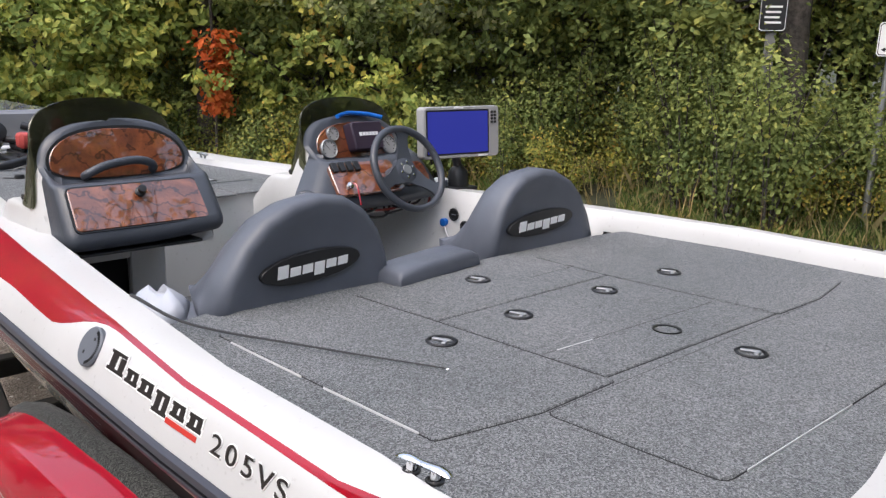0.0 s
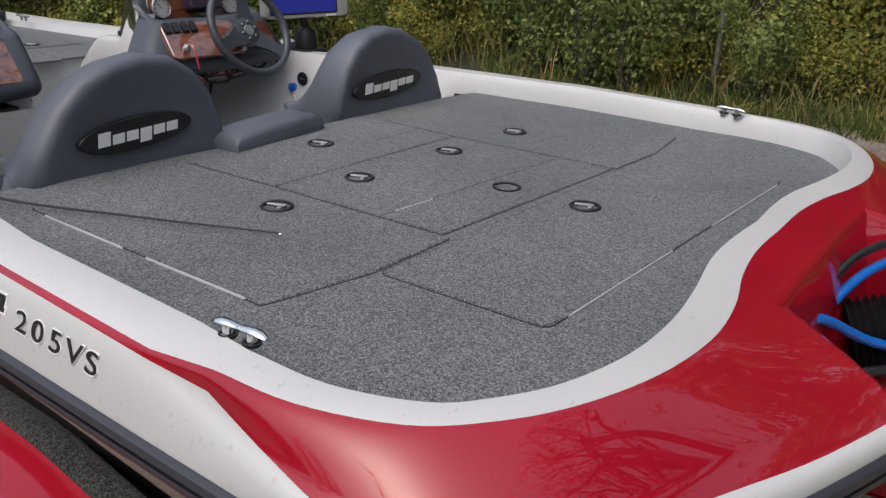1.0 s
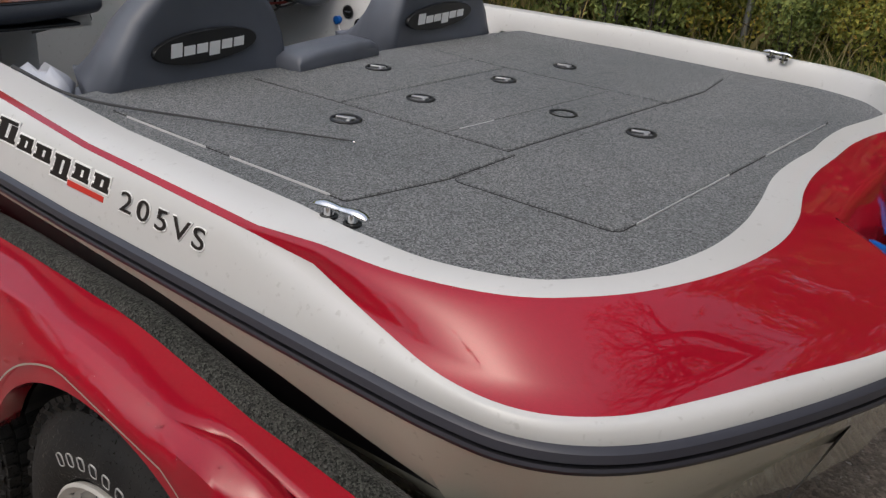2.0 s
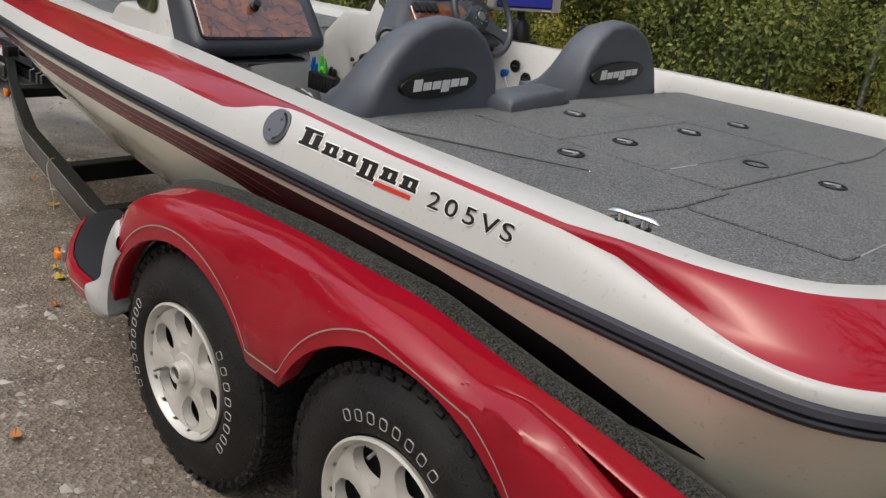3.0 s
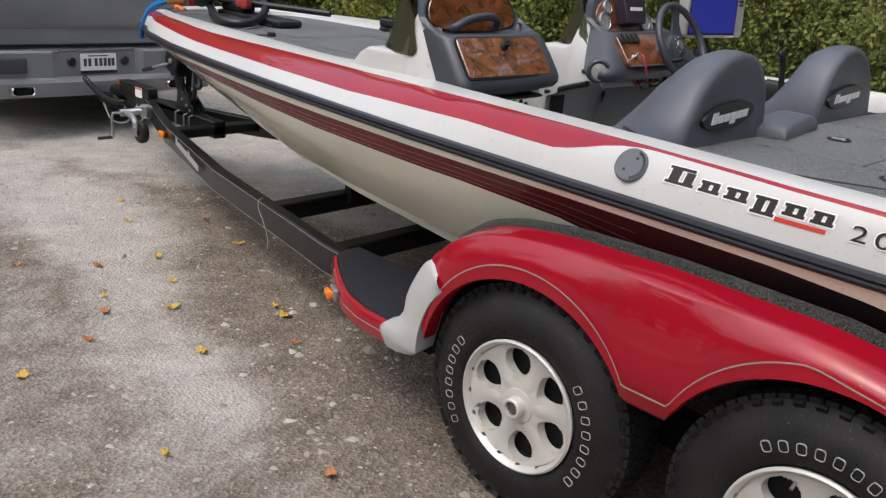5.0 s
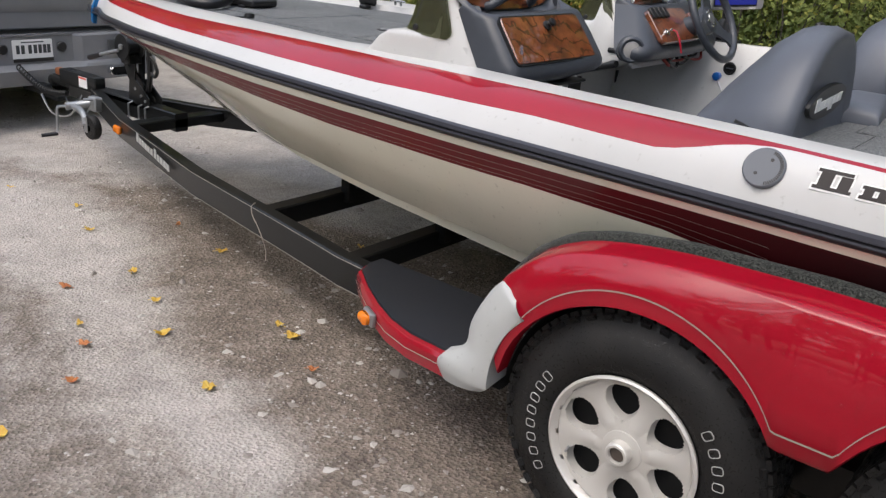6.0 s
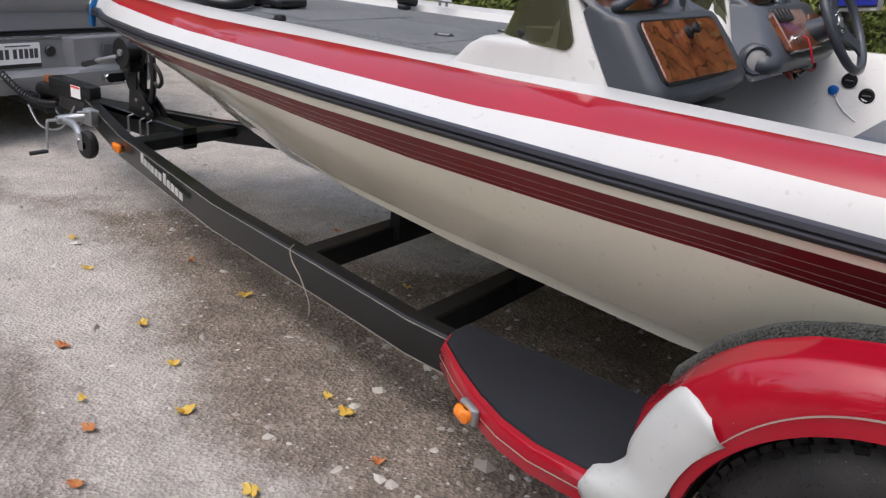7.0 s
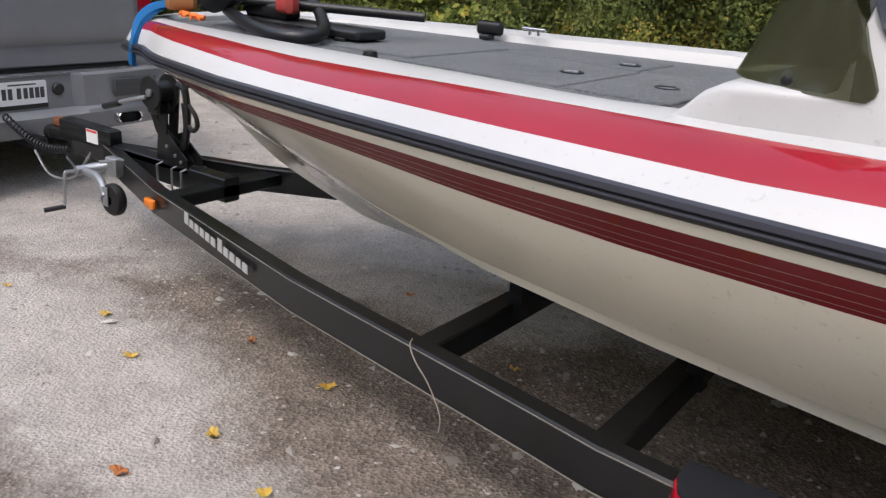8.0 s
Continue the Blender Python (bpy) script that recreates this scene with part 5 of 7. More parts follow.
    # amber side lamps on the rails
    for s in (-1, 1):
        part("marker_lamp", Geo().box((s * 0.345, 5.62, 0.262), (0.03, 0.085, 0.045), 0.01, 0, Matrix.Rotation(radians(s * 14), 4, "Z")), [AMBER], trailer, "amber marker lamp")
    # wordmark on the rail as plain pale blocks
    d = Vector((-0.73 + 0.40, 4.38 - 5.38, 0)).normalized()
    up = Vector((0, 0, 1))
    out = d.cross(up).normalized()
    if out.x > 0:
        out = -out
    m = Matrix((d, up, out)).transposed().to_4x4()
    m.translation = Vector((-0.452, 5.23, 0.313))
    for k in range(11):
        w = 0.056
        big = k in (0, 6)
        g = Geo().prism([(k * w + 0.012 * (1 if k > 5 else 0) + q, z) for q, z in ((0, -0.018), (w * 0.78, -0.018), (w * 0.74, 0.030 if big else 0.014), (0.004, 0.030 if big else 0.014))], 0.0, 0.003, m @ Matrix.Translation((0, 0, 0.008)))
        part("rail_mark", g, [RIM_GREY], trailer, "pale block of the trailer's wordmark")
    part("brake_line", Geo().tube(catmull([(-0.80, 3.83, 0.386), (-0.835, 3.81, 0.384), (-0.862, 3.77, 0.362), (-0.875, 3.715, 0.322), (-0.88, 3.67, 0.253), (-0.882, 3.668, 0.205)], 5), 0.0018, 5), [PIN], trailer, "thin pale line drooping over the rail")


tongue_fittings()


# ---- cockpit and bow of the boat ----
def build_floor():
    g = Geo()
    ys = [1.75, 2.2, 2.6, 3.0, 3.42]
    g.grid([[(s * table(y, CREST_Y, CREST_X) * 0.74, y, 0.60) for y in ys] for s in (-1, 1)], 0)
    part("cockpit_floor", g, [CARPET], boat, "grey carpeted cockpit floor")
    # front wall of the aft deck and step up to the bow deck
    w = Geo()
    w.grid([[(x, 1.82, z) for x in (-0.80, -0.4, 0.4, 0.80)] for z in (0.60, 1.0)], 0)
    part("aft_bulkhead", w, [WHITE], boat)
    b = Geo()
    half = 0.78
    b.grid([[(x, y, z) for x in (-half * min(1.0, z + 0.2), -0.3, 0.3, half * min(1.0, z + 0.2))] for y, z in ((3.40, 0.59), (3.405, 0.80), (3.41, 0.985), (3.42, 1.035))], 0)
    part("bow_bulkhead", b, [WHITE], boat, "white step up to the bow deck")


build_floor()


def bow_deck():
    port = [c[-1] for c in COLS if c[-1].y > 3.3]
    out = [Vector((p.x * 0.975, p.y if p.y < 5.2 else 5.2 + (p.y - 5.2) * 0.95, 1.036)) for p in port]
    ring = out + [mirror(p) for p in reversed(out)][1:]
    g = Geo().fan(ring)
    dk = part("bow_deck", g, [CARPET], boat, "grey carpeted bow casting deck", angle=30)
    for o in (rect(-0.40, 3.70, 0.17, 4.27), rect(-0.40, 3.38, 0.20, 3.69), rect(0.185, 3.72, 0.50, 4.27), rect(0.215, 3.40, 0.55, 3.70), rect(-0.30, 4.285, 0.30, 4.75)):
        lid("hatch_lid", o, dk, 1.0405, 0.008, gap=0.002)
    return dk


deck_bow = bow_deck()


def latch(x, y, z, parent, turn=0.0, up=False):
    """A flush oval pull latch: black cup, steel ring and lever."""
    m = Matrix.Translation((x, y, z)) @ Matrix.Rotation(turn, 4, "Z")
    g = Geo().lathe([(0.036, -0.004), (0.038, 0.002), (0.035, 0.0045), (0.030, 0.004), (0.027, -0.004), (0.0, -0.006)], 28, m)
    l = part("hatch_latch", g, [BLACK], parent, "flush black latch with a bright steel lever", angle=40)
    k = Geo()
    if up:
        k.box((0, 0, 0.012), (0.016, 0.062, 0.007), 0.002, 0, m @ Matrix.Rotation(radians(20), 4, "X"))
        k.box((0, 0.018, 0.014), (0.03, 0.018, 0.016), 0.004, 0, m)
    else:
        k.box((0.003, 0.004, 0.003), (0.011, 0.046, 0.006), 0.002, 0, m)
        k.box((0.0, -0.012, 0.002), (0.026, 0.011, 0.006), 0.002, 0, m)
    k.v = [tuple(v) for v in k.v]
    part("lever", k, [STEEL], l)
    return l


for x, y, u in ((-0.487, 1.37, False), (-0.196, 1.385, False), (-0.03, 1.68, False), (0.172, 1.375, False), (0.505, 1.364, False), (0.003, 0.86, False)):
    latch(x, y, 1.048, aft_deck, 0.4, u)
for x, y in ((-0.088, 3.817), (0.30, 3.80)):
    latch(x, y, 1.041, deck_bow, 0.6)
for x, y, z, p in ((-0.0, 1.075, 1.0475, aft_deck), (-0.116, 3.50, 1.0405, deck_bow)):
    g = Geo().lathe([(0.036, 0.0), (0.036, 0.003), (0.029, 0.002), (0.027, -0.01), (0, -0.01)], 24, Matrix.Translation((x, y, z)))
    part("deck_socket", g, [BLACK], p, "empty black pedestal socket")


def seat(cx, s):
    """Bucket seat back seen from behind: a rounded shell whose side wing sweeps forward; s is the outboard side."""
    base = [(-0.355, 0.0), (-0.318, 0.085), (-0.265, 0.165), (-0.20, 0.225), (-0.12, 0.262), (-0.03, 0.276), (0.06, 0.262), (0.125, 0.222), (0.17, 0.165), (0.20, 0.095), (0.218, 0.0)]
    # y, width factor, height factor, shift outboard
    slices = [(1.866, 0.80, 0.80, 0.0), (1.856, 0.90, 0.90, 0.0), (1.860, 0.97, 0.97, 0.0), (1.885, 1.0, 1.0, 0.0), (1.93, 1.0, 0.99, 0.0), (1.968, 0.97, 0.94, 0.0), (2.0, 0.93, 0.85, 0.0), (2.04, 0.88, 0.70, 0.0), (2.085, 0.83, 0.47, 0.0), (2.125, 0.79, 0.24, 0.0), (2.155, 0.75, 0.0, 0.0), (2.17, 0.72, -0.4, 0.0)]
    rows = []
    for y, w, h, d in slices:
        row = []
        for px, pz in base:
            x = cx + s * (-(px * w) + d * -1)
            fall = 1.0 - min(1.0, max(0.0, (y - 2.0) / 0.16)) * min(1.0, max(0.0, (px + 0.16) / 0.25))
            row.append(Vector((x, y, 1.04 + pz * h * fall)))
        x0, x1 = row[0].x, row[-1].x
        foot = 1.03 if y < 1.9 else 0.97
        row = [Vector((lerp(x0, cx, 0.06), y, min(foot, row[0].z))) ] + row + [Vector((lerp(x1, cx, 0.06), y, min(foot, row[-1].z)))]
        rows.append(row)
    g = Geo().grid(rows, 0)
    g.fan(rows[0])
    st = part("seat", g, [VINYL], boat, "blue-grey vinyl bucket seat with an oval badge", angle=65)
    return st


def badge(st, x0, x1, z, tilt):
    """An oval badge: black plate, grey rim and a row of pale blocks for the brand's lettering."""
    cx, hw = (x0 + x1) / 2, (x1 - x0) / 2
    m = Matrix.Translation((cx, 1.860, z)) @ Matrix.Rotation(radians(90), 4, "X") @ Matrix.Rotation(tilt, 4, "Z")
    ell = lambda a, b: [(a * math.cos(2 * math.pi * k / 40), b * math.sin(2 * math.pi * k / 40)) for k in range(40)]
    g = Geo().prism(ell(hw, 0.042), -0.02, 0.006, m, 0, 0.003)
    b = part("badge", g, [BLACK], st, "black oval badge")
    r = Geo()
    rows = [[m @ Vector((x, y, h)) for x, y in ell(a, bb)] for a, bb, h in ((hw * 0.97, 0.0395, 0.006), (hw * 0.955, 0.0375, 0.0078), (hw * 0.94, 0.036, 0.006))]
    r.grid(rows, 0, close_v=True)
    return b, m, hw


def word_blocks(g, m, x0, x1, base, heights, h, slant=0.0):
    """Six upright blocks standing for a word that is not spelt out."""
    n = len(heights)
    step = (x1 - x0) / n
    for k, (up, dn) in enumerate(heights):
        a, b = x0 + k * step + step * 0.07, x0 + (k + 1) * step - step * 0.10
        y0, y1 = base - dn, base + up
        o = [(a + slant * (y0 - base), y0), (b + slant * (y0 - base), y0), (b + slant * (y1 - base), y1), (a + slant * (y1 - base), y1)]
        c = [((o[i][0] + o[i - 1][0]) / 2, (o[i][1] + o[i - 1][1]) / 2) for i in range(4)]
        g.prism(o, -0.001, h, m)


WORD = [(1.0, 0), (0.68, 0), (0.68, 0), (0.68, 0.32), (0.68, 0), (0.68, 0)]
for cx, s in ((-0.43, -1), (0.45, 1)):
    st = seat(cx, s)
    lo, hi = (-0.655, -0.33) if s < 0 else (0.305, 0.66)
    b, m, hw = badge(st, lo, hi, 1.128, radians(3))
    g = Geo()
    word_blocks(g, m @ Matrix.Translation((0, 0, 0.006)), -hw * 0.72, hw * 0.72, -0.014, [(u * 0.034, d * 0.034) for u, d in WORD], 0.002, 0.15)
    part("badge_marking", g, [WHITEPAINT], b, "pale raised blocks")


def armrest():
    rows = []
    for y, k in ((1.772, 0.5), (1.777, 0.85), (1.79, 1.0), (1.82, 1.0), (1.88, 1.0), (1.90, 0.9)):
        rows.append([Vector((lerp(-0.04, x, 1.0), y + 0.12 * (x + 0.2), 1.05 + z * k)) for x, z in ((-0.255, -0.01), (-0.255, 0.02), (-0.24, 0.036), (-0.15, 0.042), (0.03, 0.046), (0.09, 0.042), (0.115, 0.03), (0.12, 0.01), (0.12, -0.01))])
    g = Geo().grid(rows, 0)
    g.fan(rows[0])
    g.fan(rows[-1])
    part("centre_cushion", g, [VINYL], boat, "blue-grey vinyl step cushion between the seats", angle=60)


armrest()


def hood_edge(z):
    """How far forward the dark hood's side reaches at height z."""
    return table(z, [1.04, 1.093, 1.19, 1.272, 1.327, 1.44], [2.722, 2.75, 2.813, 2.864, 2.894, 2.945])


def hood_width(z, lo, hi):
    return lerp(lo, hi, min(1.0, max(0.0, (z - 1.10) / 0.15)))


def console(cx, s, dy, lo, hi):
    """White moulded console body ahead of the dash hood, sloping down to the bow deck; s = -1 port, 1 helm.
    lo and hi: the hood's reach to port and starboard, low and high."""
    g = Geo()
    rows = []
    for y, z1 in ((2.725, 1.045), (2.75, 1.088), (2.79, 1.150), (2.82, 1.196), (2.85, 1.242), (2.88, 1.292), (2.892, 1.318), (2.900, 1.325), (2.906, 1.30), (2.913, 1.23), (2.922, 1.185), (2.94, 1.174), (3.0, 1.172), (3.09, 1.169), (3.105, 1.167), (3.12, 1.164), (3.155, 1.145), (3.19, 1.11), (3.27, 1.045)):
        hull = 0.78 + 0.22 * min(1.0, max(0.0, (y - 2.88) / 0.4))
        taper = 0.02 * max(0.0, (y - 3.1) / 0.17)
        row = []
        # cut away underneath for the legs
        z0 = 0.6 if y > 3.1 else min(z1 - 0.03, lerp(1.04, 0.925, min(1.0, max(0.0, (y - 2.80) / 0.28))))
        for side in (0, 1):
            half = []
            for z, inset in ((z0, 0.05 if y > 3.08 else 0.0), (lerp(z0, z1, 0.45), 0.05 if y > 3.1 else 0.0), (lerp(z0, z1, 0.75), 0.0), (lerp(z0, z1, 0.9), 0.0), (z1 - 0.014, 0.0), (z1 - 0.004, 0.005), (z1, 0.018), (z1 + 0.002, 0.10)):
                z = max(z, hull) if (s < 0) == (side == 0) else z
                flare = 0.022 * min(1.0, max(0.0, (y - hood_edge(z)) / 0.07)) ** 1.3 - 0.12 * max(0.0, z - 1.19)
                half.append((hood_width(z, lo[side], hi[side]) - 0.003 + flare - inset - taper, z))
            pts = [Vector((cx + w * (1 if side else -1), y + (dy if y < 2.99 else 0.0), z)) for w, z in half]
            row += reversed(pts) if side else pts
        rows.append(row)
    g.grid(rows, 0)
    g.fan(rows[0])
    g.fan(rows[-1])
    # the foot of the console spreads into the deck cap
    skirt = []
    for k in range(33):
        a = math.pi * k / 32
        c, q = math.cos(a), math.sin(a) ** 0.7
        skirt.append([Vector((cx - c * (0.272 + (r - 0.262) * q), 2.80 + (f - 2.80) * q, z)) for r, f, z in ((0.262, 3.14, 1.150), (0.270, 3.160, 1.135), (0.285, 3.182, 1.112), (0.312, 3.212, 1.098), (0.322, 3.222, 1.06))])
    g.grid(skirt, 0)
    return part("console", g, [WHITE], boat, "white moulded console with dark dash and smoked windscreen", angle=60)


def dash(cx, parent, dy, lo, hi, top=1.432):
    """A dark moulded hood: a lip, a raked lower face, a ledge and an arched upper face set back behind it.
    lo and hi: how far it reaches to port and starboard, below the ledge and above it."""
    prof = [(2.80, 1.048, 0.86), (2.675, 1.050, 0.93), (2.638, 1.060, 0.98), (2.622, 1.078, 1.0), (2.621, 1.098, 1.0), (2.634, 1.119, 1.0), (2.680, 1.178, 1.0), (2.726, 1.238, 1.0), (2.740, 1.249, 1.0), (2.758, 1.252, 1.0), (2.80, 1.246, 1.0), (2.836, 1.240, 1.0), (2.850, 1.244, 1.0), (2.856, 1.256, 1.0), (2.868, 1.295, 0.995)]
    n = 9
    for k in range(1, n + 1):
        a = math.pi / 2 * k / n
        prof.append((2.868 + 0.052 * math.sin(a), 1.295 + (top - 1.295) * math.sin(a), 0.995 * max(0.02, math.cos(a)) ** 0.72))
    rows = []
    for y, z, k in prof:
        row = []
        up = 1.0 if y >= 2.8 else min(1.0, max(0.0, (z - 1.10) / 0.15))
        low = y == prof[0][0]
        for u, back in ((-1.0, 1.0), (-1.0, 0.6), (-1.0, 0.045), (-0.985, 0.030), (-0.95, 0.014), (-0.90, 0.004), (-0.83, 0.0), (-0.5, 0.0), (0.0, 0.0), (0.5, 0.0), (0.83, 0.0), (0.90, 0.004), (0.95, 0.014), (0.985, 0.030), (1.0, 0.045), (1.0, 0.6), (1.0, 1.0)):
            side = 0 if u < 0 else 1
            w = lerp(lo[side], hi[side], up) * k
            lift = 0.016 * max(0.0, u) * (1.0 if z < 1.2 else 0.4)
            # the rim runs past the ends of the ledge
            if abs(u) > 0.86 and 2.73 < y < 2.87:
                d = y - 2.726
                lift += max(0.0, 1.243 + 0.2 * d + 1.8 * d * d - z) * min(1.0, (abs(u) - 0.86) / 0.08)
            edge = y + 0.045 if low else hood_edge(z + lift) + 0.006
            yy = lerp(y + 0.045, edge, (back - 0.2) / 0.8) if back >= 0.6 else y + back
            if abs(u) > 0.94:
                yy = min(yy, max(edge, y))
            row.append(Vector((cx + u * w, yy + dy, z + lift)))
        rows.append(row)
    g = Geo().grid(rows, 0)
    rear = [Vector((p.x, max(p.y, 2.93 + dy) + 0.03, p.z - 0.012)) for p in rows[-1]]
    g.grid([rows[-1], rear], 0)
    return part("dash", g, [DASH], parent, "dark moulded dash hood", angle=62)


def face(x, y, z, lean, out=0.0):
    """A frame on a leaning face: x to starboard, y up the face, z out of it."""
    return Matrix.Translation((x, y, z)) @ Matrix.Rotation(radians(90 - lean), 4, "X") @ Matrix.Translation((0, 0, out))


def rounded(w, h, r, n=5, skew=0.0):
    out = []
    for cx, cy, a0 in ((w / 2 - r, h / 2 - r, 0), (-w / 2 + r, h / 2 - r, 90), (-w / 2 + r, -h / 2 + r, 180), (w / 2 - r, -h / 2 + r, 270)):
        for k in range(n + 1):
            a = radians(a0 + 90 * k / n)
            x, y = cx + r * math.cos(a), cy + r * math.sin(a)
            out.append((x * (1 + skew * y), y))
    return out


def oval(a, b, n=40, flat=0.0):
    return [(a * math.cos(2 * math.pi * k / n), (b if math.sin(2 * math.pi * k / n) > 0 else b * (1 - flat)) * math.sin(2 * math.pi * k / n)) for k in range(n)]


def arch(a, b, low, n=28):
    """A flat-bottomed oval: an upper half ellipse over a shallower lower one."""
    out = []
    for k in range(n * 2):
        t = math.pi * k / n
        c, q = math.cos(t), math.sin(t)
        out.append((a * math.copysign(abs(c) ** 0.82, c), b * q ** 0.95 if q > 0 else -low * abs(q) ** 0.7))
    return out


glove = console(-0.563, -1, 0.0, (0.272, 0.272), (0.256, 0.276))
gdash = dash(-0.563, glove, 0.0, (0.272, 0.272), (0.256, 0.276))
m = face(-0.578, 2.682, 1.181, 38.0, 0.0)
part("door_seal", Geo().prism(rounded(0.452, 0.163, 0.020, 5, -0.25), -0.01, 0.0035, m), [BLACK], gdash)
part("glove_door", Geo().prism(rounded(0.442, 0.152, 0.016, 5, -0.25), -0.01, 0.007, m, 0, 0.003), [BURL], gdash, "burl wood glovebox door")
m2 = face(-0.556, 2.873, 1.300, 18, 0.0)
part("panel_seal", Geo().prism(arch(0.240, 0.122, 0.062), -0.03, 0.0045, m2), [BLACK], gdash)
part("burl_panel", Geo().prism(arch(0.231, 0.112, 0.055), -0.03, 0.008, m2, 0, 0.003), [BURL], gdash, "oval burl wood panel")
kn = face(-0.569, 2.704, 1.213, 38.0, 0.006)
part("knob", Geo().lathe([(0.017, 0.0), (0.017, 0.006), (0.009, 0.010), (0.009, 0.016), (0.014, 0.020), (0.013, 0.028), (0.0, 0.030)], 20, kn), [BLACK], gdash)
hd = face(-0.566, 2.864, 1.262, 18, 0.004)
part("grab_handle", Geo().tube(catmull([hd @ Vector(p) for p in ((-0.118, -0.006, 0.0), (-0.116, -0.004, 0.022), (-0.098, 0.004, 0.036), (-0.05, 0.020, 0.044), (0.04, 0.030, 0.046), (0.095, 0.022, 0.038), (0.116, 0.008, 0.024), (0.118, 0.0, 0.0))], 3), 0.0145, 10), [DASH], gdash, "moulded grab handle")
part("under_shelf", Geo().box((-0.60, 2.715, 1.043), (0.44, 0.15, 0.010), 0.004), [BLACK], gdash, "black shelf edge under the dash")


def windscreen(cx, parent, half, y_front, top, dy=0.0):
    """A wrapped smoked screen round the front of the console, its rear corners rounded off."""
    rows = []
    n = 40
    for s in (0.0, 0.06, 0.14, 0.3, 0.5, 0.75, 0.9, 1.0):
        row = []
        for k in range(n + 1):
            a = math.pi * k / n
            c, q = math.cos(a), math.sin(a)
            zb = 1.172 - 0.008 * (1 - q)
            zt = lerp(1.33, top, q ** 0.55)
            shrink = lerp(1.0, 0.88, s)
            front = lerp(y_front, 3.02, s)
            rear = dy + table(s, [0.0, 0.06, 0.14, 0.3, 0.5, 0.75, 1.0], [2.878, 2.866, 2.863, 2.874, 2.890, 2.906, 2.940])
            row.append(Vector((cx - c * half * shrink, rear + (front - rear) * (q ** 0.72), lerp(zb, zt, s))))
        rows.append(row)
    g = Geo().grid(rows, 0)
    inner = [[p + Vector(((cx - p.x) * 0.02, -0.004, 0)) for p in r] for r in rows]
    g.grid(inner, 0)
    g.grid([rows[-1], inner[-1]], 0)
    w = part("windscreen", g, [SMOKED], parent, "smoked acrylic windscreen", angle=60)
    for k, side in ((5, -1), (n - 5, 1)):
        p = rows[1][k]
        part("screw", Geo().lathe([(0.011, 0.0), (0.010, 0.004), (0.005, 0.006), (0.0, 0.006)], 12, Matrix.Translation(p) @ Matrix.Rotation(radians(90 * side), 4, "Y")), [BLACK], w)
    return w


windscreen(-0.568, glove, 0.283, 3.165, 1.505)

helm = console(0.505, 1, 0.048, (0.29, 0.30), (0.255, 0.27))
hdash = dash(0.505, helm, 0.048, (0.40, 0.30), (0.255, 0.27), 1.412)
windscreen(0.51, helm, 0.286, 3.165, 1.492, 0.03)
part("burl_panel", Geo().prism(arch(0.218, 0.104, 0.055), -0.03, 0.008, face(0.520, 2.919, 1.288, 18), 0, 0.003), [BURL], hdash, "burl wood instrument panel")
part("burl_panel", Geo().prism(rounded(0.34, 0.150, 0.02, 5, -0.5), -0.01, 0.008, face(0.405, 2.718, 1.182, 41.5), 0, 0.003), [BURL], hdash, "burl wood switch panel")
part("burl_panel", Geo().prism(rounded(0.15, 0.11, 0.03, 5), -0.01, 0.008, face(0.665, 2.716, 1.182, 41.5), 0, 0.003), [BURL], hdash, "burl wood side panel")


DIAL = material("dial_face", (0.36, 0.35, 0.34), 0.3)


def gauge(x, z, r):
    q = face(x, 2.919 + (z - 1.288) * 0.325, z, 18, 0.006)
    g = Geo().lathe([(r, 0), (r, 0.010), (r * 0.93, 0.013), (r * 0.88, 0.008)], 28, q)
    ga = part("gauge", g, [STEEL], hdash, "round white-faced gauge with a bright bezel")
    f = Geo().lathe([(r * 0.89, 0.007), (r * 0.45, 0.008), (0, 0.008)], 28, q)
    part("dial", f, [DIAL], ga, "pale grey dial")
    n = Geo()
    for k in range(9):
        a = radians(-130 + 32 * k)
        n.box((0, 0, 0), (0.003, r * 0.16, 0.001), 0, 0, q @ Matrix.Rotation(a, 4, "Z") @ Matrix.Translation((0, r * 0.7, 0.0085)))
    n.box((0, 0, 0), (0.002, r * 0.7, 0.001), 0, 0, q @ Matrix.Rotation(radians(40), 4, "Z") @ Matrix.Translation((0, r * 0.25, 0.009)))
    part("dial_marks", n, [BLACK], ga)


gauge(0.392, 1.340, 0.030)
gauge(0.358, 1.280, 0.042)
gauge(0.690, 1.280, 0.042)
sp = Matrix.Translation((0.119, 2.742, 1.100)) @ Matrix.Rotation(radians(90), 4, "X") @ Matrix.Rotation(radians(-50), 4, "Y")
spk = part("speaker", Geo().lathe([(0.050, -0.02), (0.050, 0.010), (0.042, 0.018), (0.032, 0.014)], 28, sp), [DASH], hdash, "small round speaker in a dark ring")
part("cone", Geo().lathe([(0.033, 0.012), (0.020, 0.016), (0.0, 0.017)], 24, sp), [DIAL], spk, "pale speaker cone")
un = face(0.540, 2.925, 1.318, 18, 0.008)
part("chartplotter", Geo().prism(rounded(0.165, 0.120, 0.012, 4, 0.9), 0.0, 0.055, un, 0, 0.006), [material("aubergine_cover", (0.030, 0.018, 0.034), 0.5)], hdash, "dark covered display on the dash")
bl = Geo()
word_blocks(bl, un @ Matrix.Translation((0.0, 0.005, 0.055)), -0.05, 0.055, -0.006, [(0.015, 0)] * 6, 0.0012)
part("display_marking", bl, [WHITEPAINT], hdash, "row of pale blocks")
for k in range(4):
    q = face(0.262 + 0.038 * k, 2.752, 1.224, 41.5, 0.008)
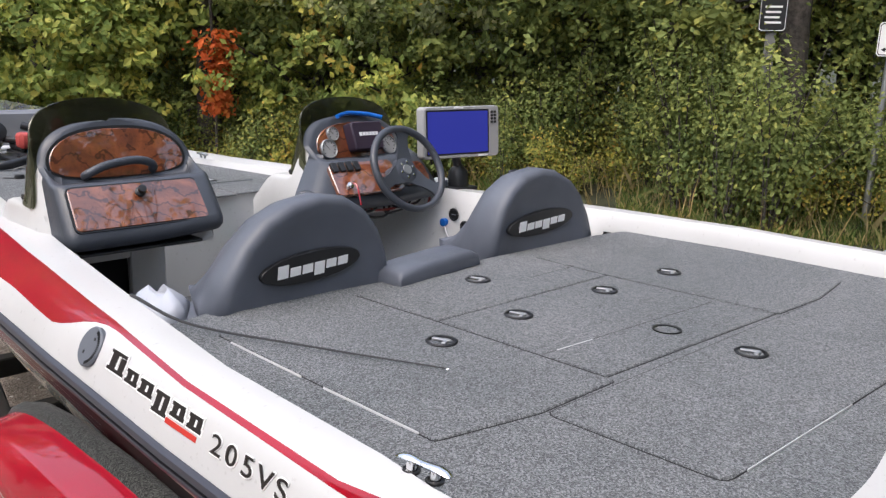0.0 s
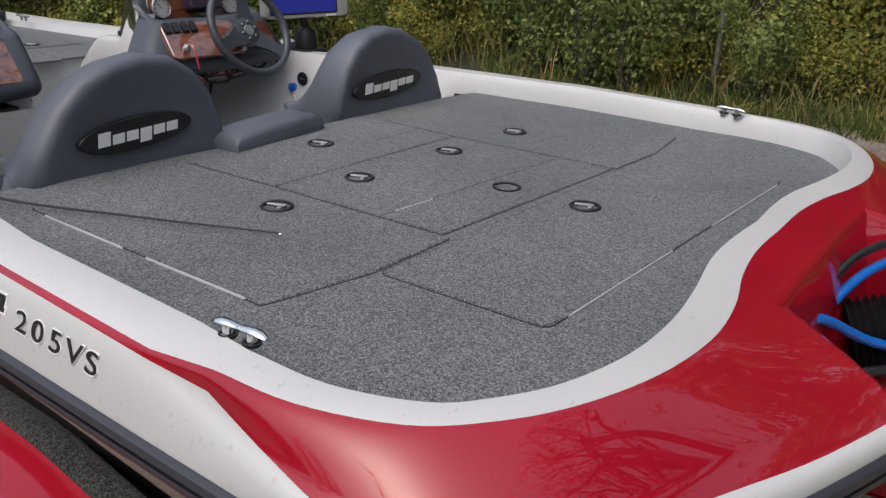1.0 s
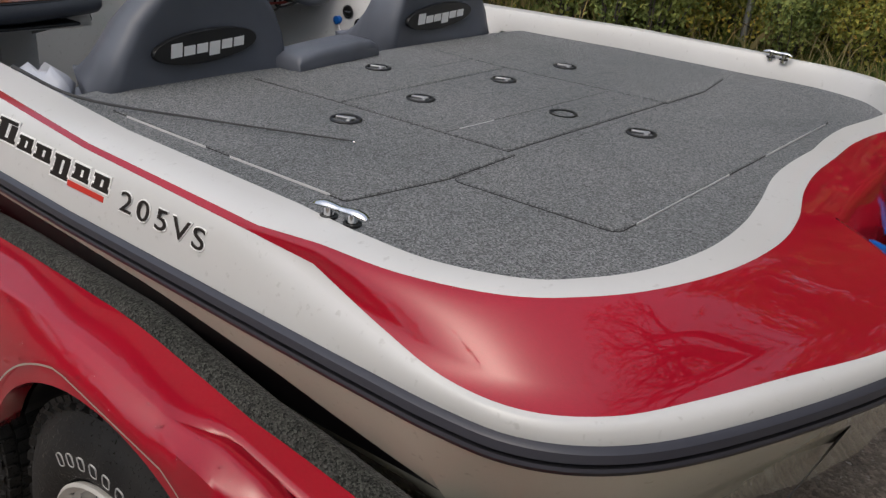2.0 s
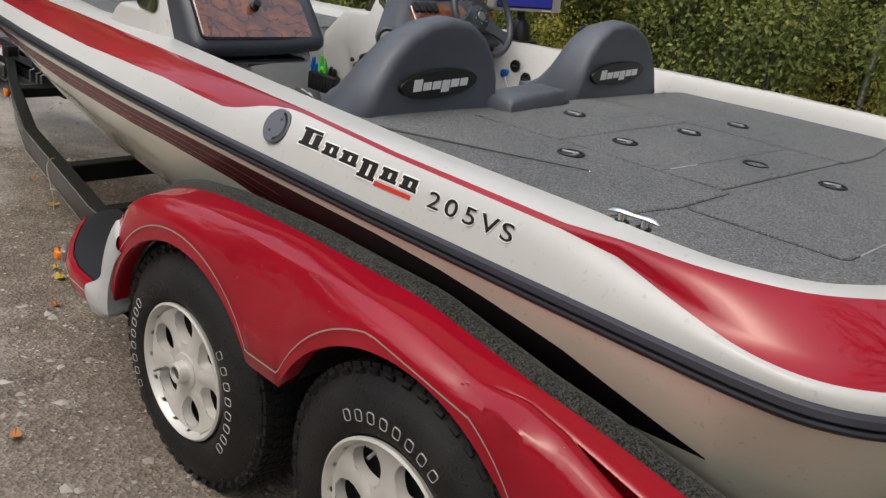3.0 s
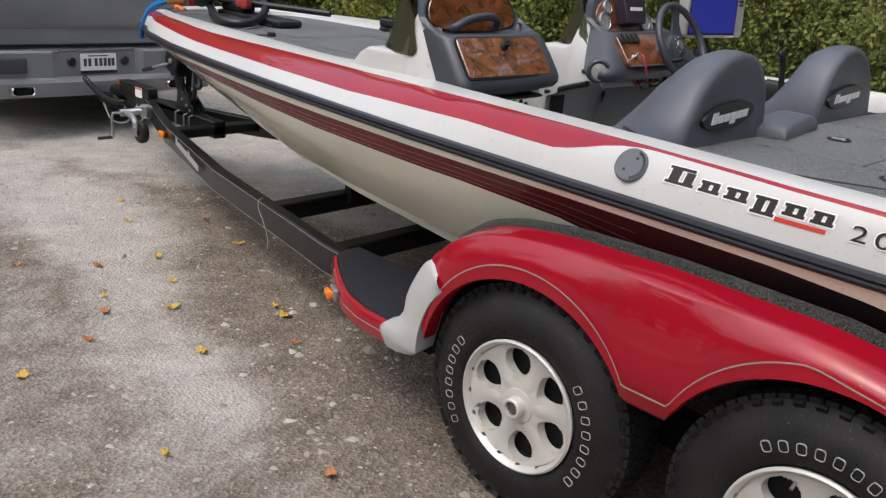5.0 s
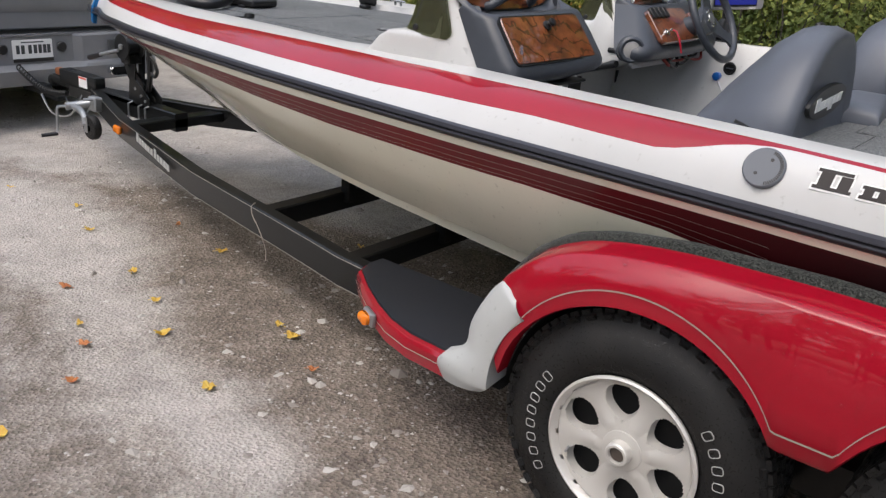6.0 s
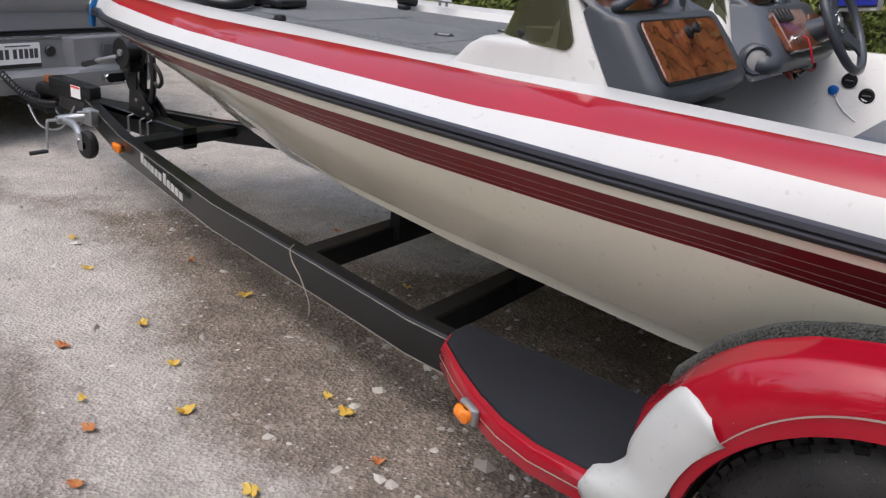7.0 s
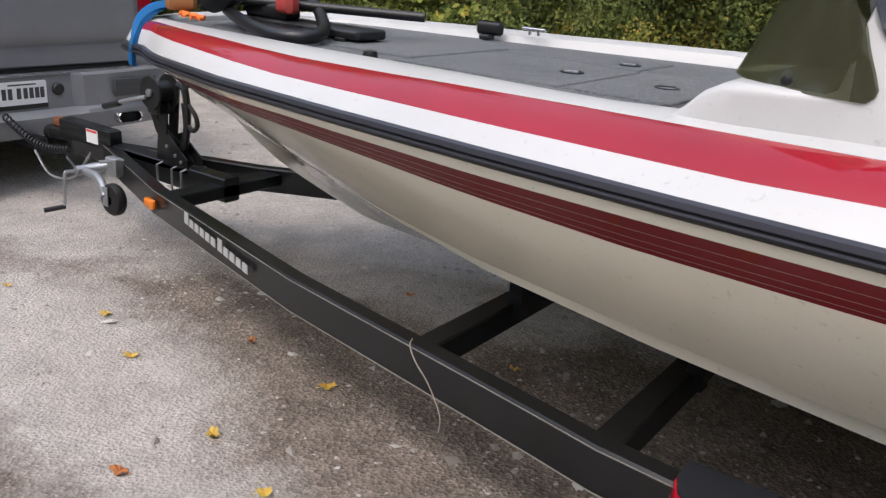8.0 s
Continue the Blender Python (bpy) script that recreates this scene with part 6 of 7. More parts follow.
    part("rocker_switch", Geo().prism(rounded(0.028, 0.044, 0.003, 2), -0.004, 0.008, q, 0, 0.002), [BLACK], hdash)
kq = face(0.300, 2.696, 1.156, 41.5, 0.008)
part("key", Geo().lathe([(0.014, 0), (0.014, 0.006), (0.004, 0.008), (0.004, 0.03), (0, 0.03)], 14, kq), [CHROME], hdash)
part("kill_lanyard", Geo().tube([kq @ Vector(p) for p in ((0, 0, 0.025), (0.002, -0.02, 0.036), (-0.002, -0.055, 0.030), (-0.004, -0.100, 0.012))], [0.003, 0.004, 0.004, 0.003], 6), [RED], hdash, "red engine-stop lanyard")


def steering():
    c = Vector((0.545, 2.612, 1.222))
    m = Matrix.Translation(c) @ Matrix.Rotation(radians(62), 4, "X")
    g = Geo()
    n, k = 48, 10
    rows = [[m @ Vector(((0.176 + 0.0155 * math.cos(b)) * math.cos(a), (0.176 + 0.0155 * math.cos(b)) * math.sin(a), 0.0155 * math.sin(b))) for b in [2 * math.pi * j / k for j in range(k)]] for a in [2 * math.pi * i / n for i in range(n)]]
    g.grid(rows, 0, close_u=True, close_v=True)
    w = part("steering_wheel", g, [DASH], helm, "dark three-spoke steering wheel", angle=60)
    for a in (radians(80), radians(200), radians(320)):
        sp = Geo()
        rows = []
        for rr, wd, h in ((0.030, 0.085, -0.020), (0.06, 0.072, -0.018), (0.10, 0.050, -0.014), (0.14, 0.050, -0.006), (0.172, 0.085, 0.0)):
            rows.append([m @ Matrix.Rotation(a, 4, "Z") @ Vector((rr, q, h + d)) for q, d in ((-wd / 2, -0.006), (wd / 2, -0.006), (wd / 2, 0.004), (-wd / 2, 0.004))])
        sp.grid(rows, 0, close_v=True)
        part("spoke", sp, [DASH], w)
    h = Geo().lathe([(0.060, -0.035), (0.056, -0.016), (0.045, -0.012), (0.040, -0.010), (0.0, -0.009)], 28, m)
    part("hub", h, [DASH], w)
    e = Geo().lathe([(0.022, -0.010), (0.020, -0.005), (0, -0.005)], 24, m)
    part("emblem", e, [STEEL], w, "round silver emblem")
    for k in range(6):
        a = radians(60 * k + 15)
        part("bolt", Geo().lathe([(0.0055, -0.012), (0.0055, -0.006), (0.0, -0.005)], 8, m @ Matrix.Translation((0.034 * math.cos(a), 0.034 * math.sin(a), 0))), [CHROME], w)
    col = Geo().tube([m @ Vector((0, 0, -0.03)), Vector((0.54, 2.80, 1.12))], [0.035, 0.055], 14)
    part("column", col, [DASH], w)


steering()


def monitor():
    m = Matrix.Translation((0.905, 2.66, 1.352)) @ Matrix.Rotation(radians(86), 4, "X") @ Matrix.Rotation(radians(-12), 4, "Y")
    body = part("fish_finder", Geo().prism(rounded(0.405, 0.225, 0.018), -0.05, 0.004, m, 0, 0.006), [material("silver_grey_housing", (0.36, 0.36, 0.35), 0.45)], boat, "grey fish finder with a lit blue screen")
    part("screen", Geo().prism(rounded(0.318, 0.182, 0.004), 0.0, 0.0058, m @ Matrix.Translation((-0.022, 0.0, 0))), [SCREEN], body, "glowing blue screen")
    part("screen_frame", Geo().prism(rounded(0.332, 0.197, 0.006), 0.0, 0.0048, m @ Matrix.Translation((-0.022, 0.0, 0))), [BLACK], body)
    for k in range(8):
        part("button", Geo().prism(rounded(0.013, 0.011, 0.003, 2), 0, 0.008, m @ Matrix.Translation((0.178 if k % 2 else 0.161, 0.085 - 0.015 * (k // 2), 0)), 0, 0.002), [BLACK], body)
    for dy in (-0.106, 0.106):
        part("logo_bar", Geo().prism(rect(-0.025, -0.003, 0.025, 0.003), 0, 0.0065, m @ Matrix.Translation((-0.02 if dy > 0 else 0.11, dy, 0))), [WHITEPAINT], body)
    part("gimbal", Geo().tube([(0.91, 2.70, 1.25), (0.925, 2.70, 1.20), (0.93, 2.70, 1.17), (0.935, 2.70, 1.10)], [0.02, 0.02, 0.045, 0.05], 14).box((0.935, 2.70, 1.095), (0.14, 0.12, 0.02), 0.006), [BLACK], body, "black swivel mount")


monitor()


# ---- loose and fixed gear at the bow and in the cockpit ----
def trolling_motor():
    """Bow-mounted motor folded on its bracket: a padded loop of hose, shaft, bracket and foot plate."""
    base = part("trolling_motor", Geo().box((-0.10, 4.92, 1.065), (0.16, 0.62, 0.035), 0.01).box((-0.12, 5.10, 1.11), (0.10, 0.22, 0.06), 0.015), [BLACK], boat, "black trolling motor folded on the bow", angle=35)
    part("shaft", Geo().tube([(-0.20, 5.18, 1.14), (0.12, 4.55, 1.13)], 0.018, 12), [BLACK], base)
    part("power_head", Geo().lathe([(0, -0.09), (0.055, -0.08), (0.062, 0), (0.055, 0.08), (0, 0.09)], 20, Matrix.Translation((-0.24, 5.24, 1.16)) @ Matrix.Rotation(radians(70), 4, "X")), [BLACK], base)
    loop = [(-0.16, 5.36, 1.12), (-0.25, 5.18, 1.09), (-0.38, 4.93, 1.075), (-0.43, 4.74, 1.065), (-0.38, 4.65, 1.065), (-0.27, 4.69, 1.075), (-0.12, 4.84, 1.10), (-0.03, 4.97, 1.14), (-0.05, 5.07, 1.19), (-0.12, 5.12, 1.22)]
    part("padded_cable", Geo().tube(catmull(loop, 6), 0.023, 12), [RUBBER], base, "thick black padded cable loop", angle=60)
    part("foot_plate", Geo().box((-0.16, 4.98, 1.056), (0.20, 0.34, 0.02), 0.008).box((-0.10, 4.69, 1.046), (0.18, 0.05, 0.014), 0.003).lathe([(0.05, 0.0), (0.05, 0.008), (0.04, 0.010), (0.0, 0.010)], 20, Matrix.Translation((-0.17, 4.93, 1.066))), [BLACK], base)
    lone("red_case", Geo().box((-0.16, 4.98, 1.15), (0.07, 0.09, 0.09), 0.02), [material("red_plastic", (0.42, 0.06, 0.05), 0.5)], "small red plastic case wedged by the bow motor", "case")


trolling_motor()


def bow_items():
    # blue cloth draped over the bow's shoulder
    over = catmull([(-0.36, 5.385, 1.10), (-0.43, 5.355, 1.095), (-0.50, 5.325, 1.085), (-0.575, 5.285, 1.058), (-0.625, 5.255, 1.01), (-0.645, 5.245, 0.965), (-0.650, 5.240, 0.915)], 5)
    rows = []
    for i, c in enumerate(over):
        t = i / (len(over) - 1)
        wide = 0.055 + 0.018 * math.sin(t * 4.0) - 0.02 * t
        row = []
        for j in range(15):
            u = j / 7 - 1
            fold = 0.009 * math.sin(j * 1.7 + 2.2 * t) + 0.005 * math.sin(j * 3.1 + 5 * t)
            row.append(Vector((c.x - 0.50 * u * wide - 0.75 * fold, c.y - 0.85 * u * wide + 0.45 * fold, c.z + 0.010 + (fold + 0.008) * (1 - t) - 0.010 * abs(u) * t)))
        rows.append(row)
    g = Geo().grid(rows, 0)
    g.grid([[p + Vector((0.004, -0.004, -0.004)) for p in r] for r in rows], 0)
    lone("cloth", g, [BLUE], "crumpled blue cloth draped over the bow", "cloth", angle=80)
    rows = []
    for i in range(13):
        t = i / 12
        row = []
        for j in range(7):
            u = j / 6 - 0.5
            row.append(Vector((-0.44 - 0.07 * t + u * 0.05 + 0.006 * math.sin(i * 1.4 + j), 5.24 - 0.22 * t + u * 0.035, 1.088 + 0.016 * abs(math.sin(i * 0.9 + j * 1.1)) - 0.012 * abs(u))))
        rows.append(row)
    st = Geo().grid(rows, 0)
    st.grid([[p - Vector((0, 0, 0.006)) for p in r] for r in rows], 0)
    lone("orange_strap", st, [ORANGE], "crumpled orange nylon strap lying on the bow", "strap", angle=60)
    lone("rubber_block", Geo().box((-0.42, 5.26, 1.125), (0.11, 0.07, 0.055), 0.014, 0, Matrix.Rotation(radians(-35), 4, "Z")), [material("brown_rubber", (0.30, 0.13, 0.04), 0.6)], "brown rubber bow block beside the cloth", "block")
    # knob on the deck and a black storage grip inside the starboard gunwale
    part("deck_plug", Geo().lathe([(0.022, 0.0), (0.024, 0.01), (0.020, 0.022), (0.0, 0.026)], 18, Matrix.Translation((-0.40, 4.36, 1.034))).tube([(-0.40, 4.36, 1.038), (-0.46, 4.40, 1.037)], 0.005, 6), [BLACK], deck_bow, "black rubber deck plug")
    for y, x in ((4.53, 0.535),):
        part("rod_holder", Geo().box((x, y, 1.085), (0.03, 0.13, 0.055), 0.014).box((x - 0.02, y, 1.05), (0.05, 0.05, 0.02), 0.006), [BLACK], boat, "black rod holder on the inner gunwale")
    c = part("cleat", Geo().box((0.565, 4.34, 1.098), (0.016, 0.11, 0.012), 0.004), [CHROME], boat, "polished bow cleat")
    for u in (-0.02, 0.02):
        part("post", Geo().tube([(0.57, 4.34 + u, 1.075), (0.565, 4.34 + u, 1.098)], 0.007, 8), [CHROME], c)
    for x, y in ((0.26, 4.45), (-0.11, 4.385)):
        part("lift_ring", Geo().box((x, y, 1.036), (0.05, 0.016, 0.004), 0.001), [STEEL], deck_bow)


bow_items()


def cockpit_items():
    # starboard inner wall: two round ports, a valve, throttle and warning label
    wall = Geo().grid([[(0.90, 1.95, 0.68), (0.86, 2.3, 0.68), (0.83, 2.7, 0.68), (0.77, 3.1, 0.68)], [(0.925, 1.95, 1.02), (0.885, 2.3, 1.02), (0.85, 2.7, 1.02), (0.80, 3.1, 1.02)], [(0.945, 1.95, 1.10), (0.90, 2.3, 1.10), (0.86, 2.7, 1.098), (0.79, 3.1, 1.09)]], 0)
    part("side_liner", wall, [WHITE], boat, "white inner side moulding", angle=60)
    wall2 = Geo().grid([[(-p[0], p[1], p[2]) for p in r] for r in ([(0.90, 1.95, 0.68), (0.86, 2.3, 0.68), (0.83, 2.7, 0.68), (0.77, 3.1, 0.68)], [(0.925, 1.95, 1.02), (0.885, 2.3, 1.02), (0.85, 2.7, 1.02), (0.80, 3.1, 1.02)], [(0.945, 1.95, 1.10), (0.90, 2.3, 1.10), (0.86, 2.7, 1.098), (0.79, 3.1, 1.09)])], 0)
    part("side_liner", wall2, [WHITE], boat, "white inner side moulding", angle=60)
    for y, z in ((2.60, 1.00), (2.53, 0.955)):
        m = Matrix.Translation((0.812, y, z)) @ Matrix.Rotation(radians(-90), 4, "Y")
        pt = part("side_port", Geo().lathe([(0.028, 0.0), (0.028, 0.006), (0.022, 0.008), (0.020, 0.003), (0.0, 0.003)], 22, m), [BLACK], boat, "round black port in the inner side")
        part("bar", Geo().box((0.806, y, z), (0.004, 0.03, 0.005), 0.001), [GREYPLASTIC], pt)
    m = Matrix.Translation((0.805, 2.645, 0.96)) @ Matrix.Rotation(radians(-90), 4, "Y")
    part("drain_valve", Geo().lathe([(0.018, 0), (0.018, 0.02), (0.010, 0.024), (0.0, 0.024)], 18, m), [BLUEHOSE], boat, "small blue-rimmed valve")
    part("pull_cord", Geo().tube(catmull([(0.79, 2.64, 0.95), (0.78, 2.60, 0.90), (0.78, 2.54, 0.86)], 5), 0.003, 5), [WHITEPAINT], boat, "thin white cord")
    box = part("throttle_box", Geo().box((0.87, 2.27, 1.03), (0.06, 0.16, 0.14), 0.015), [BLACK], boat, "black throttle control box")
    part("throttle_lever", Geo().tube([(0.835, 2.25, 1.03), (0.83, 2.26, 1.15), (0.82, 2.27, 1.21)], [0.014, 0.012, 0.016], 10).box((0.815, 2.27, 1.222), (0.06, 0.03, 0.03), 0.01), [BLACK], box, "black throttle lever")
    lab = part("warning_label", Geo().box((0.908, 2.54, 1.085), (0.004, 0.11, 0.030)), [WHITEPAINT], boat, "white warning label with orange bar")
    part("label_bar", Geo().box((0.905, 2.54, 1.094), (0.003, 0.11, 0.010)), [ORANGE], lab)
    # tool caddy with lime and blue handles hung on the console's edge
    cad = thing("tool_caddy", (0.25, 3.27, 0.76), "black mesh caddy with lime and blue tools hung by the console", "caddy")
    net = Geo().box((0.235, 3.27, 0.80), (0.045, 0.20, 0.09), 0.012)
    for k in range(8):
        net.box((0.211, 3.184 + 0.0246 * k, 0.80), (0.004, 0.006, 0.08), 0.001)
    part("basket", net, [BLACK], cad)
    for y, top, r, mt in ((3.355, 0.905, 0.012, BLUEHOSE), (3.335, 0.88, 0.010, BLUEHOSE), (3.30, 0.925, 0.010, LIME), (3.265, 0.93, 0.010, LIME), (3.225, 0.885, 0.011, BLACK), (3.195, 0.878, 0.012, BLACK)):
        part("handle", Geo().tube([(0.236, y, 0.82), (0.232, y + 0.004, (0.82 + top) / 2), (0.228, y - 0.006, top)], [r * 0.8, r, r * 0.7], 8), [mt], cad)
    part("grip_bridge", Geo().tube([(0.232, 3.30, 0.865), (0.232, 3.265, 0.862)], 0.008, 8), [LIME], cad)
    # wiring below the helm
    rnd = np.random.default_rng(9)
    for k in range(7):
        a, b = 0.32 + 0.05 * k, 0.40 + 0.06 * k
        p = [(a, 2.74, 1.09), (a + rnd.uniform(-0.03, 0.05), 2.70 + rnd.uniform(-0.03, 0.03), 1.035 + rnd.uniform(-0.02, 0.01)), (b, 2.72, 1.03 + rnd.uniform(-0.02, 0.02)), (b + 0.06, 2.76, 1.09)]
        part("wire", Geo().tube(catmull(p, 5), 0.006, 6), [BLACK if k % 3 else material("dull_red_wire", (0.3, 0.04, 0.03), 0.5)], helm, "loose wiring under the dash", angle=60)
    part("under_tray", Geo().box((0.44, 2.80, 1.075), (0.50, 0.16, 0.02), 0.006), [BLACK], helm)
    for x, w in ((0.337, 0.10), (0.745, 0.07)):
        part("kick_strap", Geo().box((x, 3.088, 0.795), (w, 0.010, 0.255), 0.003), [BLACK], boat, "black strap on the white bulkhead")
    part("console_bulkhead", Geo().grid([[(0.25, 3.10, 0.66), (0.80, 3.10, 0.66)], [(0.24, 3.098, 0.93), (0.84, 3.098, 0.93)], [(0.235, 2.83, 1.045), (0.84, 2.83, 1.045)]], 0), [WHITE], boat, "white moulded wall of the helm's leg room", angle=30)
    part("conduit", Geo().tube([(0.262, 3.20, 0.900), (0.270, 3.173, 0.922), (0.142, 2.805, 1.034)], [0.006, 0.012, 0.013], 10), [BLACK], helm, "black corrugated cable conduit")
    # small square compass box at the helm's starboard side
    cp = part("compass", Geo().box((0.86, 2.74, 1.115), (0.07, 0.05, 0.055), 0.012), [RIM], boat, "small white square compass")
    part("lens", Geo().box((0.858, 2.714, 1.117), (0.045, 0.004, 0.034), 0.002), [GREYPLASTIC], cp)
    # seat cushions and a jacket on the port one
    for cx in (-0.46, 0.46):
        part("seat_cushion", Geo().box((cx, 2.28, 0.845), (0.56, 0.34, 0.13), 0.04), [VINYL], boat, "blue-grey vinyl seat cushion", angle=60)
    # leg room of the port console with its open locker
    wall = Geo()
    for x0, x1, z0, z1 in ((-0.83, -0.78, 0.72, 0.95), (-0.78, -0.44, 0.90, 0.95), (-0.44, -0.30, 0.61, 0.95), (-0.78, -0.44, 0.66, 0.72)):
        wall.box(((x0 + x1) / 2, 3.10, (z0 + z1) / 2), (x1 - x0, 0.03, z1 - z0), 0.004)
    wall.grid([[(-0.83, 3.09, 0.945), (-0.30, 3.09, 0.945)], [(-0.83, 2.83, 1.045), (-0.30, 2.83, 1.045)]], 0)
    part("locker_front", wall, [WHITE], glove, "white moulded front round the open locker")
    # thin panel behind the opening; its black stands in for the locker's inner shade
    part("console_locker", Geo().box((-0.61, 3.14, 0.80), (0.36, 0.02, 0.22), 0.01), [DARK], glove, "black panel painted as the shade inside the open locker under the dash")
    # crumpled plastic bag beside the seat
    bag = Geo()
    rows = [[Vector((-0.80 + 0.07 * math.cos(a) * r * (1 + 0.25 * math.sin(3 * a + i)), 2.12 + 0.09 * math.sin(a) * r, 0.98 + 0.025 * i + 0.012 * math.sin(4 * a))) for a in [2 * math.pi * k / 16 for k in range(16)]] for i, r in enumerate((1.0, 1.05, 0.8, 0.4))]
    bag.grid(rows, 0, close_v=True)
    bag.fan(rows[-1])
    lone("plastic_bag", bag, [material("crumpled_plastic", (0.45, 0.47, 0.52), 0.3)], "crumpled pale plastic bag beside the seat", "bag", angle=70)
    blue = Geo().tube(catmull([(0.42, 2.93, 1.415), (0.50, 2.96, 1.425), (0.60, 2.95, 1.418), (0.66, 2.92, 1.405)], 5), 0.010, 6)
    lone("blue_cord", blue, [BLUEHOSE], "blue cord lying behind the windscreen", "cord", angle=60)


cockpit_items()


# ---- pickup truck ahead ----
truck = thing("pickup_truck", (0, 9.5, ground_z(0, 9.5)), "dark grey pickup truck hitched to the trailer", "truck")


def build_truck():
    W = 0.97
    body = Geo()
    rows = []
    for y in (7.40, 7.42, 8.6, 9.9, 11.5, 12.3):
        w = W if 7.41 < y < 12 else W - 0.02
        rows.append([Vector((x * w, y, z)) for x, z in ((-0.97, 0.42), (-1.0, 0.55), (-1.0, 0.95), (-0.97, 1.12), (0.97, 1.12), (1.0, 0.95), (1.0, 0.55), (0.97, 0.42))])
    body.grid(rows, 0, close_v=True)
    body.fan(rows[0])
    body.fan(rows[-1])
    part("body", body, [TRUCK], truck, "dark grey body and box", angle=30)
    cab = Geo()
    rows = []
    for z, y0, y1, w in ((1.10, 9.35, 11.6, 0.95), (1.2, 9.33, 11.5, 0.95), (1.55, 9.5, 10.9, 0.82), (1.62, 9.6, 10.7, 0.78)):
        rows.append([Vector(p) for p in ((-w, y0, z), (w, y0, z), (w, y1, z), (-w, y1, z))])
    cab.grid(rows, [0, 1, 0], close_v=True)
    cab.fan(rows[-1])
    part("cab", cab, [TRUCK, BLACKGEL], truck, "dark grey cab with tinted glass", angle=30)
    gate = Geo()
    prof = [(7.395, 0.575), (7.375, 0.59), (7.37, 0.69), (7.372, 0.70), (7.36, 0.715), (7.345, 0.76), (7.35, 0.95), (7.37, 1.10), (7.42, 1.13)]
    gate.grid([[Vector((x, y, z)) for x in (-0.80, -0.78, 0, 0.78, 0.80)] for y, z in prof], 0)
    gate = part("tailgate", gate, [TRUCK], truck, "grey tailgate", angle=30)
    part("tailgate_gap", Geo().box((0, 7.39, 0.565), (1.6, 0.02, 0.02)), [DARK], gate)
    bp = Geo()
    prof = [(7.40, 0.555), (7.26, 0.555), (7.235, 0.54), (7.23, 0.44), (7.225, 0.36), (7.20, 0.345), (7.19, 0.325), (7.20, 0.26), (7.22, 0.215), (7.40, 0.21)]
    rows = []
    for x in (-0.98, -0.9, -0.60, -0.42, -0.36, -0.30, 0.30, 0.36, 0.42, 0.60, 0.9, 0.98):
        inset = 0.035 if abs(x) < 0.35 else 0.0
        curve = 0.08 * (abs(x) / 0.98) ** 3
        rows.append([Vector((x, y + (inset if 0.34 < z < 0.55 and y < 7.3 else 0) + curve, z)) for y, z in prof])
    bp.grid(rows, 0)
    bumper = part("rear_bumper", bp, [TRUCK], truck, "grey rear bumper with steps and tailpipes", angle=25)
    pl = Geo().prism(rounded(0.285, 0.145, 0.01, 3), 0, 0.003, Matrix.Translation((0, 7.262, 0.456)) @ Matrix.Rotation(radians(90), 4, "X"))
    plate = part("number_plate", pl, [WHITEPAINT], truck, "white number plate with plain dark bars")
    mm = Matrix.Translation((0, 7.259, 0.456)) @ Matrix.Rotation(radians(90), 4, "X")
    for k, x in enumerate((-0.105, -0.07, -0.02, 0.018, 0.052, 0.085, 0.115)):
        part("plate_bar", Geo().prism(rect(x - 0.012, -0.025, x + 0.012, 0.035), 0, 0.0015, mm), [TRUCK_PLASTIC], plate, "plain dark bar")
    part("plate_heading", Geo().prism(rect(-0.08, 0.05, 0.08, 0.058), 0, 0.0015, mm), [TRUCK_PLASTIC], plate, "plain dark bar")
    part("plate_holder", Geo().prism(rect(-0.143, -0.082, 0.143, -0.058), 0, 0.004, mm), [BLACK], bumper)
    for s in (-1, 1):
        part("plate_lamp", Geo().lathe([(0.035, 0), (0.035, 0.01), (0.028, 0.018), (0, 0.018)], 18, Matrix.Translation((s * 0.21, 7.262, 0.47)) @ Matrix.Rotation(radians(90), 4, "X")), [BLACK], bumper)
        t = Geo()
        o = rounded(0.17, 0.065, 0.028)
        mt = Matrix.Translation((s * 0.61, 7.22, 0.280)) @ Matrix.Rotation(radians(90), 4, "X")
        t.grid([[mt @ Vector((x * k, y * k, h)) for x, y in o] for k, h in ((1.0, 0.0), (1.0, 0.06), (0.95, 0.065), (0.86, 0.06), (0.84, 0.0))], 0, close_v=True)
        pipe = part("tailpipe", t, [CHROME], bumper, "bright tailpipe tip", angle=40)
        # flat disc; the dark of the hollow pipe is painted on
        part("pipe_bore", Geo().prism([(x * 0.85, y * 0.85) for x, y in o], 0.0, 0.01, mt), [DARK], pipe)
        part("bumper_step", Geo().box((s * 0.70, 7.225, 0.455), (0.30, 0.02, 0.11), 0.008), [TRUCK_PLASTIC], bumper)
        part("tail_lamp", Geo().box((s * 0.915, 7.40, 0.90), (0.10, 0.04, 0.30), 0.02), [RED], truck, "red tail lamp")
        wl_ = Matrix.Translation((s * 0.86, 8.5, 0.25)) @ Matrix.Rotation(radians(90 * s), 4, "Y")
        part("tyre", Geo().lathe([(0.22, 0.11), (0.30, 0.12), (0.36, 0.08), (0.365, 0), (0.36, -0.1), (0.22, -0.11), (0, -0.11)], 36, wl_), [TYRE], truck)
        wl2 = Matrix.Translation((s * 0.86, 11.6, 0.20)) @ Matrix.Rotation(radians(90 * s), 4, "Y")
        part("tyre", Geo().lathe([(0.22, 0.11), (0.30, 0.12), (0.36, 0.08), (0.365, 0), (0.36, -0.1), (0.22, -0.11), (0, -0.11)], 36, wl2), [TYRE], truck)
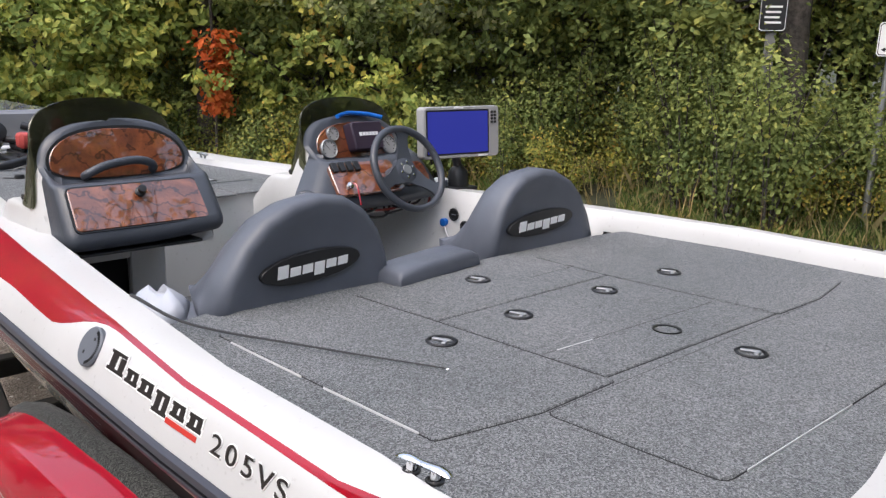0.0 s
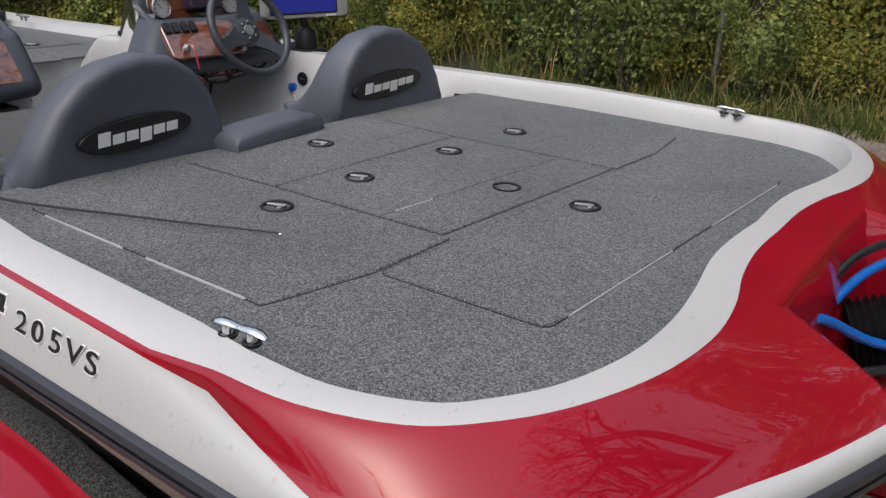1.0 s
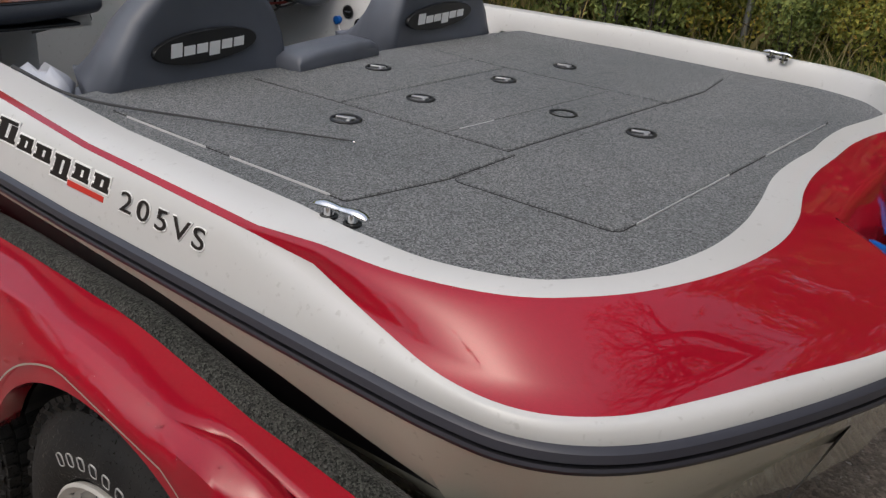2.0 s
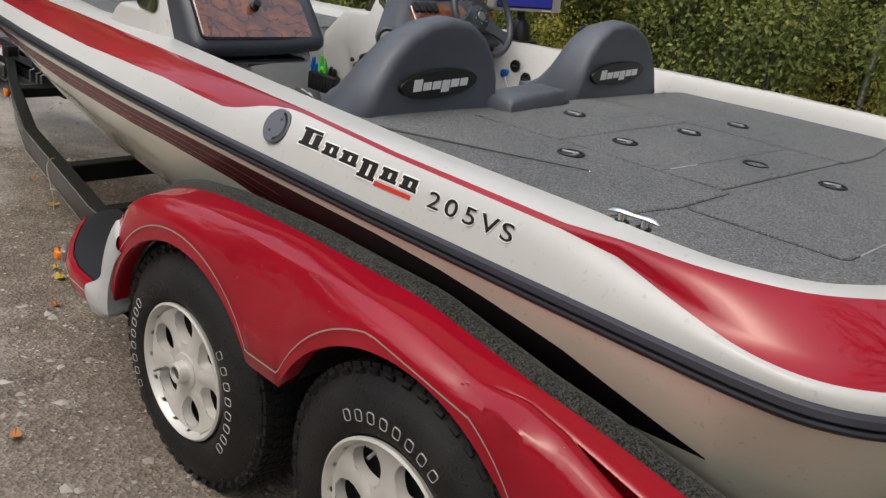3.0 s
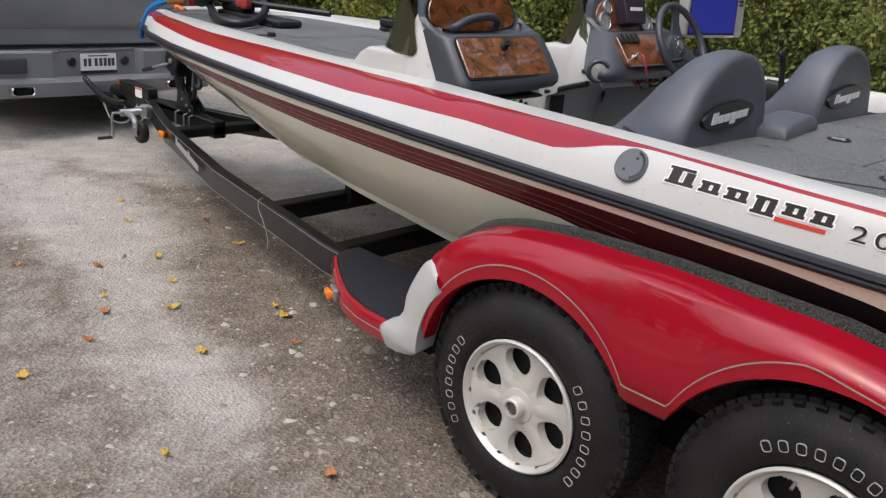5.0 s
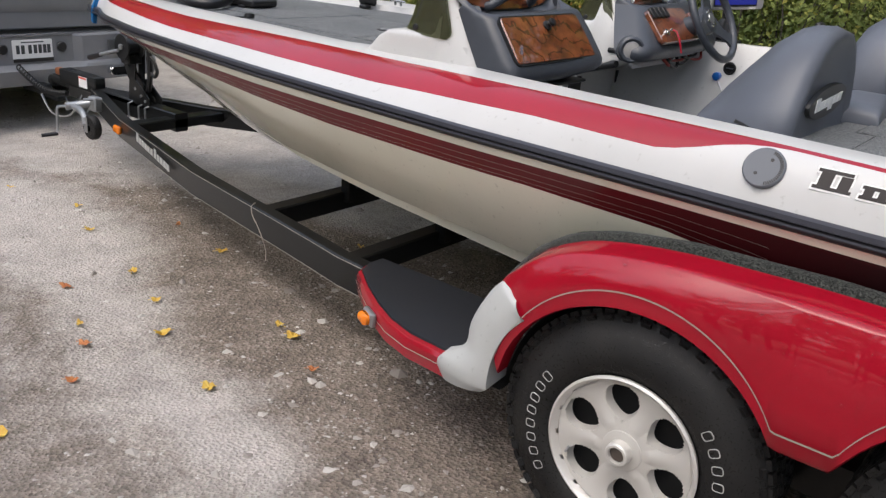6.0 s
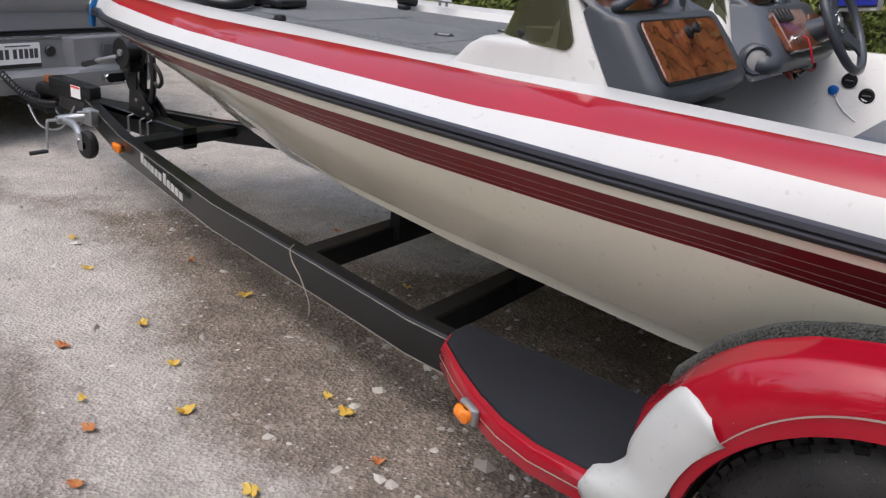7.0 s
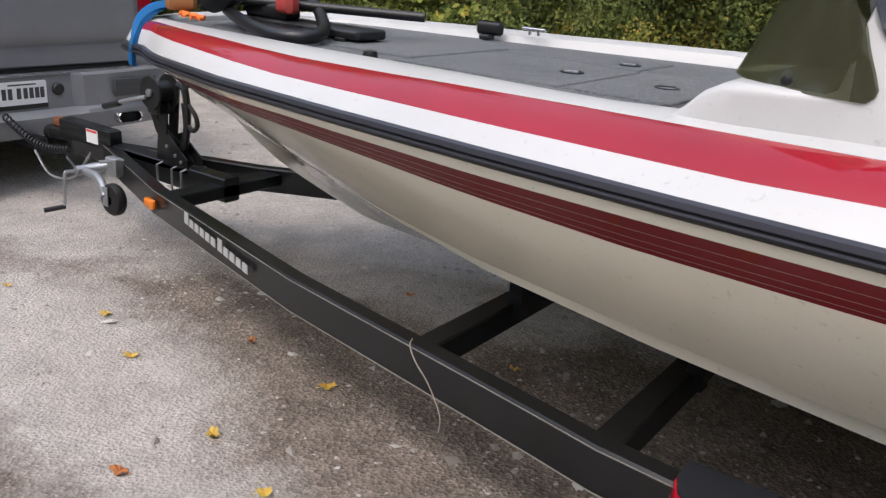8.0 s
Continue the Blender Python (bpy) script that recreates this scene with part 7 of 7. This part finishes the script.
    # plain box; shade below the truck is put into its near-black colour
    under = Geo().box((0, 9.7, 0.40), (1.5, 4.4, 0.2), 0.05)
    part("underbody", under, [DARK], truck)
    part("hitch_receiver", Geo().box((0, 7.25, 0.20), (0.07, 0.30, 0.07), 0.004).box((0, 7.02, 0.17), (0.06, 0.22, 0.03), 0.004), [FRAME], truck, "black hitch bar")


build_truck()


# ---- woods beyond the lane ----
def leaf_mesh(name, centres, size, mat, rnd, heart=None):
    """Many small folded leaves of four corners; they face outward from the heart of the crown and up to the light."""
    n = len(centres)
    c = np.array(centres)
    up = rnd.normal(size=(n, 3)) * 0.55 + (0, 0, 0.55)
    out = c - (c.mean(0) if heart is None else np.array(heart))
    out[:, 2] *= 0.5
    up += out / (np.linalg.norm(out, axis=1)[:, None] + 1e-6) * 0.75
    up /= np.linalg.norm(up, axis=1)[:, None]
    d = rnd.normal(size=(n, 3)) + (0, 0, -0.5)
    d -= up * (d * up).sum(1)[:, None]
    d /= np.linalg.norm(d, axis=1)[:, None]
    e = np.cross(up, d)
    s = size * rnd.uniform(0.55, 1.4, n)[:, None]
    v = np.stack([c - d * s, c + e * s * 0.62 + up * s * 0.16, c + d * s, c - e * s * 0.62 + up * s * 0.16], 1).reshape(-1, 3)
    f = np.arange(n * 4).reshape(-1, 4)
    me = bpy.data.meshes.new(name)
    me.from_pydata(v.tolist(), [], f.tolist())
    me.materials.append(mat)
    return me


def tree(height, spread, mat, seed, leaves=3200, size=0.055, low=0.15, trunk_r=0.11):
    rnd = np.random.default_rng(seed)
    root = thing("tree", (0, 0, 0), "", "")
    g = Geo()
    lean = rnd.normal(size=2) * 0.12
    path = [Vector((lean[0] * (z / height) ** 2 * height * 0.5 + 0.06 * math.sin(z * 1.7 + seed), lean[1] * z * 0.3, z)) for z in np.linspace(-0.2, height, 9)]
    g.tube(path, [lerp(trunk_r * 1.25, trunk_r * 0.15, i / 8) for i in range(9)], 9)
    tips = []
    for k in range(16):
        z = rnd.uniform(low, 0.95) * height
        i = min(7, int((z + 0.2) / (height + 0.2) * 8))
        base = lerp(path[i], path[i + 1], 0.5)
        a = rnd.uniform(0, 2 * math.pi)
        ln = spread * rnd.uniform(0.55, 1.0) * (1.1 - 0.5 * z / height)
        end = base + Vector((math.cos(a) * ln, math.sin(a) * ln, rnd.uniform(0.1, 0.7) * ln))
        midp = lerp(base, end, 0.5) + Vector((0, 0, 0.1 * ln))
        g.tube([base, midp, end], [trunk_r * 0.32, trunk_r * 0.2, trunk_r * 0.06], 5, caps=False)
        tips += [end, midp, lerp(midp, end, 0.5)]
    part("trunk", g, [BARK], root, "", angle=60, weld=False)
    pts = []
    while len(pts) < leaves:
        t = tips[rnd.integers(len(tips))]
        clump = np.array(t) + rnd.normal(size=3) * (0.24 * spread, 0.24 * spread, 0.17 * spread)
        # a spray of leaves: a drooping, flattened tuft
        a = rnd.uniform(0, 2 * math.pi)
        along = np.array((math.cos(a), math.sin(a), -0.35))
        for _ in range(int(rnd.integers(22, 46))):
            q = rnd.uniform(-1, 1)
            pts.append(clump + along * q * 0.24 + rnd.normal(size=3) * (0.075, 0.075, 0.055))
    me = leaf_mesh("crown", pts[:leaves], size, mat, rnd, (0, 0, height * 0.45))
    part("crown", me, None, root)
    return root


def bush(height, spread, mat, seed, leaves=1500, size=0.045):
    rnd = np.random.default_rng(seed)
    root = thing("shrub", (0, 0, 0), "", "")
    g = Geo()
    pts = []
    for k in range(14):
        a, r = rnd.uniform(0, 2 * math.pi), spread * rnd.uniform(0.2, 1.0)
        top = Vector((math.cos(a) * r, math.sin(a) * r, height * rnd.uniform(0.45, 1.0)))
        midp = Vector((top.x * 0.4, top.y * 0.4, top.z * 0.55))
        g.tube([Vector((top.x * 0.1, top.y * 0.1, -0.1)), midp, top], [0.014, 0.010, 0.003], 4, caps=False)
        for _ in range(leaves // 14):
            s = rnd.uniform(0.25, 1.05)
            q = lerp(Vector((0, 0, 0)), midp, s * 2) if s < 0.5 else lerp(midp, top, s * 2 - 1)
            pts.append(np.array(q) + rnd.normal(size=3) * 0.13)
    part("stem", g, [BARK], root, "", angle=60, weld=False)
    part("foliage", leaf_mesh("foliage", pts, size, mat, rnd), None, root)
    return root


def plant(proto, x, y, k, rz, label, category, group):
    m = pose(x, y, ground_z(x, y) - 0.05, 0, 0, rz)
    ob = copy_thing(proto, m)
    ob.scale = (k, k, k)
    tagged(ob, label, category, group)
    return ob


def build_woods():
    rnd = np.random.default_rng(5)
    protos = [
        (tree(5.2, 1.7, LEAF_GREEN, 1, 10500, 0.048), "leafy green tree at the edge of the woods"),
        (tree(5.8, 1.8, LEAF_DULL, 2, 10500, 0.045, 0.06), "grey-green tree with dense low branches"),
        (tree(4.6, 1.6, LEAF_GREEN, 3, 10500, 0.045, 0.04), "bushy green young tree"),
        (tree(6.5, 2.0, LEAF_YELLOW, 4, 9800, 0.052, 0.12, 0.13), "tall tree turning yellow-green"),
    ]
    maple = (tree(5.6, 1.9, LEAF_LIME, 6, 9800, 0.058, 0.08, 0.12), "young maple with lime-green leaves")
    shrubs = [
        (bush(1.7, 0.9, LEAF_GREEN, 11, 3200, 0.033), "green shrub in the undergrowth"),
        (bush(1.3, 0.8, LEAF_YELLOW, 12, 2800, 0.030), "yellowing shrub at the verge"),
        (bush(2.2, 1.0, LEAF_GREEN, 13, 3400, 0.033), "tall green shrub under the trees"),
        (bush(0.9, 0.7, LEAF_YELLOW, 14, 2000, 0.030), "low yellow-green shrub at the verge"),
    ]
    # the edge of the woods runs along the lane and bends round behind the truck
    edge = catmull([(8.3, -7, 0), (8.3, 0, 0), (8.1, 5, 0), (7.3, 8.5, 0), (5.9, 11.2, 0), (4.3, 13.8, 0), (2.2, 16.4, 0), (-1.0, 18.6, 0), (-5.0, 20.0, 0)], 24)
    run = [0.0]
    for a, b in zip(edge, edge[1:]):
        run.append(run[-1] + (b - a).length)

    def along(d, off):
        """A spot d metres along the edge, off metres into the woods."""
        i = max(1, min(len(run) - 1, int(np.searchsorted(run, d))))
        a, b = edge[i - 1], edge[i]
        t = (b - a).normalized()
        p = lerp(a, b, (d - run[i - 1]) / (run[i] - run[i - 1]))
        return p.x + t.y * off, p.y - t.x * off

    for row, off, step in ((0, 0.0, 1.1), (1, 1.1, 1.15), (2, 2.5, 1.4), (3, 4.3, 1.7), (4, 6.7, 2.2)):
        d = 0.3
        while d < run[-1]:
            p, lab = protos[int(rnd.integers(len(protos)))]
            x, y = along(d, off + rnd.uniform(-0.5, 0.5))
            plant(p, x, y, rnd.uniform(0.85, 1.2) * (1.0 + 0.06 * row), rnd.uniform(0, 360), lab, "tree", "trees along the lane")
            d += step * rnd.uniform(0.8, 1.25)
    for k in range(34):
        p, lab = protos[(0, 2, 3, 2, 1)[k % 5]]
        x, y = along(13.0 + 0.62 * k, rnd.uniform(-0.5, 0.4))
        plant(p, x, y, rnd.uniform(0.95, 1.25), rnd.uniform(0, 360), lab, "tree", "trees along the lane")
    for x, y, k in ((6.0, 10.6, 0.95), (3.75, 12.6, 0.9), (3.0, 13.3, 1.0), (2.1, 14.4, 1.1), (6.6, 9.4, 0.85), (5.5, 12.6, 1.1), (3.7, 13.9, 1.15), (2.8, 15.0, 1.2), (1.2, 15.6, 1.1)):
        plant(maple[0], x, y, k, 90.0 * y, maple[1], "tree", "trees along the lane")
    for k in range(40):
        p, lab = protos[int(rnd.integers(len(protos)))]
        plant(p, rnd.uniform(-29.5, -26.0) - 2.5 * (k % 2), -14 + 1.6 * k + rnd.uniform(-1, 1), rnd.uniform(1.8, 2.3), rnd.uniform(0, 360), lab, "tree", "tall trees across the lane")
    for k in range(12):
        p, lab = protos[int(rnd.integers(len(protos)))]
        plant(p, -11 + 2.2 * k, rnd.uniform(-17, -14), rnd.uniform(1.8, 2.3), rnd.uniform(0, 360), lab, "tree", "tall trees across the lane")
    for k in range(14):
        p, lab = protos[int(rnd.integers(len(protos)))]
        plant(p, -19 + 2.2 * k, rnd.uniform(38, 46), rnd.uniform(1.6, 2.2), rnd.uniform(0, 360), lab, "tree", "tall trees across the lane")
    for k in range(10):
        p, lab = protos[int(rnd.integers(len(protos)))]
        plant(p, rnd.uniform(12, 15), -13 + 4.2 * k, rnd.uniform(1.7, 2.1), rnd.uniform(0, 360), lab, "tree", "trees along the lane")
    for row, off, step in ((0, -1.35, 0.42), (1, -0.65, 0.55)):
        d = 1.8
        while d < run[-1] - 4:
            x, y = along(d, off)
            p, lab = shrubs[int(rnd.integers(len(shrubs)))]
            if row == 0 and y < 2.2:
                p, lab = shrubs[3 if rnd.uniform() < 0.7 else 1]
                plant(p, x + rnd.uniform(-0.5, 0.3), y, rnd.uniform(0.6, 0.95), rnd.uniform(0, 360), lab, "shrub", "shrubs along the verge")
            else:
                if row == 0 and 3.3 < y < 4.3:
                    p, lab = shrubs[3]
                plant(p, x + rnd.uniform(-0.3, 0.3), y, rnd.uniform(0.75, 1.2) * (0.8 if row == 0 else 1.0), rnd.uniform(0, 360), lab, "shrub", "shrubs along the verge")
            d += step * rnd.uniform(0.7, 1.3)
    for x, y, k in ((6.05, 3.45, 0.85), (6.1, 3.95, 0.8), (6.25, 4.5, 0.9), (6.3, 2.2, 0.6)):
        plant(shrubs[2][0], x, y, k, 70 * y, shrubs[2][1], "shrub", "shrubs along the verge")
    for p, _ in protos + shrubs + [maple]:
        for o in (*p.children_recursive, p):
            bpy.data.objects.remove(o)


build_woods()


def big_trunks():
    """Bare lower trunks of old trees among the shrubs."""
    for k, (x, y, r, dx) in enumerate(((6.95, 3.78, 0.15, 0.08), (7.0, 2.52, 0.12, 0.3), (6.9, 5.1, 0.07, -0.25), (4.6, 11.4, 0.17, 0.0))):
        g = Geo()
        zs = [-0.3, 0.3, 1.0, 2.0, 3.2, 4.6, 6.2]
        z0 = ground_z(x, y)
        g.tube([(x + dx * 0.3 * z / 3 + 0.02 * math.sin(z * 2 + k), y + 0.02 * math.cos(z * 3), z0 + z) for z in zs], [r * (1.25 if z < 0 else 1.08 - 0.05 * z) for z in zs], 14)
        t = thing("tree", (x, y, z0), "old tree with a bare grey trunk among the shrubs", "tree", "old trees in the woods")
        part("trunk", g, [BARK], t, "bare grey trunk", angle=60)
        rnd = np.random.default_rng(40 + k)
        pts = rnd.normal(size=(2600, 3)) * (1.0, 1.0, 0.55) + (x, y, z0 + 5.4)
        part("crown", leaf_mesh("crown", pts, 0.05, LEAF_GREEN, rnd), None, t)


big_trunks()


def bare_tree(seed, height=9.0):
    """A tall half-bare tree: limbs that fork into ever finer twigs."""
    rnd = np.random.default_rng(seed)
    root = thing("tree", (0, 0, 0), "", "")
    g = Geo()
    tips = []

    def grow(p, d, ln, r, depth):
        q = p + d * ln
        bend = lerp(p, q, 0.5) + Vector(rnd.normal(size=3)) * ln * 0.06
        g.tube([p, bend, q], [r, r * 0.82, r * 0.62], 6 if depth < 2 else 3, caps=False)
        if depth == 5:
            tips.append(q)
            return
        for _ in range(3 if depth else 4):
            side = Vector(rnd.normal(size=3))
            nd = (d + side * (0.42 if depth else 0.5) + Vector((0, 0, 0.12))).normalized()
            grow(lerp(p, q, rnd.uniform(0.6, 1.0)) if depth else q, nd, ln * rnd.uniform(0.58, 0.8), r * 0.55, depth + 1)

    grow(Vector((0, 0, -0.2)), Vector((0.03, 0.02, 1)).normalized(), height * 0.36, 0.17, 0)
    part("trunk", g, [BARK], root, "", angle=60, weld=False)
    pts = [np.array(t) + rnd.normal(size=3) * 0.12 for t in tips for _ in range(4)]
    part("crown", leaf_mesh("crown", pts, 0.05, LEAF_YELLOW, rnd), None, root)
    return root


def old_trees():
    protos = [bare_tree(31), bare_tree(32, 10.5)]
    spots = [(2.4, -2.7), (-1.2, -5.2), (0.9, -4.4), (-3.4, -6.5), (7.6, -6.5), (9.0, -3.0), (5.0, -10.0), (-1.5, -12.0), (-7.5, -11.0), (8.6, 7.5), (8.8, 12.0), (-9.5, -4.0), (-10.5, 3.5), (-9.8, 9.5), (-10.5, 15.0)]
    for k, (x, y) in enumerate(spots):
        plant(protos[k % 2], x, y, (1.2 if k == 0 else 0.9 + 0.07 * (k % 4)), 50.0 * k, "tall half-bare tree with fine forking twigs", "tree", "old trees round the lane")
    for p in protos:
        for o in (*p.children_recursive, p):
            bpy.data.objects.remove(o)


old_trees()


def red_vine():
    rnd = np.random.default_rng(77)
    x, y = 4.26, 10.66
    z0 = ground_z(x, y)
    t = thing("climbing_vine", (x, y, z0), "red autumn creeper hanging on a tree trunk", "vine")
    g = Geo().tube([(x, y, z0), (x + 0.03, y, z0 + 1.2), (x - 0.02, y, z0 + 2.5)], 0.02, 6)
    part("stem", g, [BARK], t)
    pts = []
    for _ in range(620):
        h = rnd.uniform(0.95, 2.1)
        pts.append((x + rnd.normal() * (0.09 + 0.16 * max(0, h - 1.45)), y - 0.12 + rnd.normal() * 0.1, z0 + h))
    part("foliage", leaf_mesh("foliage", pts, 0.06, LEAF_RED, rnd), None, t, "red leaves")


red_vine()


def signs():
    # black notice board on a post
    x, y = 6.5, 3.83
    z0 = ground_z(x, y)
    face = Matrix.Translation((x, y, 2.30)) @ Matrix.Rotation(radians(-66), 4, "Z") @ Matrix.Rotation(radians(90), 4, "X")
    b = thing("notice_sign", (x, y, z0), "black notice board with pale emblem on a grey post", "sign")
    part("post", Geo().box((x + 0.04, y + 0.02, (z0 + 2.6) / 2 - 0.1), (0.10, 0.05, 2.6 - z0 + 0.2), 0.005, 0, Matrix.Rotation(radians(-66), 4, "Z")), [material("weathered_post", (0.16, 0.16, 0.15), 0.8)], b, "pale weathered post")
    bd = part("board", Geo().prism(rounded(0.26, 0.62, 0.03), 0, 0.01, face, 0, 0.002), [BLACK], b, "black board")
    part("border", Geo().grid([[face @ Vector((px * k, py * kk, 0.0115)) for px, py in rounded(0.25, 0.61, 0.03)] for k, kk in ((0.97, 0.985), (0.93, 0.965))], 0, close_v=True), [WHITEPAINT], bd)
    part("emblem", Geo().prism(oval(0.075, 0.10, 28), 0.009, 0.0115, face @ Matrix.Translation((0, 0.12, 0))), [RIM], bd, "pale oval emblem")
    for k in range(4):
        part("text_bar", Geo().prism(rect(-0.08 + 0.008 * (k % 2), -0.012, 0.08 - 0.01 * (k % 3), 0.008), 0.009, 0.0115, face @ Matrix.Translation((0, -0.07 - 0.05 * k, 0))), [RIM], bd)
    # white sign on a galvanised pole
    x, y = 6.6, 2.75
    z0 = ground_z(x, y)
    p = thing("road_sign", (x, y, z0), "white rectangular sign on a galvanised steel pole", "sign")
    part("pole", Geo().tube([(x, y, z0 - 0.2), (x + 0.02, y, 1.4), (x + 0.04, y - 0.01, 2.7)], 0.032, 10), [STEEL], p, "galvanised pole")
    f = Matrix.Translation((x - 0.035, y - 0.03, 1.93)) @ Matrix.Rotation(radians(-70), 4, "Z") @ Matrix.Rotation(radians(90), 4, "X")
    w = part("plate", Geo().prism(rounded(0.25, 0.30, 0.025), 0, 0.006, f, 0, 0.001), [WHITEPAINT], p, "white sign plate")
    part("border", Geo().grid([[f @ Vector((px * k, py * k, 0.0075)) for px, py in rounded(0.24, 0.29, 0.025)] for k in (0.97, 0.92)], 0, close_v=True), [BLACK], w)
    part("arrow", Geo().prism([(-0.09, -0.09), (-0.055, -0.07), (-0.055, -0.085), (0.0, -0.085), (0.0, -0.096), (-0.055, -0.096), (-0.055, -0.112)], 0.005, 0.0075, f), [BLACK], w)


signs()


# ---- verge grass, stones and fallen leaves ----
def blades(name, pts, h, mat, rnd):
    n = len(pts)
    c = np.array(pts)
    a = rnd.uniform(0, 2 * math.pi, n)
    w = rnd.uniform(0.004, 0.008, n)
    ln = h * rnd.uniform(0.4, 1.3, n)
    bend = rnd.normal(size=(n, 2)) * 0.45 * ln[:, None]
    side = np.stack([np.cos(a) * w, np.sin(a) * w, np.zeros(n)], 1)
    mid = c + np.stack([bend[:, 0] * 0.35, bend[:, 1] * 0.35, ln * 0.6], 1)
    tip = c + np.stack([bend[:, 0], bend[:, 1], ln], 1)
    v = np.stack([c - side, c + side, mid + side * 0.7, tip, mid - side * 0.7], 1).reshape(-1, 3)
    f = np.arange(n * 5).reshape(-1, 5)
    me = bpy.data.meshes.new(name)
    me.from_pydata(v.tolist(), [], f.tolist())
    me.materials.append(mat)
    return tagged(new(name, me), kind="stuff")


def verge():
    rnd = np.random.default_rng(21)
    pts = []
    for _ in range(42000):
        x, y = 5.75 + abs(rnd.normal()) * 1.0, rnd.uniform(-5, 20)
        if x < 9 and noise.noise((x * 0.8, y * 0.8, 3)) > -0.25:
            pts.append((x, y, ground_z(x, y) - 0.02))
    g = blades("verge_grass", pts, 0.17, GRASS, rnd)
    tagged(g, "ragged green and straw grass along the lane", "grass")
    pts = []
    for _ in range(2200):
        x, y = rnd.uniform(5.9, 7.8), rnd.uniform(-5, 12)
        pts.append((x, y, ground_z(x, y) - 0.02))
    g = blades("dry_stalks", pts, 0.5, by_island("straw_stalks", [(0.0, (0.20, 0.15, 0.06)), (1.0, (0.38, 0.29, 0.15))], 0.8, 0.1), rnd)
    tagged(g, "dry straw-coloured stalks in the verge", "grass")


verge()


def stones():
    """Loose chips on the lane, thick near the walk, as one joined lot."""
    rnd = np.random.default_rng(8)
    V, F = [], []
    base = np.array([(1, 0, 0), (0.3, 0.95, 0), (-0.8, 0.6, 0), (-0.8, -0.6, 0), (0.3, -0.95, 0), (0.1, 0.1, 0.62)])
    faces = [(0, 1, 5), (1, 2, 5), (2, 3, 5), (3, 4, 5), (4, 0, 5)]
    count = 0
    while count < 44000:
        x, y = rnd.uniform(-2.9, 2.2), rnd.uniform(-0.6, 8.5)
        if rnd.uniform() > 0.25 + 0.75 * max(0, noise.noise((x * 0.9, y * 0.9, 7)) + 0.35):
            continue
        s = 0.0044 * math.exp(rnd.normal() * 0.5)
        if rnd.uniform() < 0.07:
            s *= rnd.uniform(1.6, 3.2)
        a = rnd.uniform(0, 6.283)
        b = base * (1, rnd.uniform(0.6, 1), rnd.uniform(0.5, 1)) * s + rnd.normal(size=(6, 3)) * s * 0.14
        ca, sa = math.cos(a), math.sin(a)
        z = ground_z(x, y) - 0.001 + 0.012 * noise.noise((x * 0.7, y * 0.7, 0))
        o = len(V)
        V += [(x + p[0] * ca - p[1] * sa, y + p[0] * sa + p[1] * ca, z + p[2]) for p in b]
        F += [tuple(i + o for i in f) for f in faces]
        count += 1
    me = bpy.data.meshes.new("loose_stone")
    me.from_pydata(V, [], F)
    me.materials.append(by_island("limestone_chips", [(0.0, (0.24, 0.215, 0.19)), (0.7, (0.37, 0.345, 0.315)), (1.0, (0.54, 0.52, 0.48))], 0.9, 0, 0.0))
    tagged(new("loose_stone", me), "pale limestone chips strewn over the lane", "gravel", kind="stuff")


stones()


def fallen_leaves():
    spots = [(-1.47, 4.02), (-1.54, 3.86), (-0.95, 3.50), (-0.98, 3.39), (-1.33, 4.39), (-0.90, 4.97), (-1.15, 4.02), (-1.70, 3.65), (-1.42, 3.30), (-1.86, 2.76), (-1.55, 2.36), (-1.05, 4.35), (-0.62, 4.30), (-0.55, 4.75), (-0.75, 5.35), (-0.2, 5.0), (-1.62, 4.6), (-1.9, 4.1), (-2.0, 3.5), (-1.1, 3.15), (-1.3, 3.75), (-0.1, 3.9), (-0.3, 4.35), (-1.75, 5.2), (-0.85, 5.9), (0.2, 4.6)]
    rnd = np.random.default_rng(3)
    for k, (x, y) in enumerate(spots):
        s = rnd.uniform(0.016, 0.030)
        a0 = rnd.uniform(0, 6.28)
        m = Matrix.Translation((x, y, ground_z(x, y) + 0.006)) @ Matrix.Rotation(a0, 4, "Z")
        ring = []
        for i in range(16):
            a = 2 * math.pi * i / 16
            r = s * (0.62 + 0.38 * abs(math.cos(2.5 * a)))
            ring.append(Vector((r * math.cos(a) * 1.15, r * math.sin(a) * 0.8, 0.004 + 0.010 * rnd.uniform() + 0.006 * math.cos(2 * a))))
        g = Geo()
        c = Vector((0, 0, 0.002))
        o = [m @ p for p in ring]
        g.add([m @ c] + o, [(0, 1 + i, 1 + (i + 1) % 16) for i in range(16)])
        g.tube([m @ Vector((s * 0.6, 0, 0.005)), m @ Vector((s * 1.5, 0.004, 0.004))], 0.0012, 4)
        yellow = k % 3 != 1
        ob = part("fallen_leaf", g, [LEAF_FALLEN[0] if yellow else LEAF_FALLEN[1]], None)
        tagged(ob, "yellow maple leaf lying on the gravel" if yellow else "rust-brown leaf lying on the gravel", "leaf", "fallen leaves on the lane")


def leaf_paint(name, a, b):
    mt = material(name, a, 0.6)
    n = noise_tex(mt, 40.0, 4.0)
    to_color(mt, ramp(mt, n, "Fac", [(0.35, a), (0.65, b)]), 0)
    return mt


LEAF_FALLEN = [leaf_paint("yellow_leaf", (0.52, 0.30, 0.03), (0.58, 0.42, 0.08)), leaf_paint("brown_leaf", (0.36, 0.11, 0.03), (0.48, 0.20, 0.06))]
fallen_leaves()
